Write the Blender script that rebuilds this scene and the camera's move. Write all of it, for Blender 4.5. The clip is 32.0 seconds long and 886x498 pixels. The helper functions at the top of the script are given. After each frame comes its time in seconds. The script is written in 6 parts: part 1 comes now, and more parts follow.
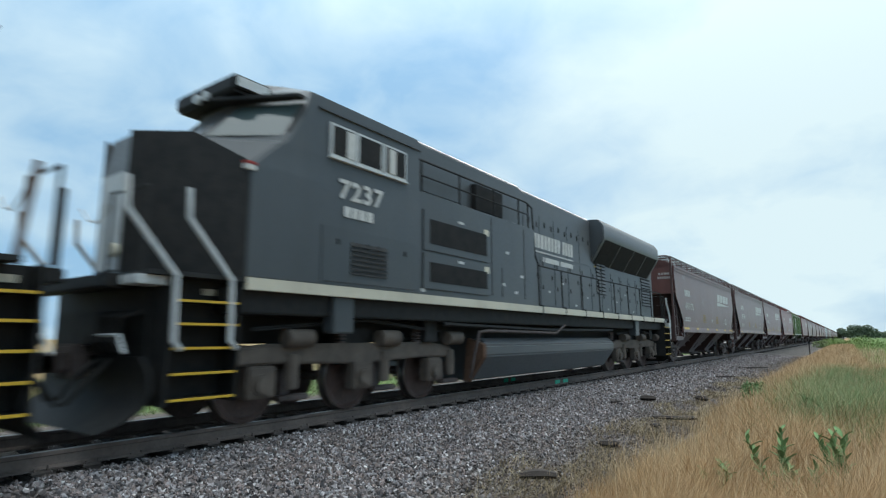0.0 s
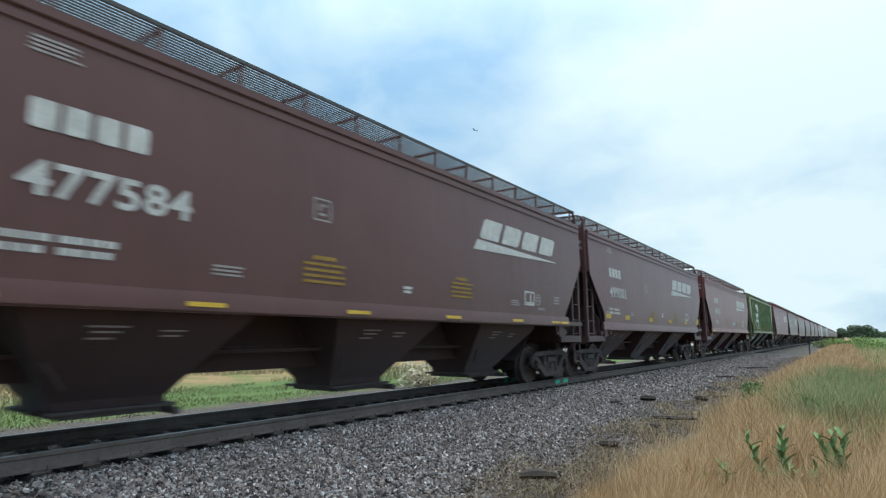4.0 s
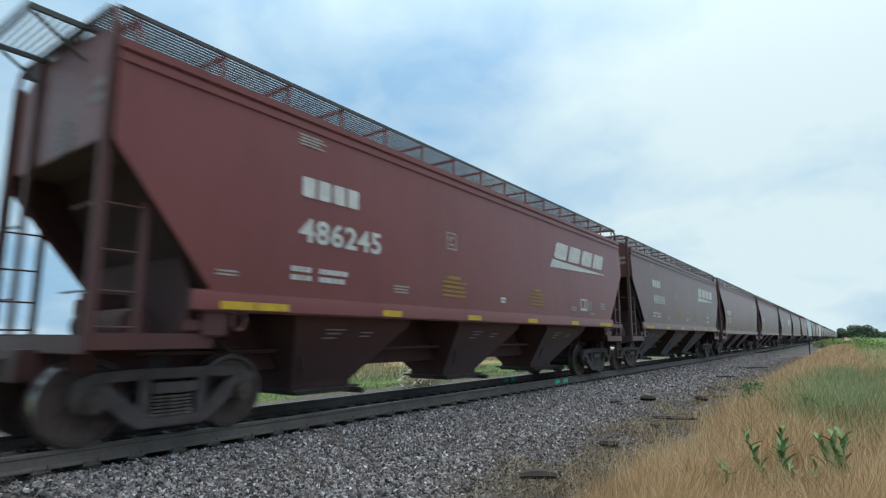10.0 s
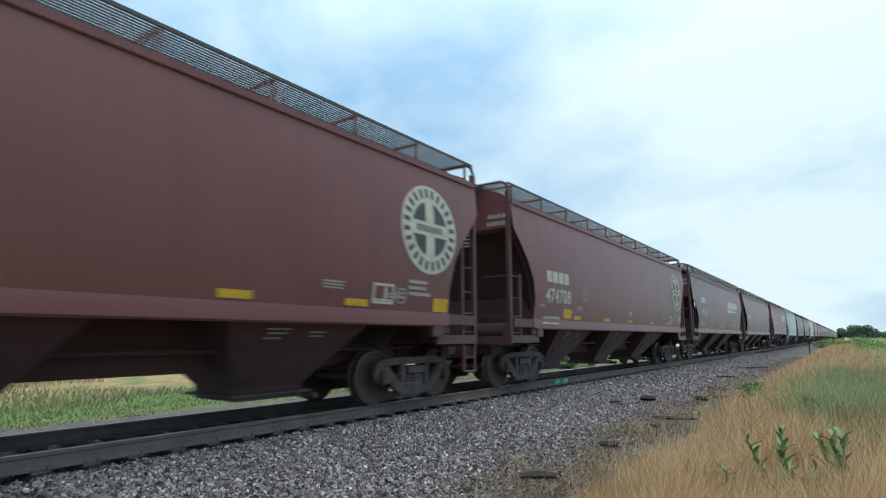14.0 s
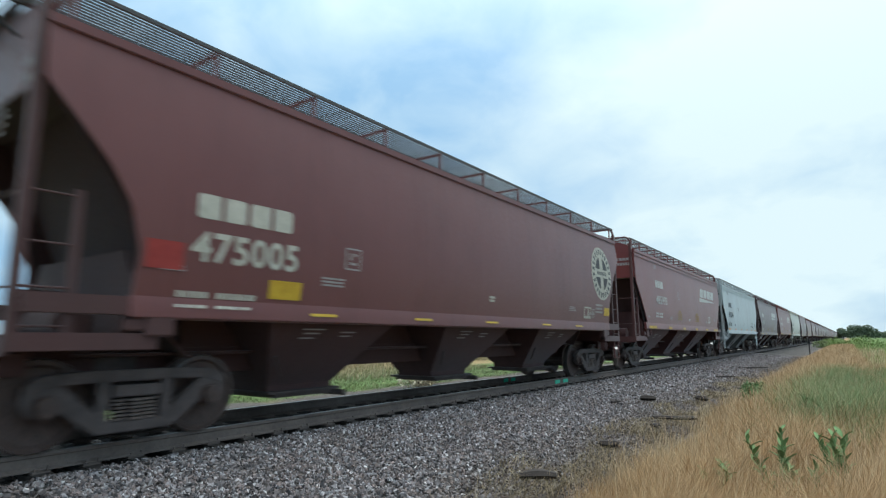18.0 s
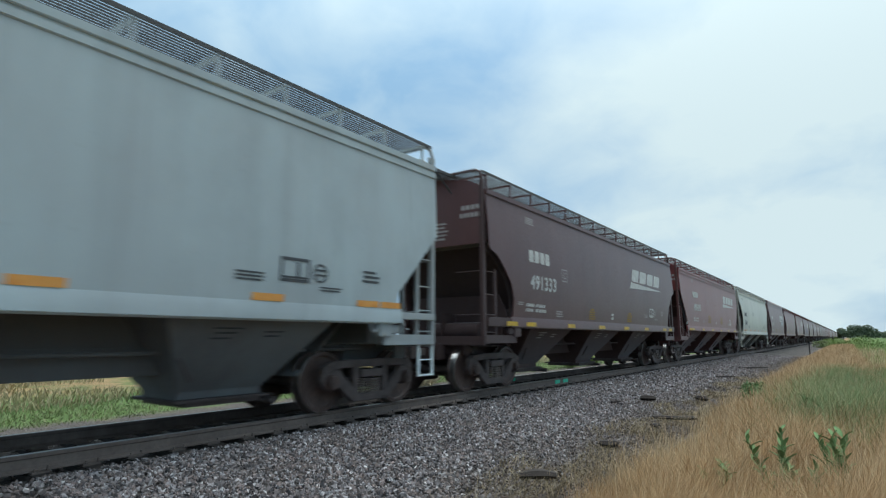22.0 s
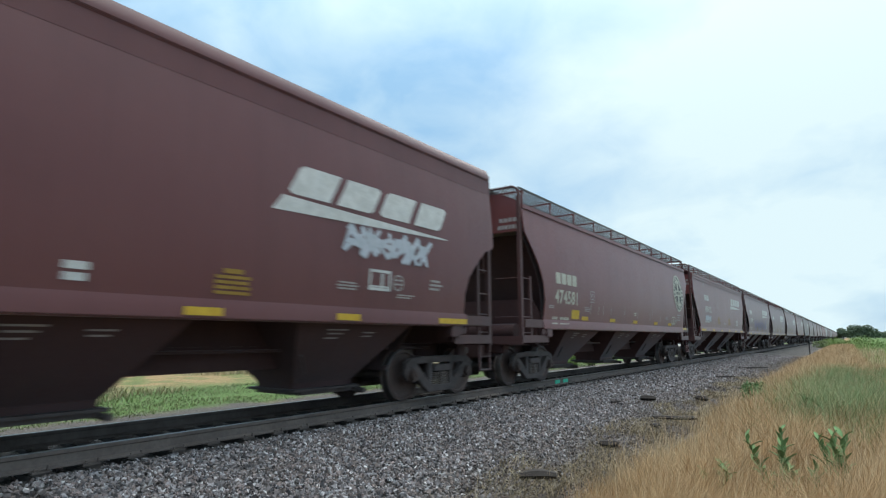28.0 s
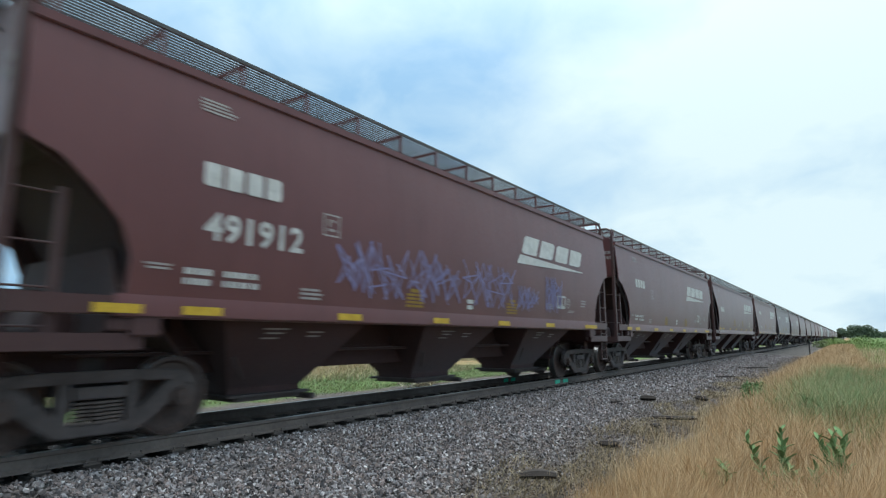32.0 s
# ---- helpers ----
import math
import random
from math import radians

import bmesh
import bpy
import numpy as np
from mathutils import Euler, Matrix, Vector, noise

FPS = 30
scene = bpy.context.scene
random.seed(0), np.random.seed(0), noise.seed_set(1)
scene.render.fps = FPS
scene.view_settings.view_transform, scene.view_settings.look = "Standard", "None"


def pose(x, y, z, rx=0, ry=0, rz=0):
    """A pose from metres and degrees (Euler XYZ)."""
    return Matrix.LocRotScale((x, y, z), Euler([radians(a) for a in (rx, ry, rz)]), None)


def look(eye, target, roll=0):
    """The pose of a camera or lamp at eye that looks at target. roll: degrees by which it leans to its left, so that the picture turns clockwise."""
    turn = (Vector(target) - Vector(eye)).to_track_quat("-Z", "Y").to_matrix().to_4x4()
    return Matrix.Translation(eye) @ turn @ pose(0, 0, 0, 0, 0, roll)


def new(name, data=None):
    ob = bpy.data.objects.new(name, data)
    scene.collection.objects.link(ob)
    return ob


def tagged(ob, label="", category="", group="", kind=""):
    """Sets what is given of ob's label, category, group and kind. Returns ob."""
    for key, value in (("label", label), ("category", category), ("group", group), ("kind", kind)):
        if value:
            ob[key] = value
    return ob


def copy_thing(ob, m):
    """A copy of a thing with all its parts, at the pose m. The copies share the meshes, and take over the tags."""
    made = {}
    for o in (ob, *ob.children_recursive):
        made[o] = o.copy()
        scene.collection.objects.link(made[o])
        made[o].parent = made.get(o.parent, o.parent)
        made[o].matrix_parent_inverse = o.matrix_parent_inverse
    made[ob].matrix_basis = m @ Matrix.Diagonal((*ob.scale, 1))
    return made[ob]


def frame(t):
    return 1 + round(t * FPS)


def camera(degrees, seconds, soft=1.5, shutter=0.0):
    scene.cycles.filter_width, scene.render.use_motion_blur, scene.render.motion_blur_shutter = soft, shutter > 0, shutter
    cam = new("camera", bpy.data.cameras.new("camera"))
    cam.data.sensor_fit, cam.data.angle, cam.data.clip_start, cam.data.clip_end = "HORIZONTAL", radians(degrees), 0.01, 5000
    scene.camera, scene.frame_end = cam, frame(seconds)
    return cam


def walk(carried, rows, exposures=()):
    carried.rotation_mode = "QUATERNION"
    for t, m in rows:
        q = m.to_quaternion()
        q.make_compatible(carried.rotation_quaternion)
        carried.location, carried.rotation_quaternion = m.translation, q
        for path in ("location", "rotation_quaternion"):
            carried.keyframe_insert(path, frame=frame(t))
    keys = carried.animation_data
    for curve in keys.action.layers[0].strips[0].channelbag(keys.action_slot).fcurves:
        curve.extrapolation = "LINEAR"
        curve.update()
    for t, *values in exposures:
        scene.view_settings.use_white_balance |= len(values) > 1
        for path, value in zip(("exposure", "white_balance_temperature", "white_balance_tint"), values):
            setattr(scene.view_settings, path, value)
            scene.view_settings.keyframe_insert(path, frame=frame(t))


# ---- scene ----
# Camera on a tripod beside a single railway track; the train runs past towards it.
# x: across the track (track at negative x), y: along the track, away from the camera, z: up from the rail top.
cam = camera(77.1, 32.0, soft=1.25, shutter=0.3)
EYE = pose(0.0, 0.0, 1.18, 99.09, 0.12, 35.70)
walk(cam, [(0.0, EYE), (32.0, EYE)], exposures=[(0.0, -0.02), (1.0, 0.08), (2.0, 0.05), (6.0, 0.05), (8.0, 0.0), (9.0, -0.07), (10.0, -0.08), (11.0, -0.03), (12.0, 0.04), (14.0, 0.06),
                                               (17.0, 0.05), (20.0, 0.04), (21.0, -0.04), (22.0, -0.17), (23.0, -0.02), (24.0, 0.03), (32.0, 0.05)])

# ---- world, sun ----
SUN_EL, SUN_AZ = radians(34), radians(-12)
world = bpy.data.worlds.new("sky")
scene.world = world
world.use_nodes = True
wn, wl = world.node_tree.nodes, world.node_tree.links
wn.clear()
w_out = wn.new("ShaderNodeOutputWorld")
w_bg = wn.new("ShaderNodeBackground")
sky = wn.new("ShaderNodeTexSky")
sky.sky_type, sky.sun_disc = "NISHITA", False
sky.sun_elevation, sky.sun_rotation = SUN_EL, SUN_AZ
sky.air_density, sky.dust_density, sky.ozone_density = 1.0, 0.8, 2.5


def w_math(op, a, c):
    x = wn.new("ShaderNodeMath")
    x.operation = op
    for sock, val in zip(x.inputs, (a, c)):
        if isinstance(val, (int, float)):
            sock.default_value = val
        else:
            wl.new(val, sock)
    return x.outputs[0]


def w_noise(scale, detail, rough, shift, distort=0.2):
    n1 = wn.new("ShaderNodeTexNoise")
    n1.inputs["Scale"].default_value, n1.inputs["Detail"].default_value = scale, detail
    n1.inputs["Roughness"].default_value, n1.inputs["Distortion"].default_value = rough, distort
    mp = wn.new("ShaderNodeMapping")
    mp.inputs["Location"].default_value = shift
    wl.new(w_div.outputs[0], mp.inputs[0])
    wl.new(mp.outputs[0], n1.inputs["Vector"])
    return n1.outputs["Fac"]


def w_mixer(fac, a, c):
    x = wn.new("ShaderNodeMix")
    x.data_type = "RGBA"
    for sock, val in ((x.inputs[0], fac), (x.inputs[6], a), (x.inputs[7], c)):
        if isinstance(val, (tuple, float)):
            sock.default_value = val
        else:
            wl.new(val, sock)
    return x.outputs[2]


# thin broken cloud over the blue, brightest about the hidden sun and towards the zenith, as under an overcast
w_co = wn.new("ShaderNodeTexCoord")
w_sep = wn.new("ShaderNodeSeparateXYZ")
wl.new(w_co.outputs["Generated"], w_sep.inputs[0])
w_den = w_math("ADD", w_sep.outputs[2], 0.42)
w_cmb = wn.new("ShaderNodeCombineXYZ")
for i in range(3):
    wl.new(w_den, w_cmb.inputs[i])
w_div = wn.new("ShaderNodeVectorMath")
w_div.operation = "DIVIDE"
wl.new(w_co.outputs["Generated"], w_div.inputs[0])
wl.new(w_cmb.outputs[0], w_div.inputs[1])
w_dot = wn.new("ShaderNodeVectorMath")
w_dot.operation = "DOT_PRODUCT"
wl.new(w_co.outputs["Generated"], w_dot.inputs[0])
w_dot.inputs[1].default_value = Vector((-0.06, 0.94, 0.31)).normalized()
w_near = w_math("POWER", w_math("MAXIMUM", w_dot.outputs["Value"], 0.0), 14.0)
w_flat = w_math("MULTIPLY", w_math("SUBTRACT", w_noise(5.5, 6.0, 0.55, (1.7, 0.4, 2.0), 0.4), 0.5), 0.35)
w_mask = w_math("ADD", w_math("ADD", w_noise(1.9, 5.0, 0.45, (3.1, 1.4, 0.0)), w_flat), w_math("MULTIPLY", w_near, 0.34))
w_ramp = wn.new("ShaderNodeValToRGB")
w_ramp.color_ramp.elements[0].position, w_ramp.color_ramp.elements[1].position = 0.42, 0.80
wl.new(w_mask, w_ramp.inputs[0])
w_sky = wn.new("ShaderNodeVectorMath")
w_sky.operation = "SCALE"
w_sky.inputs["Scale"].default_value = 0.06
wl.new(sky.outputs[0], w_sky.inputs[0])
w_grey = w_mixer(0.80, w_sky.outputs[0], (0.370, 0.66, 0.95, 1.0))
w_low = w_mixer(w_ramp.outputs[0], w_grey, (0.785, 0.965, 1.02, 1.0))
w_top = wn.new("ShaderNodeMapRange")        # the cloud closes to a neutral white sheet overhead
w_top.inputs[1].default_value, w_top.inputs[2].default_value = 0.62, 0.88
wl.new(w_sep.outputs[2], w_top.inputs[0])
w_col = w_mixer(w_top.outputs[0], w_low, (0.87, 0.965, 1.0, 1.0))
w_lift = w_math("ADD", 0.92, w_math("MULTIPLY", w_math("POWER", w_math("MAXIMUM", w_sep.outputs[2], 0.0), 4.0), 3.0))
w_end = wn.new("ShaderNodeVectorMath")
w_end.operation = "SCALE"
wl.new(w_col, w_end.inputs[0])
wl.new(w_lift, w_end.inputs["Scale"])
wl.new(w_end.outputs[0], w_bg.inputs["Color"])
w_bg.inputs["Strength"].default_value = 1.03
wl.new(w_bg.outputs[0], w_out.inputs["Surface"])

sun_data = bpy.data.lights.new("sun", "SUN")
sun_data.energy, sun_data.angle, sun_data.color = 1.4, radians(28), (1.0, 0.95, 0.88)
sun = new("sun", sun_data)
sun_dir = Vector((math.sin(SUN_AZ) * math.cos(SUN_EL), math.cos(SUN_AZ) * math.cos(SUN_EL), math.sin(SUN_EL)))
sun.matrix_world = look(sun_dir * 60, (0, 0, 0))


# ---- materials ----
def nodes_of(name):
    m = bpy.data.materials.new(name)
    m.use_nodes = True
    n, l = m.node_tree.nodes, m.node_tree.links
    b = n["Principled BSDF"]
    return m, n, l, b


def noise_node(n, l, vec, scale, detail=4.0, stretch=None, rough=0.55):
    t = n.new("ShaderNodeTexNoise")
    t.inputs["Scale"].default_value, t.inputs["Detail"].default_value = scale, detail
    t.inputs["Roughness"].default_value = rough
    if stretch:
        mp = n.new("ShaderNodeMapping")
        mp.inputs["Scale"].default_value = stretch
        l.new(vec, mp.inputs[0])
        vec = mp.outputs[0]
    l.new(vec, t.inputs["Vector"])
    return t.outputs["Fac"]


def ramp_node(n, l, fac, lo, hi, c0=(0, 0, 0, 1), c1=(1, 1, 1, 1)):
    r = n.new("ShaderNodeValToRGB")
    r.color_ramp.elements[0].position, r.color_ramp.elements[1].position = lo, hi
    r.color_ramp.elements[0].color, r.color_ramp.elements[1].color = c0, c1
    l.new(fac, r.inputs[0])
    return r.outputs[0]


def mix_node(n, l, fac, a, b, blend="MIX"):
    x = n.new("ShaderNodeMix")
    x.data_type, x.blend_type = "RGBA", blend
    for sock, val in ((x.inputs[0], fac), (x.inputs[6], a), (x.inputs[7], b)):
        if isinstance(val, (int, float)):
            sock.default_value = val
        elif isinstance(val, tuple):
            sock.default_value = val if len(val) == 4 else (*val, 1)
        else:
            l.new(val, sock)
    return x.outputs[2]


def bump_node(n, l, b, height, strength, dist):
    bp = n.new("ShaderNodeBump")
    bp.inputs["Strength"].default_value, bp.inputs["Distance"].default_value = strength, dist
    l.new(height, bp.inputs["Height"])
    l.new(bp.outputs[0], b.inputs["Normal"])


def paint(name, color=None, rough=0.55, dust=(0.185, 0.086, 0.077), streak=0.24, rust=0.15, bump=0.15, dark_mix=0.0, seams=0.0, gloss=0.32):
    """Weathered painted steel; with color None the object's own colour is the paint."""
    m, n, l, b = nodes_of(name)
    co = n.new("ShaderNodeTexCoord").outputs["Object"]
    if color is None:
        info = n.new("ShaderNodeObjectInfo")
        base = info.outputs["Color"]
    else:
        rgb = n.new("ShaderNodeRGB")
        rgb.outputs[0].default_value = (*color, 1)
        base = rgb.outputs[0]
    # share of dark brown: grime, and shade for hopper undersides and slope sheets
    if dark_mix:
        base = mix_node(n, l, dark_mix, base, (0.042, 0.027, 0.025, 1))
    patch = ramp_node(n, l, noise_node(n, l, co, 0.55, 5), 0.35, 0.7)
    runs = ramp_node(n, l, noise_node(n, l, co, 1.0, 6, (2.2, 2.2, 0.22)), 0.40, 0.75)
    fine = noise_node(n, l, co, 22.0, 4)
    col = mix_node(n, l, mul(n, l, patch, 0.40), base, mix_node(n, l, 0.35, base, dust))
    col = mix_node(n, l, mul(n, l, runs, streak), col, mix_node(n, l, 0.5, base, dust))
    dark = mix_node(n, l, 1.0, col, (0.62, 0.60, 0.60, 1), "MULTIPLY")
    col = mix_node(n, l, mul(n, l, ramp_node(n, l, noise_node(n, l, co, 1.7, 5, (1.5, 1.5, 0.13)), 0.52, 0.82), 0.38), col, dark)
    if seams:                       # upright welds between the side plates, a little darker than the paint
        sep = n.new("ShaderNodeSeparateXYZ")
        l.new(co, sep.inputs[0])
        saw = n.new("ShaderNodeMath")
        saw.operation = "PINGPONG"
        l.new(sep.outputs[1], saw.inputs[0])
        saw.inputs[1].default_value = seams / 2
        line = ramp_node(n, l, saw.outputs[0], 0.0, 0.022, (1, 1, 1, 1), (0, 0, 0, 1))
        worn = ramp_node(n, l, noise_node(n, l, co, 0.8, 3), 0.35, 0.65)
        col = mix_node(n, l, mul(n, l, mul(n, l, line, worn), 0.55), col, dark)
    blot = ramp_node(n, l, noise_node(n, l, co, 0.9, 7, (1.0, 1.0, 0.7), 0.65), 0.44, 0.70)
    col = mix_node(n, l, mul(n, l, blot, 0.42), col, mix_node(n, l, 1.0, col, (0.70, 0.66, 0.66, 1), "MULTIPLY"))
    spots = ramp_node(n, l, noise_node(n, l, co, 9.0, 6), 0.66, 0.74)
    col = mix_node(n, l, mul(n, l, spots, rust), col, (0.11, 0.05, 0.03, 1))
    l.new(col, b.inputs["Base Color"])
    rr = ramp_node(n, l, fine, 0.3, 0.7, (rough - 0.08,) * 3 + (1,), (rough + 0.12,) * 3 + (1,))
    l.new(rr, b.inputs["Roughness"])
    b.inputs["Specular IOR Level"].default_value = gloss
    b.inputs["Sheen Weight"].default_value, b.inputs["Sheen Roughness"].default_value = 0.22, 0.45     # sheen pales far cars at a grazing view, standing in for haze
    wave = noise_node(n, l, co, 1.0, 2, (1.0, 1.6, 0.5))
    bump_node(n, l, b, add(n, l, mul(n, l, fine, 0.25), wave), bump, 0.03)
    return m


def mul(n, l, a, k):
    x = n.new("ShaderNodeMath")
    x.operation = "MULTIPLY"
    l.new(a, x.inputs[0])
    if isinstance(k, (int, float)):
        x.inputs[1].default_value = k
    else:
        l.new(k, x.inputs[1])
    return x.outputs[0]


def add(n, l, a, c):
    x = n.new("ShaderNodeMath")
    x.operation = "ADD"
    l.new(a, x.inputs[0])
    l.new(c, x.inputs[1])
    return x.outputs[0]


def simple(name, c0, c1, rough=0.7, scale=6.0, bump=0.3, metal=0.0, dist=0.01, space="Object", detail=5):
    m, n, l, b = nodes_of(name)
    co = n.new("ShaderNodeTexCoord").outputs[space]
    f = noise_node(n, l, co, scale, detail)
    g = noise_node(n, l, co, scale * 7, 3)
    col = ramp_node(n, l, f, 0.32, 0.68, (*c0, 1), (*c1, 1))
    col = mix_node(n, l, mul(n, l, ramp_node(n, l, g, 0.4, 0.75), 0.35), col, tuple(v * 0.6 for v in c0))
    l.new(col, b.inputs["Base Color"])
    b.inputs["Roughness"].default_value, b.inputs["Metallic"].default_value = rough, metal
    b.inputs["Specular IOR Level"].default_value = 0.35
    bump_node(n, l, b, g, bump, dist)
    return m


CAR_PAINT = paint("weathered car paint", None, 0.42, seams=2.35, gloss=0.38)
# hopper grime, with underbody shade put into the same dark brown
UNDER = paint("hopper paint with grime and shade", None, 0.75, (0.070, 0.045, 0.036), 0.5, 0.3, 0.15, 0.70)
END_PAINT = paint("dark end ironwork paint", None, 0.62, (0.085, 0.065, 0.058), 0.4, 0.25, 0.1, 0.62)
# shade under the car ends is put into this slope colour
SLOPE = paint("slope sheet paint darkened for shade", None, 0.8, (0.05, 0.038, 0.032), 0.4, 0.3, 0.1, 0.84)
STAINED = paint("rust-stained green car paint", None, 0.55, (0.21, 0.12, 0.035), 0.75, 0.35)
LOCO_PAINT = paint("dark slate locomotive paint", (0.041, 0.049, 0.055), 0.40, (0.11, 0.10, 0.085), 0.18, 0.05, 0.08, gloss=0.5)
BLACK = simple("black painted steel", (0.010, 0.010, 0.010), (0.024, 0.022, 0.020), 0.68, 5)
GRILLE = simple("soot black grille", (0.006, 0.006, 0.006), (0.018, 0.016, 0.015), 0.8, 4)
TRUCK = simple("grimy cast steel truck", (0.068, 0.052, 0.048), (0.125, 0.098, 0.090), 0.72, 4)
LOCO_TRUCK = simple("dusty truck frame", (0.145, 0.115, 0.092), (0.085, 0.068, 0.057), 0.75, 3)
WHEEL = simple("rusty wheel steel", (0.062, 0.040, 0.034), (0.110, 0.072, 0.060), 0.55, 5)
TREAD = simple("polished wheel tread", (0.42, 0.41, 0.40), (0.55, 0.54, 0.52), 0.28, 12, 0.1, 1.0)
GRATE = simple("galvanised grating", (0.06, 0.06, 0.06), (0.10, 0.098, 0.095), 0.55, 8)
RAIL_STEEL = simple("rusty rail side", (0.115, 0.088, 0.075), (0.175, 0.136, 0.116), 0.75, 3)
RAIL_TOP = simple("worn rail head", (0.20, 0.185, 0.175), (0.30, 0.28, 0.265), 0.42, 2, 0.05, 0.7)
CREAM = paint("cream stripe paint", (0.62, 0.57, 0.45), 0.5, (0.3, 0.25, 0.18), 0.4, 0.25, 0.05)
SILVER = simple("pale grey handrail paint", (0.50, 0.52, 0.52), (0.62, 0.63, 0.62), 0.45, 6)
YELLOW = simple("yellow reflective tape", (0.52, 0.31, 0.025), (0.66, 0.42, 0.04), 0.4, 9)
FADED = simple("faded yellow stencil paint", (0.28, 0.16, 0.03), (0.38, 0.23, 0.045), 0.55, 9)
ORANGE = simple("orange reflective tape", (0.70, 0.28, 0.06), (0.80, 0.38, 0.10), 0.4, 9)
WHITE = simple("off-white stencil paint", (0.50, 0.49, 0.46), (0.66, 0.65, 0.62), 0.6, 5)
OLD_WHITE = simple("faded cream stencil paint", (0.44, 0.42, 0.34), (0.58, 0.55, 0.46), 0.6, 5)
DIM_WHITE = simple("thin stencil paint", (0.30, 0.27, 0.25), (0.42, 0.39, 0.37), 0.65, 8)
DARK_INK = simple("dark stencil paint", (0.05, 0.055, 0.06), (0.09, 0.095, 0.10), 0.6, 8)
SLATE = simple("dark slate sign paint", (0.055, 0.052, 0.055), (0.085, 0.080, 0.082), 0.6, 6)
RED_MARK = simple("red tape", (0.30, 0.035, 0.03), (0.38, 0.05, 0.04), 0.45, 9)
GRAFFITI = simple("pale spray paint", (0.42, 0.45, 0.48), (0.55, 0.56, 0.60), 0.6, 8)
GRAFFITI_V = simple("violet spray paint", (0.20, 0.18, 0.34), (0.30, 0.27, 0.42), 0.6, 8)
GRAFFITI_D = simple("dark spray paint", (0.03, 0.035, 0.04), (0.05, 0.055, 0.05), 0.6, 8)
GREEN_MARK = simple("green marker paint", (0.02, 0.42, 0.25), (0.05, 0.60, 0.38), 0.5, 20)
TIE = simple("creosoted timber", (0.030, 0.024, 0.020), (0.060, 0.048, 0.040), 0.85, 5)
WOOD = simple("weathered driftwood", (0.022, 0.016, 0.013), (0.048, 0.037, 0.030), 0.85, 9)
RUSTY = simple("rusty pipe", (0.10, 0.055, 0.035), (0.15, 0.08, 0.05), 0.75, 6)
GLASS, _n, _l, _b = nodes_of("cab window glass")
_b.inputs["Base Color"].default_value = (0.05, 0.07, 0.07, 1)
_b.inputs["Roughness"].default_value, _b.inputs["Specular IOR Level"].default_value = 0.08, 0.45


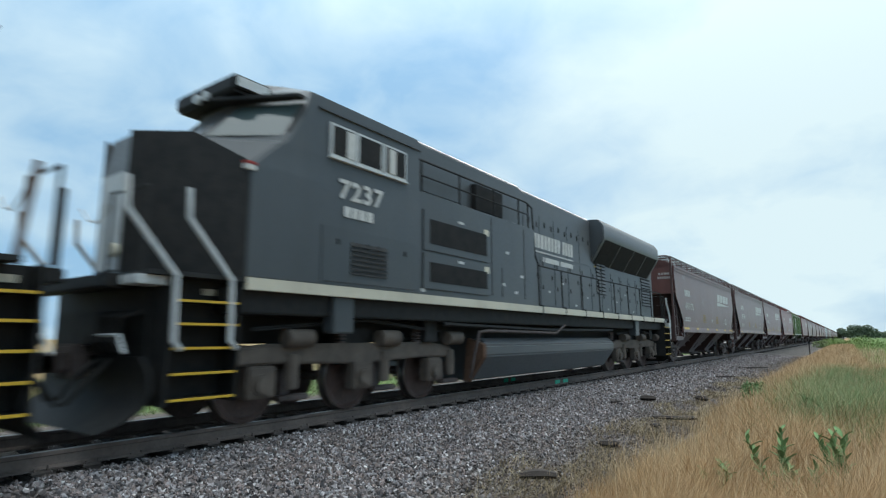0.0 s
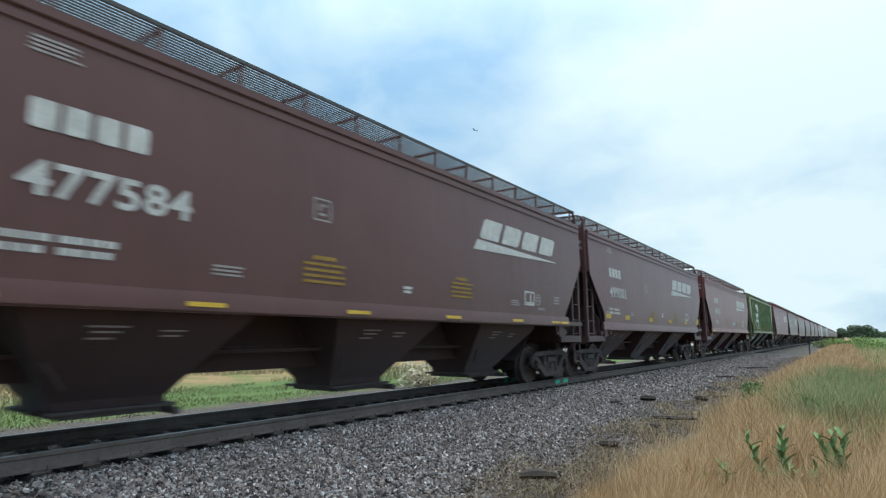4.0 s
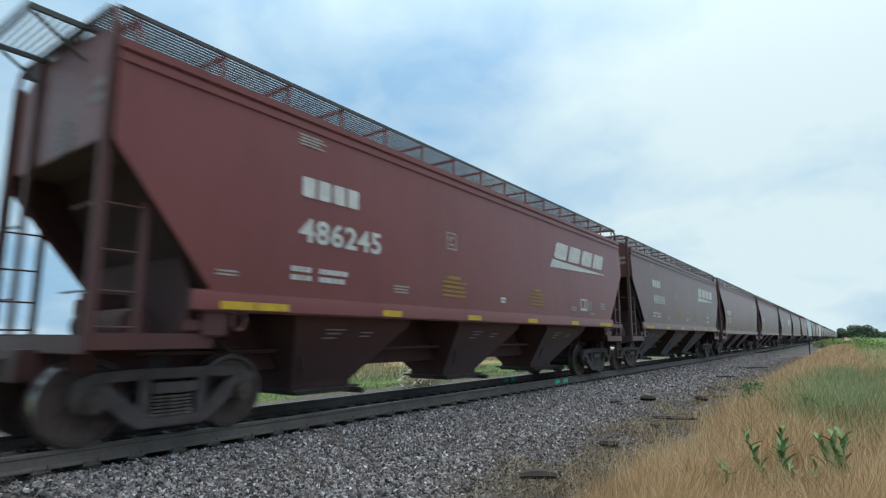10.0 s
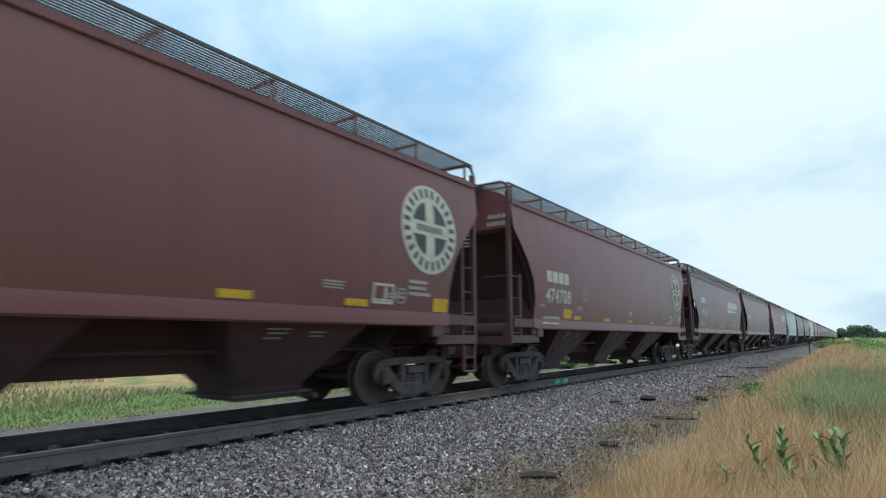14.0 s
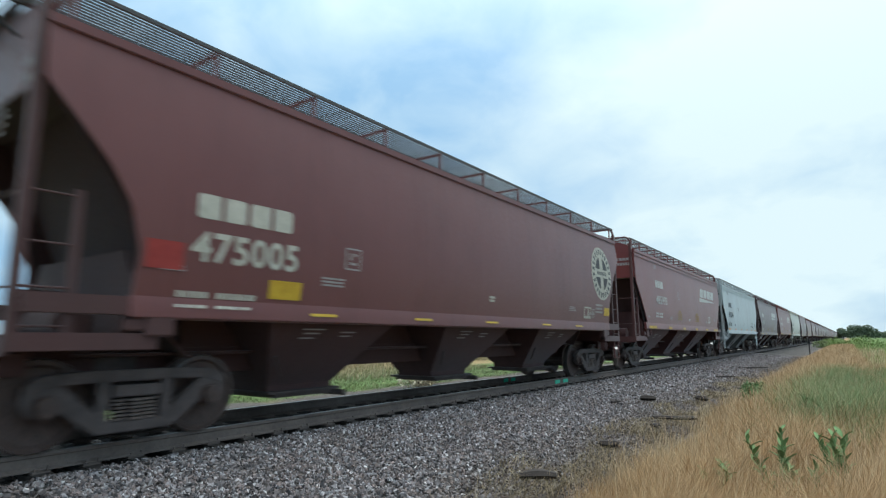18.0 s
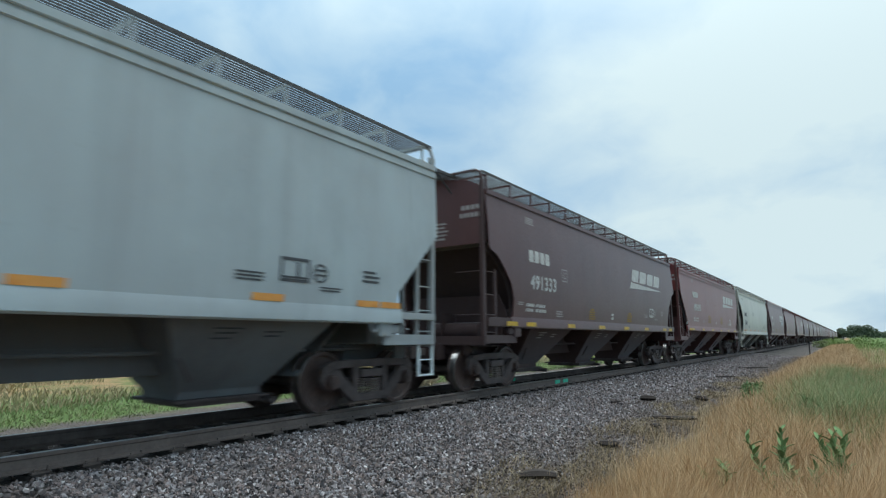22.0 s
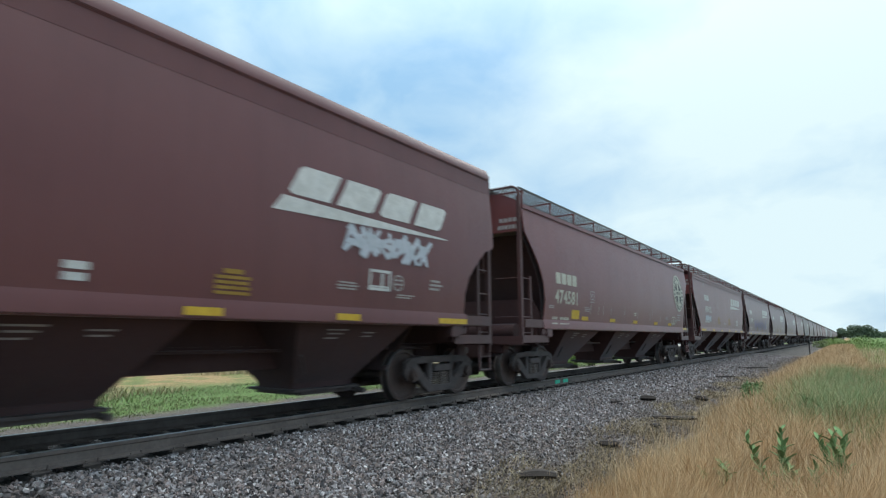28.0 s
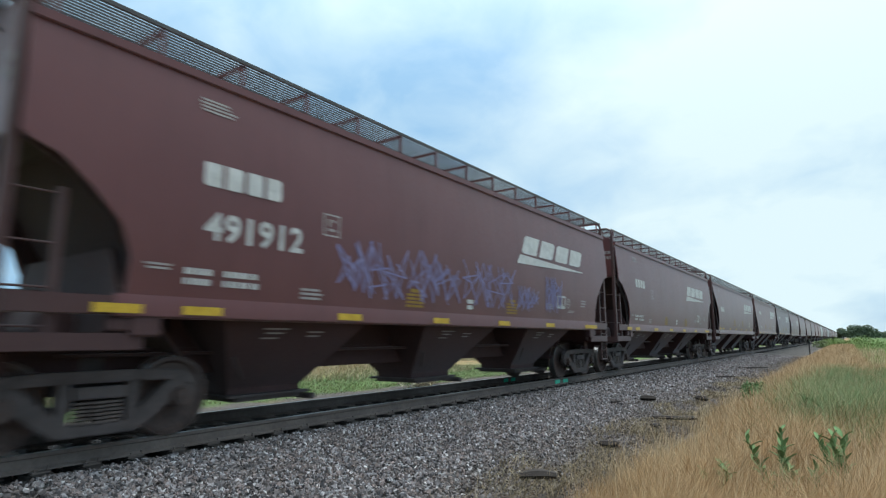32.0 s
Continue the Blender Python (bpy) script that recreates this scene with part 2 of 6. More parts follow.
# ---- mesh helpers ----
class Mesh:
    """Collects solids, and makes one mesh of them."""

    def __init__(self):
        self.v, self.f = [], []

    def box(self, x0, x1, y0, y1, z0, z1):
        i = len(self.v)
        self.v += [(x, y, z) for x in (x0, x1) for y in (y0, y1) for z in (z0, z1)]
        self.f += [tuple(i + k for k in q) for q in ((0, 1, 3, 2), (4, 6, 7, 5), (0, 4, 5, 1), (2, 3, 7, 6), (0, 2, 6, 4), (1, 5, 7, 3))]
        return self

    def prism(self, poly, axis, a, b):
        i, k = len(self.v), len(poly)
        for w in (a, b):
            for p, q in poly:
                self.v.append({"x": (w, p, q), "y": (p, w, q), "z": (p, q, w)}[axis])
        self.f.append(tuple(range(i, i + k)))
        self.f.append(tuple(range(i + 2 * k - 1, i + k - 1, -1)))
        for j in range(k):
            self.f.append((i + j, i + k + j, i + k + (j + 1) % k, i + (j + 1) % k))
        return self

    def cyl(self, axis, c, r, a, b, n=16, r2=None):
        i = len(self.v)
        for w, rr in ((a, r), (b, r if r2 is None else r2)):
            for j in range(n):
                t = 2 * math.pi * j / n
                p, q = c[0] + rr * math.cos(t), c[1] + rr * math.sin(t)
                self.v.append({"x": (w, p, q), "y": (p, w, q), "z": (p, q, w)}[axis])
        self.f.append(tuple(range(i, i + n)))
        self.f.append(tuple(range(i + 2 * n - 1, i + n - 1, -1)))
        for j in range(n):
            self.f.append((i + j, i + n + j, i + n + (j + 1) % n, i + (j + 1) % n))
        return self

    def tube(self, pts, r, n=6):
        pts = [Vector(p) for p in pts]
        i0 = len(self.v)
        for k, p in enumerate(pts):
            d = (pts[min(k + 1, len(pts) - 1)] - pts[max(k - 1, 0)]).normalized()
            u = d.cross(Vector((0.31, 0.17, 0.93))).normalized()
            w = d.cross(u)
            for j in range(n):
                t = 2 * math.pi * j / n
                self.v.append(tuple(p + r * (math.cos(t) * u + math.sin(t) * w)))
        for k in range(len(pts) - 1):
            for j in range(n):
                a = i0 + k * n + j
                b = i0 + k * n + (j + 1) % n
                self.f.append((a, b, b + n, a + n))
        self.f.append(tuple(range(i0, i0 + n)))
        self.f.append(tuple(range(len(self.v) - 1, len(self.v) - n - 1, -1)))
        return self

    def rings(self, rings, closed=True, caps=True):
        i0, n = len(self.v), len(rings[0])
        for r in rings:
            self.v += [tuple(p) for p in r]
        for k in range(len(rings) - 1):
            for j in range(n if closed else n - 1):
                a, b = i0 + k * n + j, i0 + k * n + (j + 1) % n
                self.f.append((a, b, b + n, a + n))
        if caps and closed:
            self.f.append(tuple(range(i0 + n - 1, i0 - 1, -1)))
            self.f.append(tuple(range(i0 + (len(rings) - 1) * n, i0 + len(rings) * n)))
        return self

    def mirror_y(self):
        """Adds the same again on the other end."""
        i = len(self.v)
        self.f += [tuple(i + k for k in reversed(q)) for q in self.f]
        self.v += [(x, -y, z) for x, y, z in self.v]
        return self

    def data(self, name, bevel=0.0, smooth=35):
        me = bpy.data.meshes.new(name)
        me.from_pydata(self.v, [], self.f)
        bm = bmesh.new()
        bm.from_mesh(me)
        bmesh.ops.recalc_face_normals(bm, faces=bm.faces)
        if bevel:
            es = [e for e in bm.edges if len(e.link_faces) == 2 and e.calc_face_angle(0) > 0.6]
            bmesh.ops.bevel(bm, geom=es, offset=bevel, segments=2, affect="EDGES", clamp_overlap=True)
        bm.to_mesh(me)
        bm.free()
        if smooth:
            me.polygons.foreach_set("use_smooth", [True] * len(me.polygons))
            me.set_sharp_from_angle(angle=radians(smooth))
        return me


def link(name, me, mat, parent=None, at=None, label="", kind=""):
    if mat and not me.materials:
        me.materials.append(mat)
    ob = new(name, me)
    if parent:
        ob.parent = parent
    if at:
        ob.matrix_basis = at
    return tagged(ob, label=label, kind=kind)


def part(name, mesh, mat, parent, label="", bevel=0.0, at=None):
    return link(name, mesh.data(name, bevel), mat, parent, at, label)


def thing(name, label, category, group="", kind=""):
    return tagged(new(name), label, category, group, kind)


# ---- ground, ballast, rails ----
XC, GAUGE = -7.78, 0.7525          # middle of the track; half the distance of the rail heads
FAR = 2600.0


def bed(x):
    """Height of the ballast."""
    return float(np.interp(x, [-12.2, -10.9, -9.9, -9.0, -8.6, -7.0, -6.85, -6.2, -5.5, -2.7, -2.2], [-0.62, -0.50, -0.27, -0.225, -0.27, -0.27, -0.218, -0.222, -0.285, -0.50, -0.60]))


def land(x, y):
    """Height of the earth and grass ground."""
    base = np.interp(x, [-400, -30, -12, -10.5, -2.9, -2.2, -0.8, 1.5, 9, 400], [-0.9, -0.62, -0.58, -0.70, -0.72, -0.50, -0.30, -0.24, -0.30, -0.6])
    return float(base) + 0.05 * noise.noise((x * 0.7, y * 0.35, 2.0)) * min(1, max(0, abs(x + 6.5) - 3.5))


def grid_sheet(xs, ys, height):
    me = Mesh()
    for y in ys:
        me.v += [(x, y, height(x, y)) for x in xs]
    k = len(xs)
    me.f = [(j * k + i, j * k + i + 1, (j + 1) * k + i + 1, (j + 1) * k + i) for j in range(len(ys) - 1) for i in range(k - 1)]
    return me


def ground_material():
    m, n, l, b = nodes_of("dry grass and green field")
    co = n.new("ShaderNodeTexCoord").outputs["Object"]
    sep = n.new("ShaderNodeSeparateXYZ")
    l.new(co, sep.inputs[0])
    big = noise_node(n, l, co, 0.09, 4, (1.0, 0.35, 1.0))
    mid = noise_node(n, l, co, 0.9, 6)
    fine = noise_node(n, l, co, 14.0, 5)
    tan = ramp_node(n, l, fine, 0.3, 0.7, (0.20, 0.13, 0.065, 1), (0.42, 0.29, 0.15, 1))
    green = ramp_node(n, l, fine, 0.3, 0.7, (0.06, 0.10, 0.03, 1), (0.15, 0.22, 0.075, 1))
    far = n.new("ShaderNodeMapRange")
    l.new(sep.outputs[1], far.inputs[0])
    far.inputs[1].default_value, far.inputs[2].default_value = 22, 34
    right = n.new("ShaderNodeMapRange")
    l.new(sep.outputs[0], right.inputs[0])
    right.inputs[1].default_value, right.inputs[2].default_value = -0.3, 2.2
    mask = mul(n, l, far.outputs[0], right.outputs[0])
    # the strip of lush grass beyond the track
    lush_a = n.new("ShaderNodeMapRange")
    l.new(sep.outputs[0], lush_a.inputs[0])
    lush_a.inputs[1].default_value, lush_a.inputs[2].default_value = -12.8, -13.8
    lush_b = n.new("ShaderNodeMapRange")
    l.new(add(n, l, sep.outputs[0], mul(n, l, mid, 5.0)), lush_b.inputs[0])
    lush_b.inputs[1].default_value, lush_b.inputs[2].default_value = -20.0, -16.5
    lush = mul(n, l, lush_a.outputs[0], lush_b.outputs[0])
    patches = mul(n, l, ramp_node(n, l, big, 0.48, 0.56), 0.75)
    total = n.new("ShaderNodeMath")
    total.operation = "MAXIMUM"
    l.new(mask, total.inputs[0])
    l.new(lush, total.inputs[1])
    total2 = n.new("ShaderNodeMath")
    total2.operation = "MAXIMUM"
    l.new(total.outputs[0], total2.inputs[0])
    l.new(mul(n, l, patches, ramp_node(n, l, mid, 0.45, 0.6)), total2.inputs[1])
    grown = mix_node(n, l, total2.outputs[0], tan, green)
    # bare stony dirt along the far side of the ballast
    bare = n.new("ShaderNodeMapRange")
    l.new(add(n, l, sep.outputs[0], mul(n, l, mid, 2.2)), bare.inputs[0])
    bare.inputs[1].default_value, bare.inputs[2].default_value = -13.1, -12.3
    here = n.new("ShaderNodeMapRange")
    l.new(sep.outputs[0], here.inputs[0])
    here.inputs[1].default_value, here.inputs[2].default_value = -3.0, -4.0
    dirt = ramp_node(n, l, fine, 0.35, 0.65, (0.065, 0.054, 0.048, 1), (0.16, 0.14, 0.125, 1))
    l.new(mix_node(n, l, mul(n, l, bare.outputs[0], here.outputs[0]), grown, dirt), b.inputs["Base Color"])
    b.inputs["Roughness"].default_value = 0.95
    b.inputs["Specular IOR Level"].default_value = 0.1
    bump_node(n, l, b, add(n, l, mid, fine), 0.8, 0.08)
    return m


def stone_material(name, island):
    m, n, l, b = nodes_of(name)
    geo = n.new("ShaderNodeNewGeometry") if island else n.new("ShaderNodeObjectInfo")
    rnd = geo.outputs["Random Per Island"] if island else geo.outputs["Random"]
    co = n.new("ShaderNodeTexCoord").outputs["Object"]
    r = n.new("ShaderNodeValToRGB")
    cr = r.color_ramp
    cr.interpolation = "CONSTANT"
    cols = [(0.0, (0.14, 0.116, 0.112)), (0.18, (0.22, 0.186, 0.178)), (0.38, (0.30, 0.270, 0.268)), (0.53, (0.19, 0.145, 0.130)),
            (0.65, (0.28, 0.215, 0.195)), (0.75, (0.062, 0.055, 0.056)), (0.87, (0.44, 0.405, 0.395)), (0.96, (0.60, 0.565, 0.545))]
    cr.elements[0].position, cr.elements[0].color = 0.0, (*cols[0][1], 1)
    cr.elements[1].position, cr.elements[1].color = cols[1][0], (*cols[1][1], 1)
    for p, c in cols[2:]:
        cr.elements.new(p).color = (*c, 1)
    l.new(rnd, r.inputs[0])
    g = noise_node(n, l, co, 60.0, 4)
    col = mix_node(n, l, mul(n, l, ramp_node(n, l, g, 0.4, 0.7), 0.4), r.outputs[0], (0.10, 0.095, 0.09, 1))
    rust = ramp_node(n, l, noise_node(n, l, co, 0.8, 4), 0.5, 0.75)
    col = mix_node(n, l, mul(n, l, rust, 0.3), col, (0.17, 0.115, 0.085, 1))
    if island:                      # dirt worked into the stones along the grass
        sep = n.new("ShaderNodeSeparateXYZ")
        l.new(co, sep.inputs[0])
        edge = n.new("ShaderNodeMapRange")
        l.new(add(n, l, sep.outputs[0], mul(n, l, noise_node(n, l, co, 0.9, 5), 2.4)), edge.inputs[0])
        edge.inputs[1].default_value, edge.inputs[2].default_value = -3.1, -1.7
        col = mix_node(n, l, mul(n, l, edge.outputs[0], 0.72), col, (0.10, 0.073, 0.052, 1))
    l.new(col, b.inputs["Base Color"])
    b.inputs["Roughness"].default_value = 0.85
    bump_node(n, l, b, g, 0.4, 0.004)
    return m


GROUND = ground_material()
STONE = stone_material("crushed grey stone", True)
STONE_SINGLE = stone_material("crushed stone piece", False)
BED = simple("ballast fines", (0.055, 0.047, 0.041), (0.12, 0.105, 0.095), 0.9, 9.0, 1.0, 0, 0.05)

xs = [-FAR, -900, -400, -200, -100, -60, -40, -30, -25, -21, -18, -16, -14.5, -13, -12, -11, -10, -8, -6, -4, -3.2, -2.8, -2.5, -2.2, -1.8, -1.4, -1, -0.6, -0.2, 0.3,
      0.8, 1.5, 2.5, 4, 7, 12, 20, 40, 80, 200, 600, FAR]
ys = [-400, -100, -40, -20, -10, -5, -2] + [0.6 * k for k in range(40)] + [24 + 2.5 * k for k in range(24)] + [90, 110, 140, 180, 240, 330, 450, 650, 1000, 1600, FAR]
ground = link("ground", grid_sheet(xs, ys, land).data("ground"), GROUND, None, None, "flat farmland with dry tan grass and green weeds", "structure")
bx = [-12.2, -11.5, -10.9, -10.4, -9.9, -9.0, -8.6, -7.8, -7.0, -6.85, -6.5, -6.2, -5.9, -5.4, -4.8, -4.2, -3.6, -3.1, -2.7, -2.35]
ballast = link("ballast_bed", grid_sheet(bx, ys[2:-2], lambda x, y: bed(x) - 0.012).data("ballast_bed"), BED, None, None,
               "bed of crushed grey stone under the track", "structure")


def stone_mesh(seed):
    rng = random.Random(seed)
    bm = bmesh.new()
    for _ in range(8):              # a broken stone: the hull of a few points
        p = Vector((rng.gauss(0, 1), rng.gauss(0, 1), rng.gauss(0, 1))).normalized() * rng.uniform(0.8, 1.15)
        bm.verts.new((p.x * 1.15, p.y * 0.85, p.z * 0.62))
    hull = bmesh.ops.convex_hull(bm, input=bm.verts)
    bmesh.ops.delete(bm, geom=[e for e in hull["geom_interior"] if isinstance(e, bmesh.types.BMVert)], context="VERTS")
    bmesh.ops.triangulate(bm, faces=bm.faces)
    me = bpy.data.meshes.new("ballast_stone")
    bm.to_mesh(me)
    bm.free()
    return me


STONES = [stone_mesh(k) for k in range(7)]


def rot_matrices(rng, count):
    a = rng.normal(size=(count, 4))
    a /= np.linalg.norm(a, axis=1)[:, None]
    w, x, y, z = a.T
    return np.stack([np.stack([1 - 2 * (y * y + z * z), 2 * (x * y - z * w), 2 * (x * z + y * w)], -1),
                     np.stack([2 * (x * y + z * w), 1 - 2 * (x * x + z * z), 2 * (y * z - x * w)], -1),
                     np.stack([2 * (x * z - y * w), 2 * (y * z + x * w), 1 - 2 * (x * x + y * y)], -1)], 1)


def fast_mesh(name, verts, tris):
    me = bpy.data.meshes.new(name)
    me.vertices.add(len(verts))
    me.vertices.foreach_set("co", np.asarray(verts, np.float32).ravel())
    me.loops.add(len(tris) * 3)
    me.loops.foreach_set("vertex_index", np.asarray(tris, np.int32).ravel())
    me.polygons.add(len(tris))
    me.polygons.foreach_set("loop_start", np.arange(0, len(tris) * 3, 3, dtype=np.int32))
    me.update(calc_edges=True)
    me.shade_flat()
    me.validate()
    return me


def scatter_stones(name, count, sample, size, label):
    """Crushed stone as one mesh; sample(rng, n) gives x and y."""
    rng = np.random.default_rng(5)
    x, y = sample(rng, count)
    z = np.interp(x, [-12.2, -10.9, -9.9, -9.0, -8.6, -7.0, -6.85, -6.2, -5.5, -2.7, -2.2], [-0.62, -0.50, -0.27, -0.225, -0.27, -0.27, -0.218, -0.222, -0.285, -0.50, -0.60])
    verts, tris, o = [], [], 0
    for k, st in enumerate(STONES):
        pick = np.arange(count) % len(STONES) == k
        nn = pick.sum()
        sv = np.array([tuple(p.co) for p in st.vertices])
        sf = np.array([tuple(p.vertices) for p in st.polygons])
        s = size(rng, nn)[:, None, None] * rng.uniform(0.7, 1.25, (nn, 1, 3))
        p = (sv[None] * s) @ rot_matrices(rng, nn).transpose(0, 2, 1)
        p[:, :, 0] += x[pick][:, None]
        p[:, :, 1] += y[pick][:, None]
        p[:, :, 2] += (z[pick] + rng.uniform(-0.012, 0.02, nn))[:, None]
        verts.append(p.reshape(-1, 3))
        tris.append((sf[None] + (np.arange(nn) * len(sv))[:, None, None] + o).reshape(-1, 3))
        o += nn * len(sv)
    me = fast_mesh(name, np.concatenate(verts), np.concatenate(tris))
    return link(name, me, STONE, ballast, None, label, "stuff")


def near_shoulder(rng, n):
    y = 2.4 + 13.6 * rng.random(n) ** 1.25
    x = -6.75 + 4.25 * rng.random(n) ** 1.05
    return x, y


def far_shoulder(rng, n):
    return -6.75 + 4.2 * rng.random(n), 15.5 + 40 * rng.random(n) ** 1.4


def beyond(rng, n):
    return np.where(rng.random(n) < 0.75, -8.75 - 2.8 * rng.random(n), -8.3 + 1.1 * rng.random(n)), 2 + 26 * rng.random(n) ** 1.2


scatter_stones("ballast_stones", 54000, near_shoulder, lambda r, k: r.uniform(0.014, 0.037, k), "crushed grey railway ballast beside the rail")
scatter_stones("ballast_stones", 30000, far_shoulder, lambda r, k: r.uniform(0.026, 0.052, k), "crushed grey railway ballast further along the track")
def behind(rng, n):
    return -6.75 + 4.25 * rng.random(n), 2.6 - 9.0 * rng.random(n)


scatter_stones("ballast_stones", 14000, behind, lambda r, k: r.uniform(0.022, 0.042, k), "crushed grey railway ballast on the near shoulder")
scatter_stones("ballast_stones", 7000, beyond, lambda r, k: r.uniform(0.022, 0.045, k), "crushed grey railway ballast across the track")


def rail(x, name):
    prof = [(-0.075, -0.18), (0.075, -0.18), (0.075, -0.165), (0.030, -0.140), (0.022, -0.050), (0.036, -0.040), (0.036, -0.008), (0.028, 0.0),
            (-0.028, 0.0), (-0.036, -0.008), (-0.036, -0.040), (-0.022, -0.050), (-0.030, -0.140), (-0.075, -0.165)]
    ob = link(name, Mesh().prism([(x + p, q) for p, q in prof], "y", -80, 1500).data(name), RAIL_STEEL, None, None, "brown rusty steel rail on wooden ties", "structure")
    part("rail_head", Mesh().box(x - 0.030, x + 0.030, -80, 1500, -0.004, 0.002), RAIL_TOP, ob, "shiny worn running surface")
    return ob


rail_near, rail_far = rail(XC + GAUGE, "rail_near"), rail(XC - GAUGE, "rail_far")
for rob, x, spots in ((rail_near, XC + GAUGE + 0.027, ((15.30, 15.62), (15.86, 16.20))), (rail_far, XC - GAUGE + 0.027, ((14.95, 15.22), (15.40, 15.66)))):
    for a, b in spots:
        part("paint_mark", Mesh().box(x, x + 0.012, a, b, -0.14, -0.035), GREEN_MARK, rob, "bright green paint mark on the rail web")

tie_me = Mesh().box(-1.3, 1.3, -0.11, 0.11, -0.17, 0).data("tie", 0.012)
clip_me = Mesh().box(-0.10, 0.10, -0.09, 0.09, 0, 0.022).cyl("z", (0.085, 0.06), 0.013, 0.02, 0.075, 8).cyl("z", (0.085, -0.06), 0.013, 0.02, 0.06, 8).data("tie_plate", 0.004)
for k in range(110):
    y = -3 + 0.5 * k + 0.03 * math.sin(k * 12.9)
    tie = link("tie", tie_me, TIE, ballast, pose(XC + 0.03 * math.sin(k * 3.7), y, -0.205, 0, 0, 0.6 * math.sin(k * 7.1)))
    for s in (-1, 1):
        link("tie_plate", clip_me, RAIL_STEEL, tie, pose(s * GAUGE, 0, 0.0, 0, 0, 0 if s > 0 else 180))
far_ties = Mesh()
for k in range(300):
    far_ties.box(XC - 1.3, XC + 1.3, 52 + k * 0.5 - 0.11, 52 + k * 0.5 + 0.11, -0.37, -0.205)
link("far_ties", far_ties.data("far_ties"), TIE, ballast, None, "dark wooden ties further along", "stuff")

for k in range(300):                # loose stones lying on top of the shoulder
    rng = random.Random(900 + k)
    y, x = 2.9 + 6.5 * rng.random(), -6.6 + 3.9 * rng.random()
    s = rng.uniform(0.018, 0.034)
    link("ballast_stone", STONES[k % 7], None, ballast, pose(x, y, bed(x) + 0.028, rng.uniform(0, 360), rng.uniform(0, 360), rng.uniform(0, 360)) @ Matrix.Diagonal((s * 1.15, s, s * 0.85, 1)))
for st in STONES:
    st.materials.append(STONE_SINGLE)

# sticks and bits of old tie lying on the stones
for k, (x, y, ln, w, a) in enumerate([(-4.16, 14.5, 0.36, 0.13, 20), (-3.20, 15.9, 0.27, 0.14, 20), (-2.95, 12.1, 0.85, 0.08, 30), (-3.07, 8.55, 0.28, 0.10, 12), (-3.02, 10.85, 0.20, 0.08, 60),
                                      (-3.09, 6.18, 0.42, 0.085, 32), (-4.55, 13.2, 0.28, 0.05, 75), (-4.05, 32.4, 1.6, 0.06, 40), (-4.02, 24.6, 0.9, 0.06, 55)]):
    rng = random.Random(k)
    rings = []
    for j in range(6):
        t = j / 5
        c = Vector((ln * (t - 0.5), 0.04 * math.sin(t * 5 + k), w * 0.35))
        r = w * (0.50 + 0.30 * math.sin(math.pi * t)) * rng.uniform(0.8, 1.1)
        rings.append([c + Vector((0, 1.5 * r * math.cos(q * 1.047), 0.75 * r * math.sin(q * 1.047))) for q in range(6)])
    st = Mesh().rings(rings)
    tagged(link("driftwood_stick", st.data("driftwood_stick"), WOOD, None, pose(x, y, bed(x) + 0.045, 0, 0, a)), "dark broken piece of wood lying on the ballast", "stick", "sticks on the ballast")

stake = thing("marker_stake", "thin dark metal stake standing at the ballast edge", "stake")
stake.location = (-2.9, 61.0, -0.6)
part("shaft", Mesh().cyl("z", (0, 0), 0.05, 0, 1.25, 8), BLACK, stake)
part("cap", Mesh().box(-0.07, 0.07, -0.03, 0.03, 1.2, 1.4), BLACK, stake, bevel=0.01)


# ---- plants ----
def blade_material(name, cols):
    m, n, l, b = nodes_of(name)
    g = n.new("ShaderNodeNewGeometry")
    r = n.new("ShaderNodeValToRGB")
    cr = r.color_ramp
    cr.elements[0].position, cr.elements[0].color = 0.0, (*cols[0], 1)
    cr.elements[1].position, cr.elements[1].color = 1.0, (*cols[-1], 1)
    for k, c in enumerate(cols[1:-1]):
        cr.elements.new((k + 1) / (len(cols) - 1)).color = (*c, 1)
    l.new(g.outputs["Random Per Island"], r.inputs[0])
    co = n.new("ShaderNodeTexCoord").outputs["Object"]
    col = mix_node(n, l, mul(n, l, ramp_node(n, l, noise_node(n, l, co, 0.7, 3), 0.4, 0.65), 0.45), r.outputs[0], tuple(v * 0.65 for v in cols[2]))
    l.new(col, b.inputs["Base Color"])
    b.inputs["Roughness"].default_value = 0.7
    b.inputs["Specular IOR Level"].default_value = 0.2
    return m


DRY = blade_material("dry tan grass", [(0.46, 0.28, 0.135), (0.59, 0.41, 0.225), (0.37, 0.215, 0.10), (0.67, 0.50, 0.30), (0.50, 0.31, 0.15), (0.40, 0.30, 0.15)])
SOFT_GREEN = blade_material("soft green grass", [(0.19, 0.25, 0.10), (0.26, 0.31, 0.15), (0.15, 0.21, 0.08), (0.36, 0.33, 0.18)])
LUSH = blade_material("lush green grass", [(0.13, 0.22, 0.055), (0.19, 0.29, 0.08), (0.25, 0.33, 0.11), (0.30, 0.31, 0.14)])
LEAF = blade_material("weed leaf green", [(0.12, 0.21, 0.08), (0.17, 0.27, 0.11), (0.14, 0.23, 0.095)])
# haze over the far trees is put into these paler leaf colours
CROWN = blade_material("distant tree leaves with haze", [(0.10, 0.13, 0.085), (0.13, 0.165, 0.10), (0.11, 0.145, 0.09), (0.15, 0.19, 0.115)])
STRAW = blade_material("grey dead straw", [(0.24, 0.18, 0.105), (0.32, 0.25, 0.15), (0.17, 0.125, 0.08), (0.38, 0.31, 0.19)])
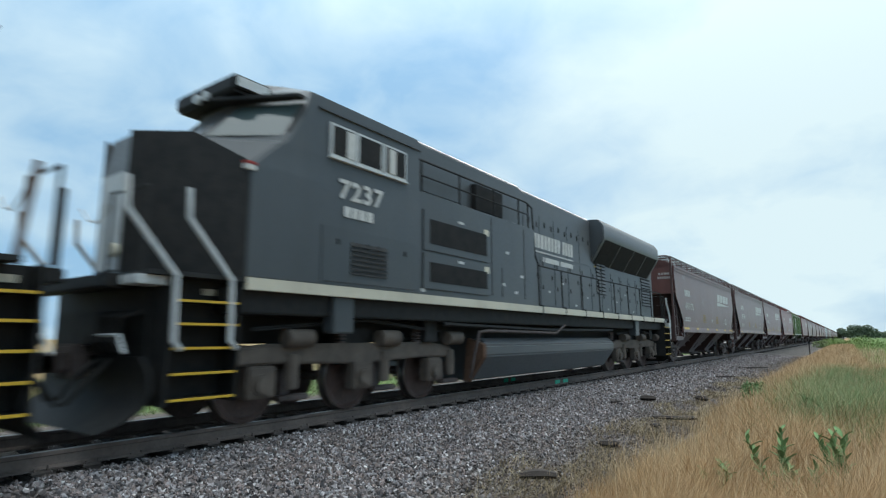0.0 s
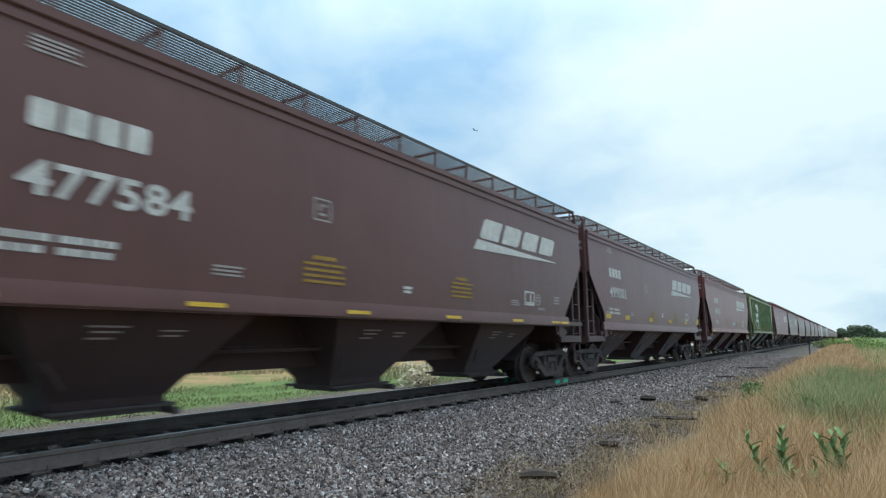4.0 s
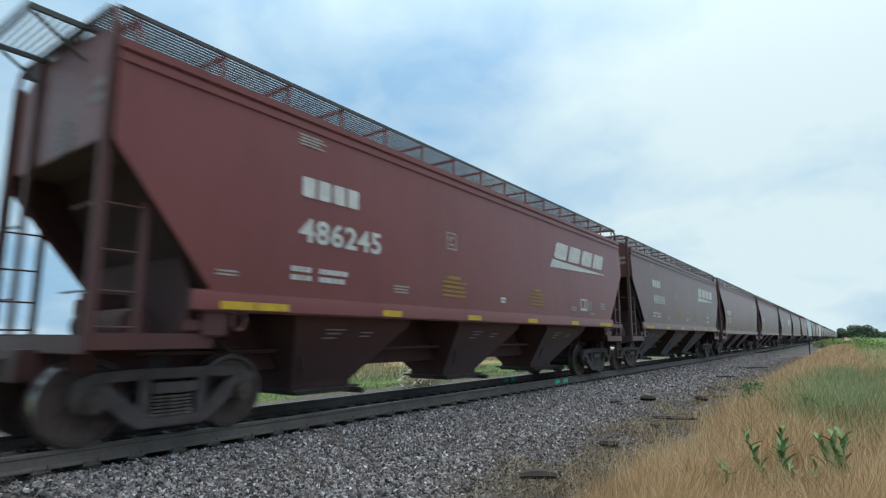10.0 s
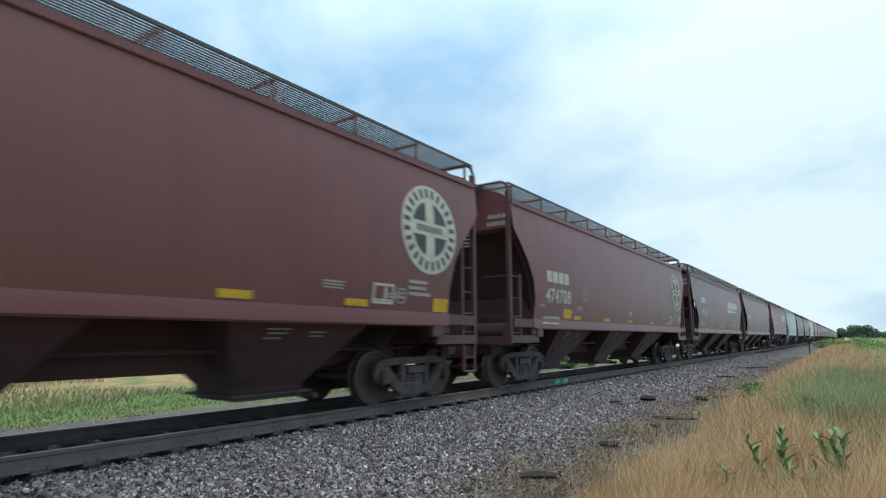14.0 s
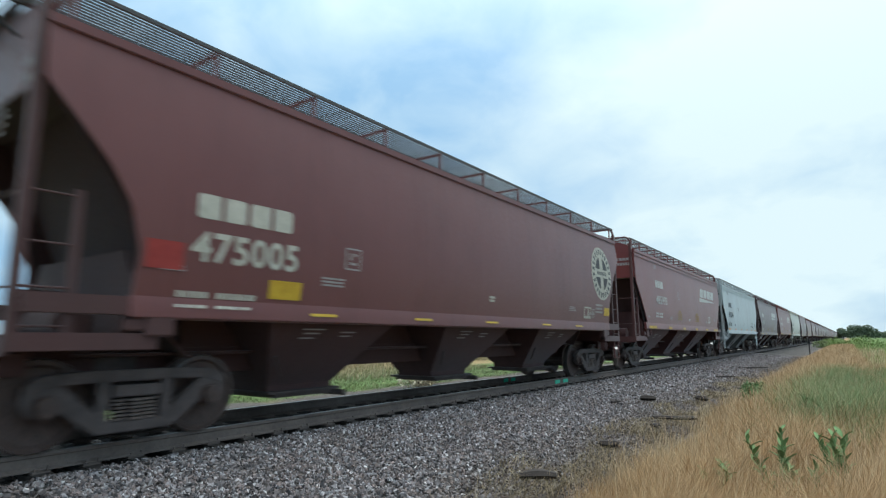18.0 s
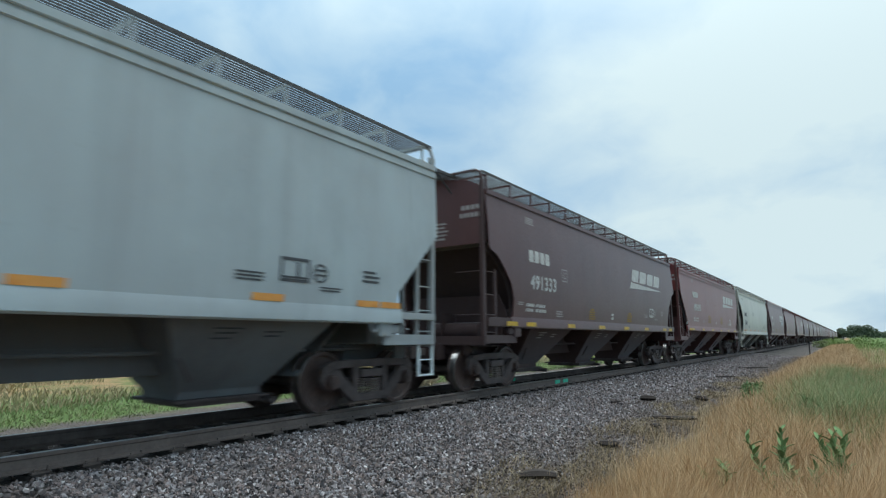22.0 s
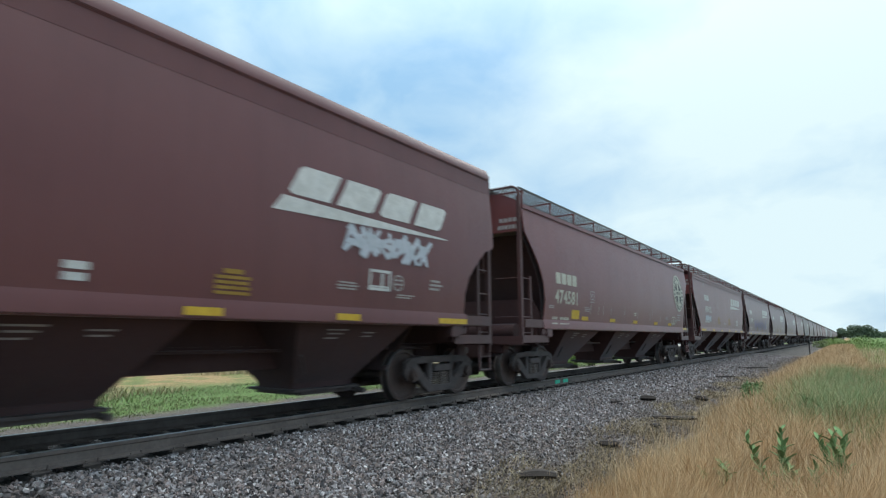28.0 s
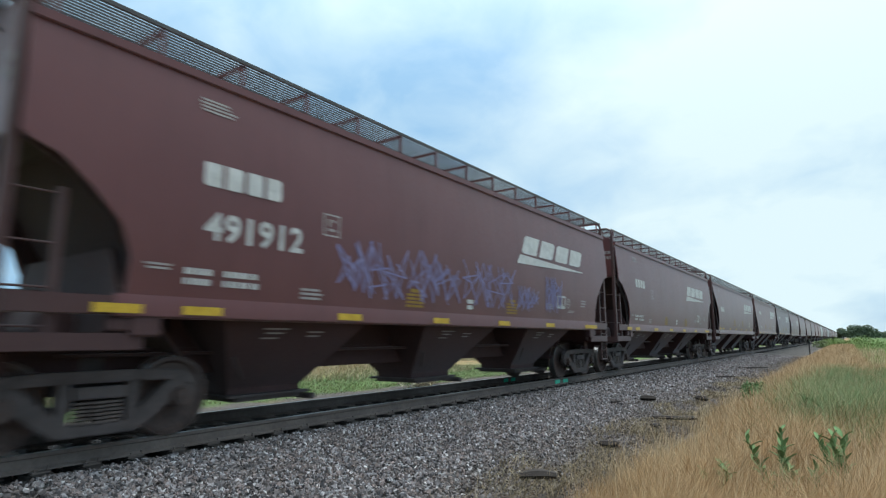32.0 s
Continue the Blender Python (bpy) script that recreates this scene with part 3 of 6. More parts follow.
PALE = blade_material("bleached dry stalks", [(0.58, 0.54, 0.40), (0.68, 0.62, 0.46), (0.48, 0.42, 0.28)])
FIELD = blade_material("mown field grass", [(0.15, 0.21, 0.08), (0.20, 0.26, 0.11), (0.27, 0.29, 0.15), (0.34, 0.29, 0.17)])
DRY_FAR = blade_material("sun-bleached field grass", [(0.34, 0.27, 0.16), (0.42, 0.34, 0.21), (0.24, 0.24, 0.11), (0.48, 0.40, 0.26)])
PALE_TAN = blade_material("pale seed stalks", [(0.56, 0.40, 0.23), (0.66, 0.50, 0.31), (0.48, 0.32, 0.17), (0.70, 0.57, 0.38)])
BARK = simple("tree bark", (0.05, 0.04, 0.03), (0.09, 0.07, 0.055), 0.9, 4)


def blades(name, mat, label, x, y, z, h, width, lean, seed):
    """Grass as one mesh: each blade is a bent tapering strip."""
    rng = np.random.default_rng(seed)
    n = len(x)
    a, d = rng.uniform(0, 2 * np.pi, n), rng.normal(0.5, 1.5, n)
    w = width * rng.uniform(0.6, 1.4, n)
    h = h * rng.uniform(0.55, 1.2, n)
    bx_, by_ = np.cos(a) * w, np.sin(a) * w
    lx, ly = np.cos(d) * lean * h * rng.uniform(0.3, 1.3, n), np.sin(d) * lean * h * rng.uniform(0.3, 1.3, n)
    p = np.zeros((n, 5, 3))
    p[:, 0] = np.stack([x - bx_, y - by_, z], -1)
    p[:, 1] = np.stack([x + bx_, y + by_, z], -1)
    p[:, 2] = np.stack([x - bx_ * 0.7 + lx * 0.3, y - by_ * 0.7 + ly * 0.3, z + h * 0.55], -1)
    p[:, 3] = np.stack([x + bx_ * 0.7 + lx * 0.3, y + by_ * 0.7 + ly * 0.3, z + h * 0.55], -1)
    p[:, 4] = np.stack([x + lx, y + ly, z + h], -1)
    t = np.array([(0, 1, 3), (0, 3, 2), (2, 3, 4)])
    me = fast_mesh(name, p.reshape(-1, 3), (t[None] + (np.arange(n) * 5)[:, None, None]).reshape(-1, 3))
    return tagged(link(name, me, mat, None), label, "grass", kind="stuff")


def landz(x, y):
    return np.array([land(float(a), float(b)) for a, b in zip(x, y)])


def grass_area():
    rng = np.random.default_rng(11)
    n = 250000
    y = 3.2 * (95 / 3.2) ** rng.random(n)
    edge = -2.50 + 0.26 * np.sin(y * 1.9) + 0.20 * np.sin(y * 0.77 + 1) - 0.3 * np.clip((y - 16) / 8, 0, 1) + 0.34 * np.clip((13 - y) / 6, 0, 1)
    x = edge + (np.interp(y, [3, 17, 27, 95], [1.2, 2.8, 0.5, 0.2]) - edge) * rng.random(n)
    thin = np.clip((x - edge) / 0.9, 0.05, 1.0)
    clump = np.sin(x * 5.1 + 2 * np.sin(y * 1.3)) * np.sin(y * 2.7 + np.sin(x * 3))
    keep = (rng.random(n) < thin) & (clump > -0.80)
    x, y, thin, clump = x[keep], y[keep], thin[keep], clump[keep]
    blades("dry_grass", DRY, "tall dry tan grass growing beside the ballast", x, y, landz(x, y) - 0.03, (0.15 + 0.36 * thin) * (1.0 + 0.28 * clump), 0.0009 + 0.00042 * y, 0.55, 1)
    n = 9000                        # seed stalks that stand above the rest
    y = 4.2 * (60 / 4.2) ** rng.random(n)
    x = -2.1 + (2.6 + 0.11 * y) * rng.random(n)
    blades("dry_grass", PALE_TAN, "thin pale seed stalks over the dry grass", x, y, landz(x, y), 0.72, 0.0006 + 0.00026 * y, 0.35, 12)
    n = 22000
    x, y = -2.4 + 6.5 * rng.random(n), -5 + 9.5 * rng.random(n)
    keep = (np.hypot(x, y) > 0.9) & (y < 3.4 + 0.6 * (x > 1.2))
    x, y = x[keep], y[keep]
    blades("dry_grass", DRY, "short dry tan grass on the open bank", x, y, landz(x, y) - 0.03, 0.30, 0.005, 0.85, 9)
    n = 40000
    x, y = -3.7 + 2.1 * rng.random(n) ** 0.6, 3.6 + 22 * rng.random(n) ** 1.3
    x = x + 0.25 * np.sin(y * 1.7)
    keep = np.sin(x * 4.0 + y * 0.8) * np.sin(y * 1.9) > -0.3
    x, y = x[keep], y[keep]
    blades("thatch", STRAW, "thin grey dead grass lying over the edge of the ballast", x, y, np.maximum(landz(x, y), np.array([bed(float(a)) for a in x])) - 0.01, 0.12, 0.0013 + 0.00035 * y, 1.5, 7)
    n = 42000
    cx = np.array([-0.42, 0.0, 0.38, 0.85, -0.55, 0.1, 0.65, -0.62, 0.0, 1.15, 0.9, -0.35, 1.6])
    cy = np.array([10.2, 9.6, 10.6, 11.5, 12.5, 13.0, 14.0, 15.0, 16.5, 15.0, 18.0, 19.0, 17.0])
    k = rng.integers(0, 13, n)
    x, y = cx[k] + rng.normal(0, 0.32, n), cy[k] + rng.normal(0, 1.0, n)
    blades("green_grass", SOFT_GREEN, "soft green feathery weeds among the dry grass", x, y, landz(x, y), 0.66, 0.0034, 0.6, 2)
    n = 22000
    y = 24 + 100 * rng.random(n) ** 1.3
    x = 0.5 + (0.16 * y + 2.5) * rng.random(n)
    blades("green_grass", LUSH, "green field grass further along the line", x, y, landz(x, y), 0.36, 0.022, 0.5, 3)
    n = 34000
    x, y = -13.3 - 6.0 * rng.random(n), 1 + 40 * rng.random(n)
    keep = np.sin(x * 2.1 + np.sin(y * 0.9)) + np.sin(y * 0.7 + x) > -0.9
    x, y = x[keep], y[keep]
    blades("green_grass", FIELD, "short green grass across the track", x, y, landz(x, y) - 0.01, 0.07 + 0.05 * rng.random(len(x)), 0.010, 1.0, 4)
    n = 26000
    x, y = -16.5 - 12 * rng.random(n), 2 + 46 * rng.random(n)
    keep = np.sin(y * 0.33 + 0.4) + 0.6 * np.sin(x * 0.9 + 0.5 * np.sin(y)) > -0.2
    x, y = x[keep], y[keep]
    blades("dry_grass", DRY_FAR, "dry tan grass across the track", x, y, landz(x, y), 0.24, 0.016, 0.8, 5)


grass_area()

def leaf_mesh():
    bm = Mesh()
    rows = [(0.0, 0.006), (0.25, 0.030), (0.55, 0.036), (0.8, 0.022), (1.0, 0.002)]
    for t, w in rows:
        bm.v += [(-w, t * 0.20, 0.02 * math.sin(t * 3) + 0.012), (0, t * 0.20, 0.02 * math.sin(t * 3)), (w, t * 0.20, 0.02 * math.sin(t * 3) + 0.012)]
    for k in range(4):
        bm.f += [(3 * k + j, 3 * k + j + 1, 3 * k + j + 4, 3 * k + j + 3) for j in (0, 1)]
    return bm.data("leaf", 0, 60)


LEAF_ME = leaf_mesh()


def weed(x, y, height, seed, big=1.0):
    rng = random.Random(seed)
    w = thing("weed_plant", "leafy green weed standing in dry grass", "weed", "weeds in the grass")
    w.location = (x, y, land(x, y) - 0.02)
    stems = [(0.0, 0.0)] + [(rng.uniform(-0.12, 0.12), rng.uniform(-0.12, 0.12)) for _ in range(2)]
    for sx, sy in stems:
        h = height * rng.uniform(0.75, 1.0)
        tip = Vector((sx * 2.2, sy * 2.2, h))
        part("stem", Mesh().tube([(sx * 0.4, sy * 0.4, 0), (sx, sy, h * 0.5), tuple(tip)], 0.006, 5), LEAF, w)
        for k in range(26):
            t = 0.10 + 0.90 * k / 25
            p = Vector((sx * (0.4 + 1.8 * t), sy * (0.4 + 1.8 * t), h * t))
            s = big * (1.0 - 0.5 * t) * rng.uniform(0.7, 1.1)
            link("leaf", LEAF_ME, LEAF, w, Matrix.Translation(p) @ Euler((radians(rng.uniform(25, 75)), radians(rng.uniform(-15, 15)), k * 2.4 + seed)).to_matrix().to_4x4() @ Matrix.Scale(s, 4))


for k, (x, y, h, big) in enumerate([(-0.53, 5.60, 0.74, 1.05), (-0.11, 5.70, 0.76, 1.1), (-0.95, 5.30, 0.50, 0.9), (-0.30, 5.45, 0.50, 0.9), (0.26, 5.50, 0.55, 1.0),
                                    (-0.40, 10.0, 0.6, 1.1), (-0.12, 9.4, 0.55, 1.1), (-1.05, 11.4, 0.5, 0.9)]):
    weed(x, y, h, 40 + k, big)


def leaf_cloud(name, mat, parent, lumps, leaf, count, seed, label=""):
    """A crown: many small leaf triangles set on uneven lumps, with gaps."""
    rng = np.random.default_rng(seed)
    P, T = [], []
    per = count // len(lumps)
    for (cx, cy, cz, rx, rz) in lumps:
        d = rng.normal(size=(per, 3))
        d /= np.linalg.norm(d, axis=1)[:, None]
        r = rng.uniform(0.55, 1.06, per) ** 0.6
        c = np.stack([cx + d[:, 0] * r * rx, cy + d[:, 1] * r * rx, cz + d[:, 2] * r * rz], -1)
        P.append(c[:, None, :] + rng.normal(0, leaf, (per, 3, 3)))
    P = np.concatenate(P)
    T = np.arange(len(P) * 3).reshape(-1, 3)
    me = fast_mesh(name, P.reshape(-1, 3), T)
    return link(name, me, mat, parent, None, label)


def tree(x, y, height, spread, seed):
    rng = random.Random(seed)
    t = thing("tree", "distant broad dark green tree at the field edge", "tree", "trees on the horizon")
    t.location = (x, y, -0.8)
    tr = Mesh().tube([(0, 0, 0), (0.1, 0, height * 0.3), (0.2, 0.1, height * 0.75)], height * 0.035, 8)
    for k in range(5):
        a = k * 1.3 + seed
        tr.tube([(0.05, 0, height * 0.25), (math.cos(a) * spread * 0.4, math.sin(a) * spread * 0.4, height * 0.55), (math.cos(a) * spread * 0.7, math.sin(a) * spread * 0.7, height * 0.7)], height * 0.015, 6)
    part("trunk", tr, BARK, t)
    lumps = [(rng.uniform(-0.6, 0.6) * spread, rng.uniform(-0.6, 0.6) * spread, height * rng.uniform(0.30, 0.80), spread * rng.uniform(0.35, 0.6), height * rng.uniform(0.14, 0.24)) for _ in range(13)]
    leaf_cloud("crown", CROWN, t, lumps, height * 0.035, 5200, seed)


def bush(x, y, h, w, mat, seed, label, count=1400):
    rng = random.Random(seed)
    b = thing("bush", label, "bush", "bushes by the line")
    b.location = (x, y, land(x, y))
    part("stem", Mesh().tube([(0, 0, -0.05), (0.03, 0, h * 0.6)], 0.03 * h, 5), BARK, b)
    lumps = [(rng.uniform(-0.5, 0.5) * w, rng.uniform(-0.5, 0.5) * w, h * rng.uniform(0.25, 0.7), w * rng.uniform(0.3, 0.5), h * rng.uniform(0.2, 0.35)) for _ in range(7)]
    leaf_cloud("foliage", mat, b, lumps, 0.05 * h, count, seed)


for k, (px, dist, h, s) in enumerate([(1484, 520, 11, 5), (1496, 560, 9, 5), (1515, 430, 12, 6.5), (1527, 440, 9.5, 6), (1540, 640, 9, 7), (1553, 660, 9, 7), (1566, 560, 8.5, 7), (1580, 560, 10, 7), (1600, 600, 10, 8), (1473, 700, 10, 6)]):
    a = math.atan((px - 784) / 983.6) - radians(35.70)
    tree(dist * math.sin(a), dist * math.cos(a), h * 0.8, s, 60 + k)
for k, (x, y, h, w, mt, lb) in enumerate([(-1.80, 15.0, 0.72, 0.42, LEAF, "leafy green bush at the grass edge"), (-2.0, 16.6, 0.55, 0.40, LEAF, "leafy green bush at the grass edge"), (-14.4, 26.8, 1.3, 0.8, LUSH, "small bright green bush across the track"), (-13.6, 31.5, 1.2, 0.8, LUSH, "small bright green bush across the track"),
                                          (-13.2, 34.5, 0.9, 0.7, LUSH, "small bright green bush across the track"),
                                          (-12.5, 15.9, 0.85, 1.05, PALE, "bleached pale clump of dry stalks"), (-13.4, 17.4, 0.95, 1.05, PALE, "bleached pale clump of dry stalks"),
                                          (-1.0, 95, 1.4, 2.5, LUSH, "low green bush beside the line"), (1.0, 120, 1.8, 3.0, LUSH, "low green bush beside the line"), (-2.2, 150, 1.6, 3.0, LUSH, "low green bush beside the line"),
                                          (3.0, 90, 1.2, 2.5, LUSH, "low green bush beside the line"), (-3.4, 105, 1.5, 1.6, SOFT_GREEN, "low green bush beside the line")]):
    bush(x, y, h, w, mt, 200 + k, lb)


# ---- rolling stock: shared pieces ----
WHEEL_R = 0.483


def lathe_x(prof, n=28):
    m = Mesh()
    m.rings([[(x, r * math.cos(2 * math.pi * j / n), r * math.sin(2 * math.pi * j / n)) for j in range(n)] for x, r in prof])
    return m


def wheel_profile(r, s):
    return [(s * x, q) for x, q in ((0.665, 0.07), (0.672, r - 0.10), (0.665, r - 0.06), (0.665, r + 0.022), (0.690, r + 0.026), (0.702, r + 0.004),
                                    (0.832, r - 0.006), (0.836, r - 0.055), (0.80, r - 0.085), (0.785, r * 0.45), (0.815, 0.13), (0.835, 0.11), (0.835, 0.06))]


WHEEL_ME = {}
for key, r in (("car", WHEEL_R), ("loco", 0.53)):
    near, far = lathe_x(wheel_profile(r, 1)).data("wheel"), lathe_x(wheel_profile(r, -1)).data("wheel")
    rim = lathe_x([(0.700, r + 0.0005), (0.704, r + 0.006), (0.828, r - 0.003), (0.832, r - 0.012), (0.70, r - 0.012)]).data("tread")
    axle = Mesh().cyl("x", (0, 0), 0.085, -1.02, 1.02, 14).data("axle")
    hub = Mesh()
    for k in range(3):
        hub.cyl("x", (0.05 * math.cos(k * 2.094), 0.05 * math.sin(k * 2.094)), 0.018, 1.10, 1.135, 6)
    WHEEL_ME[key] = (near, far, rim, axle, hub.data("cap_bolt"))


def wheelset(parent, y, r, key):
    near, far, rim, axle, hub = WHEEL_ME[key]
    w = link("wheelset", axle, TRUCK, parent, pose(0, y, r))
    link("wheel", near, WHEEL, w)
    link("wheel", far, WHEEL, w)
    link("tread", rim, TREAD, w, None, "shiny wheel tread")
    link("cap_bolts", hub, TRUCK, w)
    return w


def side_frame_mesh():
    m = Mesh()
    x0, x1 = 0.93, 1.06
    m.prism([(-1.12, 0.60), (-1.12, 0.71), (-0.95, 0.80), (-0.50, 0.83), (0.50, 0.83), (0.95, 0.80), (1.12, 0.71), (1.12, 0.60), (0.80, 0.69), (0.42, 0.70), (-0.42, 0.70), (-0.80, 0.69)], "x", x0, x1)
    m.prism([(-1.00, 0.66), (-0.80, 0.71), (-0.30, 0.27), (0.30, 0.27), (0.80, 0.71), (1.00, 0.66), (0.90, 0.50), (0.42, 0.14), (-0.42, 0.14), (-0.90, 0.50)], "x", x0 + 0.005, x1 - 0.005)
    for s in (-1, 1):
        m.prism([(s * 0.42, 0.26), (s * 0.29, 0.26), (s * 0.29, 0.72), (s * 0.42, 0.72)], "x", x0 + 0.012, x1 - 0.012)
        m.prism([(s * 1.12, 0.62), (s * 0.76, 0.68), (s * 0.74, 0.52), (s * 0.80, 0.38), (s * 1.06, 0.38), (s * 1.13, 0.50)], "x", x0 + 0.02, x1 - 0.02)
    return m.data("side_frame", 0.014)


def bearing_mesh():
    m = Mesh()
    m.cyl("x", (0.0, 0.483), 0.135, 0.90, 1.07, 18).cyl("x", (0.0, 0.483), 0.105, 1.065, 1.13, 16).cyl("x", (0.0, 0.483), 0.045, 1.125, 1.15, 8)
    return m.data("bearing", 0.008)


def spring_mesh():
    m = Mesh()
    for k in range(-1, 2):
        for j in range(6):
            m.cyl("z", (0.99 if k else 1.02, k * 0.17), 0.075, 0.272 + j * 0.041, 0.298 + j * 0.041, 12)
    return m.data("spring_nest")


SIDE_FRAME, BEARING, SPRING = side_frame_mesh(), bearing_mesh(), spring_mesh()
BOLSTER = Mesh().box(-1.08, 1.08, -0.27, 0.27, 0.53, 0.66).box(-0.35, 0.35, -0.30, 0.30, 0.76, 0.98).box(-1.05, 1.05, -0.62, -0.50, 0.30, 0.42).box(-1.05, 1.05, 0.50, 0.62, 0.30, 0.42).data("truck", 0.015)


def truck(parent, y):
    t = link("truck", BOLSTER, TRUCK, parent, pose(0, y, 0))
    for a in (0, 180):
        link("side_frame", SIDE_FRAME, TRUCK, t, pose(0, 0, 0, 0, 0, a))
        for y_ in (-0.915, 0.915):
            link("bearing", BEARING, WHEEL, t, pose(0, 0, 0, 0, 0, a) @ pose(0, y_, 0))
        link("spring_nest", SPRING, RAIL_STEEL, t, pose(0, 0, 0, 0, 0, a))
    return t


# ---- covered hopper cars ----
def hopper_kind(h, cut, waist, posts, sill, tape, double=False, ribs=False, low=False):
    return dict(h=h, cut=cut, waist=waist, posts=posts, sill=sill, tape=tape, double=double, ribs=ribs, low=low)


TOP, SILL = 4.36, 1.64
STRAIGHT = [(1.64, 1.21), (1.80, 1.20), (3.22, 0.05), (3.30, 0.0), (TOP, 0.0)]
STEEP = [(1.64, 1.16), (1.95, 1.10), (3.02, 0.06), (3.08, 0.0), (TOP, 0.0)]
CURVED = [(1.64, 1.02), (2.14, 1.04), (2.62, 0.91), (3.0, 0.67), (3.2, 0.50), (3.5, 0.23), (3.70, 0.05), (3.78, 0.0), (TOP, 0.0)]
ROUNDED = [(1.64, 1.10), (2.05, 1.11), (2.4, 0.98), (2.75, 0.64), (3.0, 0.34), (3.10, 0.06), (3.16, 0.0), (TOP, 0.0)]
KINDS = {
    "long_straight": hopper_kind(8.28, STRAIGHT, [(1.5, 1.585), (2.4, 1.62), (3.3, 1.61), (TOP, 1.57)], 1.05, 1.52, 1.585, True),
    "straight": hopper_kind(8.02, STRAIGHT, [(1.5, 1.585), (2.4, 1.62), (3.3, 1.61), (TOP, 1.57)], 1.05, 1.50, 1.60, True),
    "short_straight": hopper_kind(7.83, STEEP, [(1.5, 1.585), (2.4, 1.62), (3.3, 1.61), (TOP, 1.57)], 1.05, 1.43, 1.72, True),
    "curved": hopper_kind(8.50, CURVED, [(1.5, 1.52), (2.1, 1.60), (2.8, 1.635), (3.5, 1.61), (TOP, 1.52)], 1.55, 1.41, 1.72),
    "rounded": hopper_kind(7.98, ROUNDED, [(1.5, 1.54), (2.1, 1.605), (2.8, 1.635), (3.5, 1.61), (TOP, 1.53)], 1.05, 1.42, 1.50),
    "ribbed": hopper_kind(8.22, STRAIGHT, [(1.5, 1.555), (TOP, 1.555)], 0.9, 1.56, 1.6, False, True, True),
}


def half_width(kind, z):
    pts = KINDS[kind]["waist"]
    zs, ws = [p[0] for p in pts], [p[1] for p in pts]
    t = np.clip(z, zs[0], zs[-1])
    if len(pts) == 2:
        return float(np.interp(t, zs, ws))
    co = np.polyfit(zs, ws, min(3, len(pts) - 1))
    return float(np.polyval(co, t))


def side_sheet(kind):
    """One curved side plate with its end cutouts, 30 mm thick."""
    k = KINDS[kind]
    zc, yc = [p[0] for p in k["cut"]], [k["h"] - p[1] for p in k["cut"]]
    levels = sorted(set(zc + [1.64 + (TOP - 1.64) * j / 16 for j in range(17)]))
    rings = []
    for z in levels:
        e, w = float(np.interp(z, zc, yc)), half_width(kind, z)
        row = [-e + 2 * e * j / 24 for j in range(25)]
        dent = [0.006 * math.sin(y * 2.9 + 1.3) * math.sin((z - SILL) / (TOP - SILL) * math.pi) for y in row]
        rings.append([(w + d, y, z) for y, d in zip(row, dent)] + [(w - 0.03, y, z) for y in reversed(row)])
    return Mesh().rings(rings)


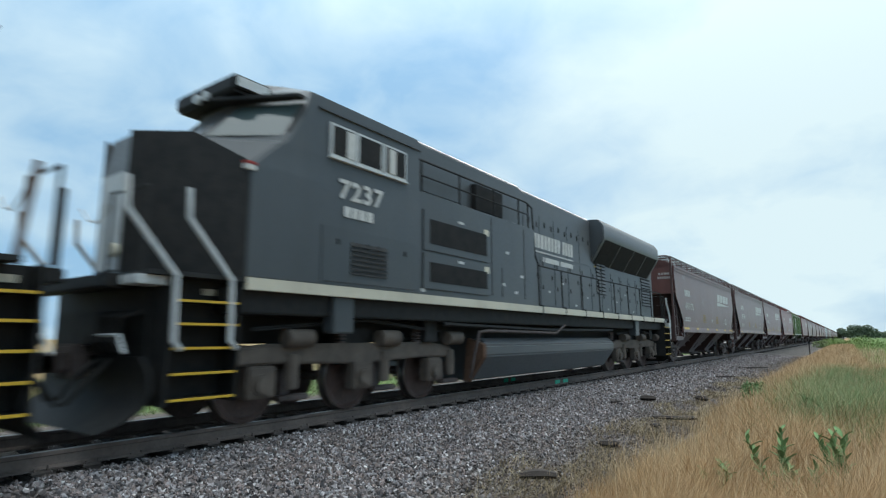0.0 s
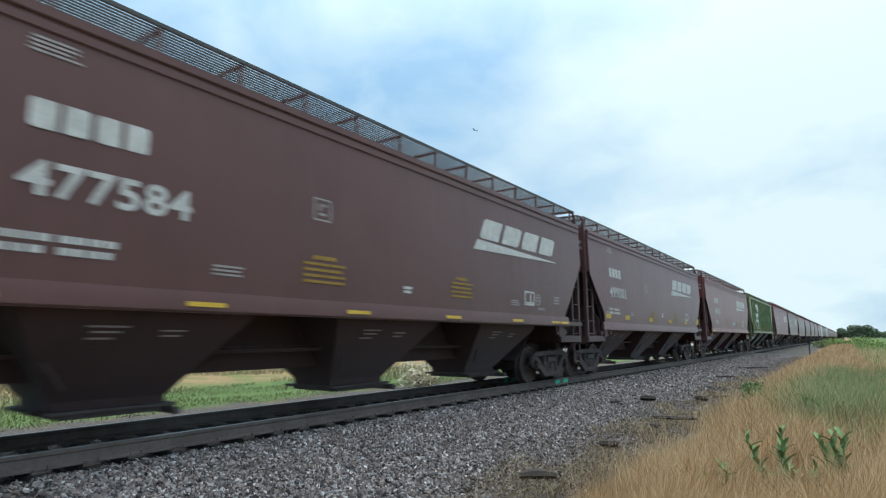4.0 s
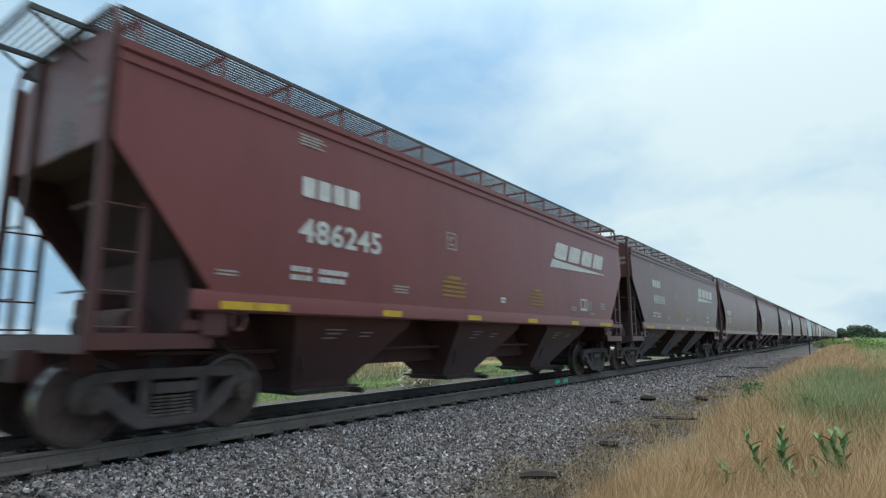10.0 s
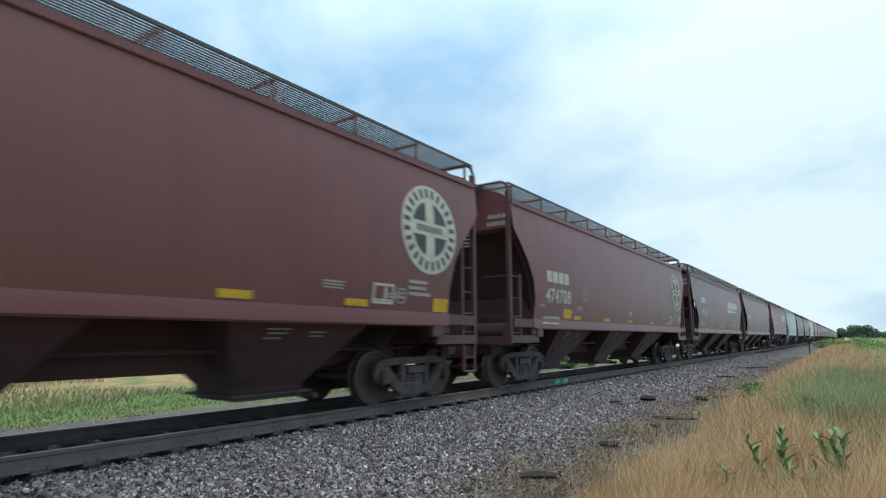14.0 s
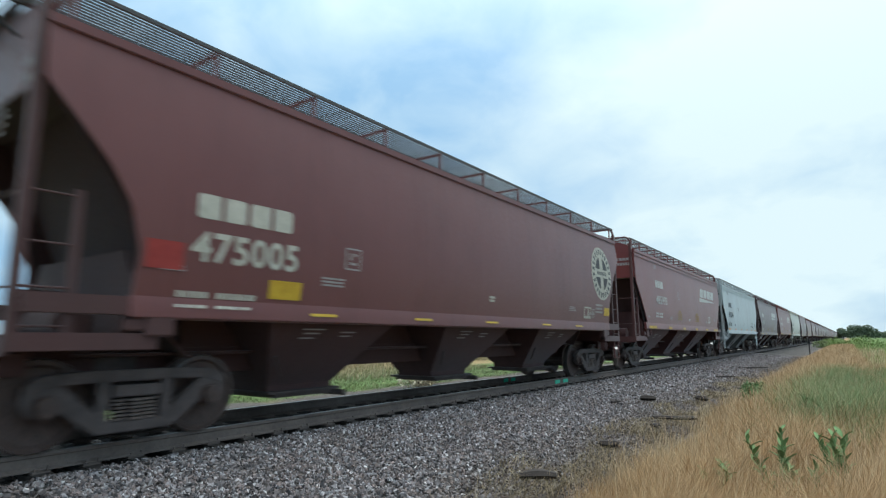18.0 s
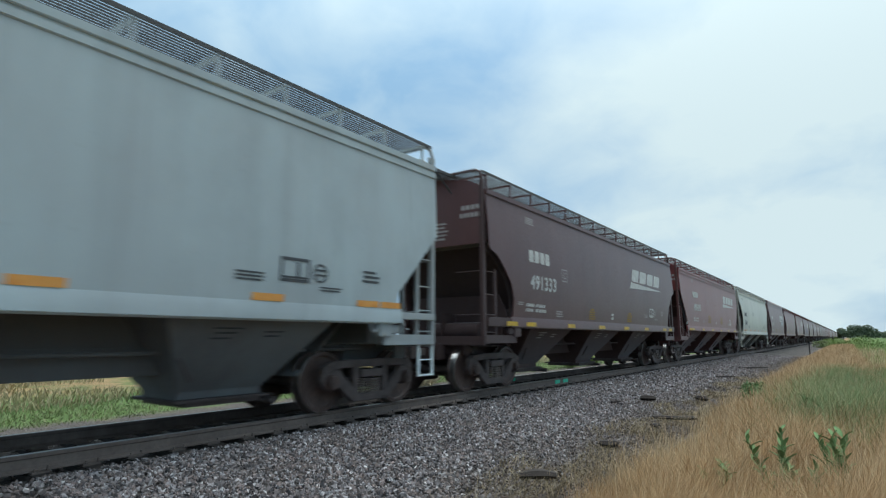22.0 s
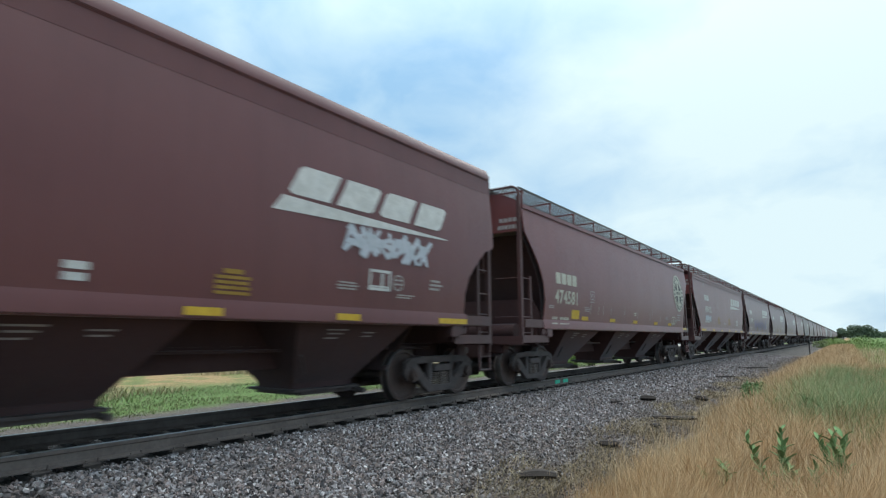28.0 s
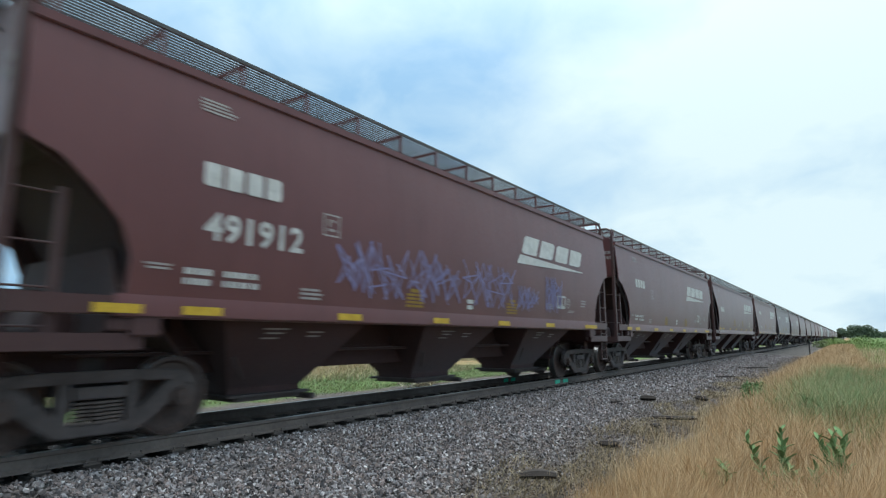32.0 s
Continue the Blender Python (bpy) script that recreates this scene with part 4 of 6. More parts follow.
def build_hopper(kind):
    k = KINDS[kind]
    h, zcut = k["h"], k["cut"][-2][0]
    w_top = half_width(kind, TOP)
    car = thing("hopper_car", "weathered covered hopper rail car", "rail car", "cars of the train")
    P = lambda name, mesh, mat, bevel=0.0, label="": part(name, mesh, mat, car, label, bevel)
    sheet = side_sheet(kind).data("side_sheet", 0, 50)
    link("side_sheet", sheet, CAR_PAINT, car)
    link("side_sheet", sheet, CAR_PAINT, car, pose(0, 0, 0, 0, 0, 180))
    if k["ribs"]:
        sheet.materials.clear()
        sheet.materials.append(STAINED)
        rib = Mesh().prism([(1.55, 1.66), (1.63, 1.72), (1.63, TOP - 0.08), (1.55, TOP)], "y", -0.055, 0.055).data("rib", 0.012)
        for j in range(18):
            y = -7.10 + 0.84 * j
            zb = float(np.interp(abs(y), [h - 1.2, h - 0.05], [1.66, 3.2]))
            if zb > 1.8:
                continue
            link("rib", rib, CAR_PAINT, car, pose(0, y, 0))
            link("rib", rib, CAR_PAINT, car, pose(0, y, 0, 0, 0, 180))
    # roof, top chords, end walls, slope sheets
    arc = [(w_top * math.cos(math.pi * j / 12) * 0.99, TOP + 0.03 + 0.34 * math.sin(math.pi * j / 12)) for j in range(13)]
    P("roof", Mesh().prism(arc, "y", -h + 0.02, h - 0.02), CAR_PAINT)
    chord = Mesh().box(w_top - 0.05, w_top + 0.035, -h, h, TOP - 0.005, TOP + 0.11)
    if k["double"]:
        chord.box(w_top - 0.05, w_top + 0.030, -h, h, TOP - 0.15, TOP - 0.045)
    chord_me = chord.data("top_chord", 0.012)
    link("top_chord", chord_me, CAR_PAINT, car)
    link("top_chord", chord_me, CAR_PAINT, car, pose(0, 0, 0, 0, 0, 180))
    zw = zcut + (0.02 if k["h"] == 8.5 else 0.10) if not k["low"] else 3.85
    crown = [(w_top * math.cos(math.pi * j / 12) * 0.98, TOP + 0.02 + 0.50 * math.sin(math.pi * j / 12)) for j in range(13)]
    wall = Mesh().prism([(-w_top + 0.02, zw), (w_top - 0.02, zw)] + crown, "y", h - 0.06, h - 0.02).data("end_wall")
    # soffit added over the set-back slope to deepen its shade
    soffit = Mesh().box(-w_top + 0.04, w_top - 0.04, h - 0.62, h - 0.06, zw + 0.02, zw + 0.06).data("end_soffit")
    bulk = Mesh().prism([(-1.44, 1.10), (1.44, 1.10), (1.44, 1.75), (1.2, 2.18), (-1.2, 2.18), (-1.44, 1.75)], "y", h - 1.10, h - 1.06).box(-0.02, 0.02, h - 1.02, h - 0.45, 1.10, 1.75).data("shear_plate", 0.004)
    gusset = Mesh().prism([(h - 1.30, 1.10), (h - 0.95, 1.10), (h - 1.12, 1.72), (h - 1.30, 1.86)], "x", 1.30, 1.34).box(0.98, 1.34, h - 1.20, h - 1.17, 1.10, 1.66).data("gusset", 0.004)
    y21 = h - float(np.interp(2.1, [p[0] for p in k["cut"]], [p[1] for p in k["cut"]])) - 0.02
    yb = y21 - 0.5 * (h - 0.05 - y21) / (zcut - 2.1)
    slope = Mesh().prism([(h - 0.58, zw + 0.03), (h - 0.62, zw + 0.03), (y21 - 0.34, 2.1), (yb - 0.16, 1.6), (yb - 0.12, 1.6), (y21 - 0.30, 2.1)], "x", -1.48, 1.48)
    zlist = [1.66, 2.1, 2.5, 2.9, zcut - 0.04]
    rim = [(h - float(np.interp(z, [p[0] for p in k["cut"]], [p[1] for p in k["cut"]])) - 0.015, z) for z in zlist] + [(h - 0.07, zw)]
    back = [(h - 0.60, zw), (y21 - 0.32, 2.1), (yb - 0.14, 1.66)]
    # added side liners, dark as shade, over the inner faces of the side sheets
    for a, b in ((1.455, 1.475), (-1.475, -1.455)):
        slope.prism(rim + back, "x", a, b)
    slope = slope.data("slope_sheet", 0, 20)
    low = Mesh().prism([(yb - 0.04, 1.6), (yb, 1.6), (h - 2.55, 0.60), (h - 2.6, 0.60)], "x", -0.80, 0.80).data("lower_slope_sheet")
    ws, zs = half_width(kind, 1.64), k["sill"]
    sill = Mesh().prism([(ws - 0.06, zs), (ws + 0.022, zs), (ws + 0.022, zs + 0.14), (ws + 0.003, zs + 0.24), (ws - 0.06, zs + 0.24)], "y", -h + 1.0, h - 1.0)
    sill.box(ws - 0.12, ws - 0.015, -h + 1.1, h - 1.1, zs - 0.018, zs)
    sill = sill.data("side_sill", 0.006)
    pad = Mesh().box(1.38, 1.56, h - 1.52, h - 1.18, 1.20, 1.50).box(1.42, 1.53, h - 1.30, h - 0.95, 1.26, 1.40).data("jacking_pad", 0.02)
    loop = Mesh()
    ring = [(1.57, h - 1.66 + 0.085 * math.cos(a), 1.40 + 0.12 * math.sin(a)) for a in [2 * math.pi * j / 14 for j in range(15)]]
    loop.tube(ring, 0.028, 6)
    loop_me = loop.data("tow_loop")
    bar_z = (1.43, 1.63) if not k["double"] else (1.50, 1.62)
    end_bar = Mesh().box(1.455, ws + 0.004, h - 1.02, h - 0.02, *bar_z).data("end_bar", 0.008)
    platform = Mesh().box(-1.50, 1.50, h - 1.05, h + 0.06, 1.07, 1.10).box(1.46, 1.52, h - 1.35, h + 0.06, 1.06, 1.24).box(-1.52, -1.46, h - 1.35, h + 0.06, 1.06, 1.24).box(-1.50, 1.50, h + 0.02, h + 0.08, 1.02, 1.22).data("end_platform", 0.006)
    post = Mesh()
    px, py = 1.47, h + 0.03
    top = 4.93 if not k["low"] else 4.60
    post.tube([(px, py, 1.10), (px, py, top - 0.22), (px - 0.05, py, top - 0.07), (px - 0.17, py, top), (0, py, top + 0.01)] if not k["low"] else [(px, py, 1.10), (px, py, 4.40), (px - 0.10, py, 4.55), (0.4, py, 4.68)], 0.036, 6)
    post.box(px - 0.055, px + 0.035, py - 0.06, py + 0.045, 1.10, top - 0.26)
    post_me = post.data("corner_post")
    zp = 4.91 if not k["low"] else 4.80
    plat = Mesh()
    for j in range(9):
        y = h - 0.02 + 0.64 * j / 8
        plat.box(-0.68, 0.68, y - 0.006, y + 0.006, zp - 0.03, zp)
    for s in (-1, 1):
        plat.box(s * 0.68 - 0.02, s * 0.68 + 0.02, h - 0.1, h + 0.64, zp - 0.06, zp + 0.005).tube([(s * 0.62, h + 0.58, zp - 0.05), (s * 0.62, h, zp - 0.42)], 0.022, 6)
    plat.box(-0.70, 0.70, h + 0.61, h + 0.65, zp - 0.07, zp + 0.008)
    plat_me = plat.data("crossover_platform", 0, 0)
    inner = Mesh().box(0.68, 0.78, h - 0.005, h + 0.055, 1.10, top - 0.02 if not k["low"] else 4.2).data("end_post", 0.01)
    stile = Mesh().box(px - 0.03, px + 0.03, py - 0.52, py - 0.44, 1.10, 2.70).data("ladder_stile", 0.006)
    tall_stile = Mesh().box(px - 0.03, px + 0.03, py - 0.50, py - 0.42, 1.10, 3.22).data("ladder_stile", 0.006)
    rung_me = Mesh().tube([(px, py, 0), (px, py - 0.47, 0)], 0.013, 6).data("rung")
    bar_me = Mesh().tube([(px, py, 0), (0.74, py, 0)], 0.013, 6).data("grab_bar")
    stirrup = Mesh()
    for dy in (0.0, -0.40):
        stirrup.box(px - 0.02, px + 0.02, py + dy - 0.025, py + dy + 0.025, 0.50, 1.08)
    stirrup.box(px - 0.03, px + 0.03, py - 0.42, py + 0.02, 0.50, 0.53).box(px - 0.03, px + 0.03, py - 0.42, py + 0.02, 0.78, 0.80)
    stirrup_me = stirrup.data("sill_step", 0.006)
    tank_me = Mesh().cyl("x", (h - 0.70, 1.34), 0.20, -0.95, 0.40, 16).box(-0.6, 0.1, h - 0.75, h - 0.62, 1.10, 1.25).data("air_reservoir", 0.012)
    valve_me = Mesh().box(-1.05, -0.72, h - 0.55, h - 0.2, 1.10, 1.75).box(-0.98, -0.80, h - 0.50, h - 0.25, 1.74, 2.1).data("brake_valve", 0.03)
    hand_me = Mesh().cyl("y", (0.25, 2.25), 0.27, h - 0.12, h - 0.07, 20).box(0.19, 0.31, h - 0.22, h - 0.11, 1.1, 2.4).data("hand_brake", 0.012)
    gear_me = Mesh().box(-0.40, 0.40, h - 1.2, h + 0.28, 0.70, 1.06).box(-0.9, 0.9, h - 0.35, h - 0.05, 0.80, 1.05).data("draft_gear", 0.02)
    coup = Mesh().box(-0.09, 0.09, h + 0.2, h + 0.62, 0.80, 0.96).prism([(-0.16, h + 0.60), (0.16, h + 0.60), (0.20, h + 0.78), (0.10, h + 0.86), (0.02, h + 0.76), (-0.14, h + 0.84), (-0.20, h + 0.72)], "z", 0.74, 1.02)
    coup.tube([(0.35, h + 0.30, 0.92), (0.36, h + 0.50, 0.72), (0.34, h + 0.68, 0.60), (0.30, h + 0.86, 0.66)], 0.025, 6)
    coup_me = coup.data("coupler", 0.012)
    for a in (180, 0):
        turn = pose(0, 0, 0, 0, 0, a)
        link("end_wall", wall, CAR_PAINT, car, turn)
        link("slope_sheet", slope, SLOPE, car, turn, "slope sheet with shade put into its colour")
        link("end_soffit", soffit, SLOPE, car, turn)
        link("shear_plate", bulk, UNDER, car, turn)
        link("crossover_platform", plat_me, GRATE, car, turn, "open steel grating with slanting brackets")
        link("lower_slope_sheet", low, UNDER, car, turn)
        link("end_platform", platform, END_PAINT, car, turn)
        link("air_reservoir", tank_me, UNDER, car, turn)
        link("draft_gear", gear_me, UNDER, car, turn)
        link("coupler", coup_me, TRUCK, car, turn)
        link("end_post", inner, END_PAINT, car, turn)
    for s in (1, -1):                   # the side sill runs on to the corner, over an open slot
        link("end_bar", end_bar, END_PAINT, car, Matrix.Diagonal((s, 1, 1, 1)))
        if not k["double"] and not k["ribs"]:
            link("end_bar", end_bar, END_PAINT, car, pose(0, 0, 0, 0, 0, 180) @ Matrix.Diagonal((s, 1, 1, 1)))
    if kind == "rounded":               # the rear end plate of these cars reaches lower down
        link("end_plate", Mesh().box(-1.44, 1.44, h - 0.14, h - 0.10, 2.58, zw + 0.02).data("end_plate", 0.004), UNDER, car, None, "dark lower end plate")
    link("brake_valve", valve_me, UNDER, car)
    link("hand_brake", hand_me, UNDER, car)
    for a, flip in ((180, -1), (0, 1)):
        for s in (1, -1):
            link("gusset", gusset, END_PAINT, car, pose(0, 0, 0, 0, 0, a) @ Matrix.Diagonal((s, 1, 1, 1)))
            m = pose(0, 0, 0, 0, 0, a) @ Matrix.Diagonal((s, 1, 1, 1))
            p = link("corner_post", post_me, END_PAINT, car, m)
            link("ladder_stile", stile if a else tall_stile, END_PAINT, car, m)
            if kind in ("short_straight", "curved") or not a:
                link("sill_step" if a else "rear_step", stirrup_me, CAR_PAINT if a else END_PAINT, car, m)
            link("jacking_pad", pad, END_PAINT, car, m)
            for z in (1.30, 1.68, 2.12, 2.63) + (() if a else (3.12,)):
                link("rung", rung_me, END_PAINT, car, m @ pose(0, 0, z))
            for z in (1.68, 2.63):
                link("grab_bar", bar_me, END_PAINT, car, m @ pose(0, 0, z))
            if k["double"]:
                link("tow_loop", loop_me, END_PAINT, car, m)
    for s in (0, 180):
        link("side_sill", sill, CAR_PAINT, car, pose(0, 0, 0, 0, 0, s))
    # discharge bays
    span = 4.2

    def ring(y0, y1, x, z):
        return [(-x, y0, z), (x, y0, z), (x, y1, z), (-x, y1, z)]

    bay_me = Mesh().rings([ring(-1.36, 1.36, 1.34, 1.56), ring(-1.30, 1.30, 1.31, 1.40), ring(-0.66, 0.66, 0.46, 0.46), ring(-0.66, 0.66, 0.46, 0.36)]).data("hopper_bay", 0.01)
    gate_me = Mesh().box(-0.62, 0.62, -0.74, 0.74, 0.33, 0.37).box(-0.56, 0.56, -0.60, 0.60, 0.27, 0.33).box(-0.7, 0.7, 0.62, 0.70, 0.25, 0.31).cyl("x", (0.66, 0.28), 0.05, -0.8, 0.8, 10).data("discharge_gate", 0.006)
    frame_me = Mesh().tube([(1.0, -0.95, 0.92), (0.70, -0.62, 0.62)], 0.02, 5).data("vibrator_bracket")
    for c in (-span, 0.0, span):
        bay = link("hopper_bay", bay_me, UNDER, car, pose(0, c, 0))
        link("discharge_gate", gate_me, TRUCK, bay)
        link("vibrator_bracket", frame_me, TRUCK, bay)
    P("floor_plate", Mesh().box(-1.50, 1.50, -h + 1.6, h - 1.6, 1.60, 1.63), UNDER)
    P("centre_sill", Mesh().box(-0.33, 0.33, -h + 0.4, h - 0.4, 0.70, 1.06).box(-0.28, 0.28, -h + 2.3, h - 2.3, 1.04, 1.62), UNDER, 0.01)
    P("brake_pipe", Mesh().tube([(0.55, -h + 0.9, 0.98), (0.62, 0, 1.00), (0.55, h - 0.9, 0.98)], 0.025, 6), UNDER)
    # running boards of open grating with their brackets
    if k["low"]:
        zb, xo, wd = 4.80, 1.40, 0.60
    else:
        zb, xo, wd = 4.91, 1.46, 0.74
    ln = h + 0.02 if not k["low"] else h - 0.1
    grate = Mesh()
    nb = 11
    for j in range(nb + 1):
        x = xo - wd * j / nb
        t = 0.022 if j in (0, nb) else 0.005
        grate.box(x - t / 2, x + t / 2, -ln, ln, zb - (0.05 if j in (0, nb) else 0.028), zb)
    for j in range(int(2 * ln / 0.61)):
        y = -ln + 0.61 * j
        grate.box(xo - wd, xo, y, y + 0.005, zb - 0.022, zb - 0.016)
    grate_me = grate.data("running_board", 0, 0)
    brk = Mesh().box(xo - 0.05, xo - 0.015, -0.022, 0.022, TOP + 0.06, zb - 0.04).box(xo - wd, xo, -0.03, 0.03, zb - 0.08, zb - 0.045).box(xo - wd + 0.02, xo - wd + 0.06, -0.022, 0.022, TOP + 0.1, zb - 0.04).data("board_bracket", 0.004)
    for a in (0, 180):
        rb = link("running_board", grate_me, GRATE, car, pose(0, 0, 0, 0, 0, a))
        n = int(2 * (ln - 0.25) / k["posts"])
        for j in range(n + 1):
            link("board_bracket", brk, CAR_PAINT, rb, pose(0, -ln + 0.25 + (2 * ln - 0.5) * j / n, 0))
    cross = Mesh()
    for j in range(7):
        y = ln - 0.02 - 0.65 * j / 6
        cross.box(-xo + wd, xo - wd, y - 0.008, y + 0.008, zb - 0.03, zb)
    cross_me = cross.data("end_walkway", 0, 0)
    for a in (0, 180):
        link("end_walkway", cross_me, GRATE, car, pose(0, 0, 0, 0, 0, a))
    for y in (-7.0, 7.0):
        truck(car, y * min(1.0, h / 8.2) if h < 8 else y * 7.1 / 7.0 if h > 8.2 else y)
    car["axle"] = 7.0 * min(1.0, h / 8.2) if h < 8 else 7.1 if h > 8.2 else 7.0
    return car


WHEELSETS = {}


def add_wheels(car):
    c = car["axle"]
    WHEELSETS[car] = [wheelset(car, y, WHEEL_R, "car") for y in (-c - 0.915, -c + 0.915, c - 0.915, c + 0.915)]


# ---- markings ----
class Decal:
    """Flat paint laid on the camera side of a car, in (y, z) on its surface."""

    def __init__(self, kind, lift=0.009):
        self.kind, self.lift, self.m = kind, lift, Mesh()

    def x(self, z):
        base = self.kind if isinstance(self.kind, float) else half_width(self.kind, z) if z > KINDS[self.kind]["sill"] + 0.15 else half_width(self.kind, 1.64) + 0.022
        return base + self.lift

    def poly(self, pts):
        i = len(self.m.v)
        self.m.v += [(self.x(z), y, z) for y, z in pts]
        self.m.f.append(tuple(range(i, i + len(pts))))
        return self

    def rect(self, y0, y1, z0, z1, slant=0.0):
        n = max(1, int((z1 - z0) / 0.25))
        for j in range(n):
            a, b = z0 + (z1 - z0) * j / n, z0 + (z1 - z0) * (j + 1) / n
            self.poly([(y0 + slant * (a - z0), a), (y1 + slant * (a - z0), a), (y1 + slant * (b - z0), b), (y0 + slant * (b - z0), b)])
        return self

    def lines(self, y0, y1, z0, z1, n, seed=0, gap=0.45):
        """Rows of unreadable small writing as plain bars."""
        rng = random.Random(seed)
        hh = (z1 - z0) / n
        for j in range(n):
            z = z1 - (j + 1) * hh
            self.rect(y0 + (rng.uniform(0, 0.1) * (y1 - y0)), y1 - rng.uniform(0, 0.25) * (y1 - y0), z + hh * gap, z + hh)
        return self

    def outline(self, y0, y1, z0, z1, t=0.03):
        return self.rect(y0, y1, z0, z0 + t).rect(y0, y1, z1 - t, z1).rect(y0, y0 + t, z0 + t, z1 - t).rect(y1 - t, y1, z0 + t, z1 - t)

    def disc(self, y, z, r, r_in=0.0, n=32, a0=0.0, a1=2 * math.pi):
        for j in range(n):
            a, b = a0 + (a1 - a0) * j / n, a0 + (a1 - a0) * (j + 1) / n
            pa, pb = (math.cos(a), math.sin(a)), (math.cos(b), math.sin(b))
            self.poly([(y + pa[0] * r_in, z + pa[1] * r_in), (y + pa[0] * r, z + pa[1] * r), (y + pb[0] * r, z + pb[1] * r), (y + pb[0] * r_in, z + pb[1] * r_in)] if r_in else
                      [(y, z), (y + pa[0] * r, z + pa[1] * r), (y + pb[0] * r, z + pb[1] * r)])
        return self

    def stroke(self, pts, t=0.04):
        """A sprayed line."""
        for (y0, z0), (y1, z1) in zip(pts, pts[1:]):
            d = math.hypot(y1 - y0, z1 - z0) or 1
            ny, nz = -(z1 - z0) / d * t / 2, (y1 - y0) / d * t / 2
            self.poly([(y0 + ny, z0 + nz), (y1 + ny, z1 + nz), (y1 - ny, z1 - nz), (y0 - ny, z0 - nz)])
        return self

    def text(self, s, y0, z0, size, squeeze=1.0):
        cu = bpy.data.curves.new("lettering", "FONT")
        cu.body, cu.size, cu.resolution_u = s, size * 1.38, 3
        cu.space_character = 1.08
        cu.offset = size * 0.035
        ob = bpy.data.objects.new("lettering", cu)
        me = bpy.data.meshes.new_from_object(ob)
        i = len(self.m.v)
        self.m.v += [(self.x(z0 + p.co.y), y0 + p.co.x * squeeze, z0 + p.co.y) for p in me.vertices]
        self.m.f += [tuple(i + q for q in f.vertices) for f in me.polygons]
        bpy.data.objects.remove(ob)
        bpy.data.curves.remove(cu)
        bpy.data.meshes.remove(me)
        return self

    def put(self, name, mat, car, label=""):
        me = bpy.data.meshes.new(name)
        me.from_pydata(self.m.v, [], self.m.f)
        return link(name, me, mat, car, None, label)


def block_letters(kind, mat, car, y0, z0, size, n=4, slant=0.0, wide=0.85, gap=0.14, lift=0.009, name="letter_block"):
    """A brand name as plain blocks, one for each letter."""
    for j in range(n):
        a, w = y0 + j * size * (wide + gap), size * wide
        notch = [(0, 0), (0.90, 0), (1, 0.12), (1, 0.88), (0.90, 1), (0, 1)] if j % 2 else [(0.10, 0), (1, 0), (1, 1), (0.10, 1), (0, 0.88), (0, 0.12)]
        Decal(kind, lift).poly([(a + p * w + slant * q * size, z0 + q * size) for p, q in notch]).put(name, mat, car)


def scribble(d, y0, y1, z0, z1, n, seed, t=0.035):
    rng = random.Random(seed)
    step = (y1 - y0) / n
    for j in range(n):
        c = y0 + (j + 0.5) * step
        pts = [(c + step * 0.75 * math.sin(2.1 * q + rng.uniform(-0.5, 0.5)), z0 + (z1 - z0) * (0.5 + 0.5 * math.sin(3.3 * q + j + rng.uniform(-0.7, 0.7)))) for q in range(9)]
        d.stroke(pts, t)
    return d


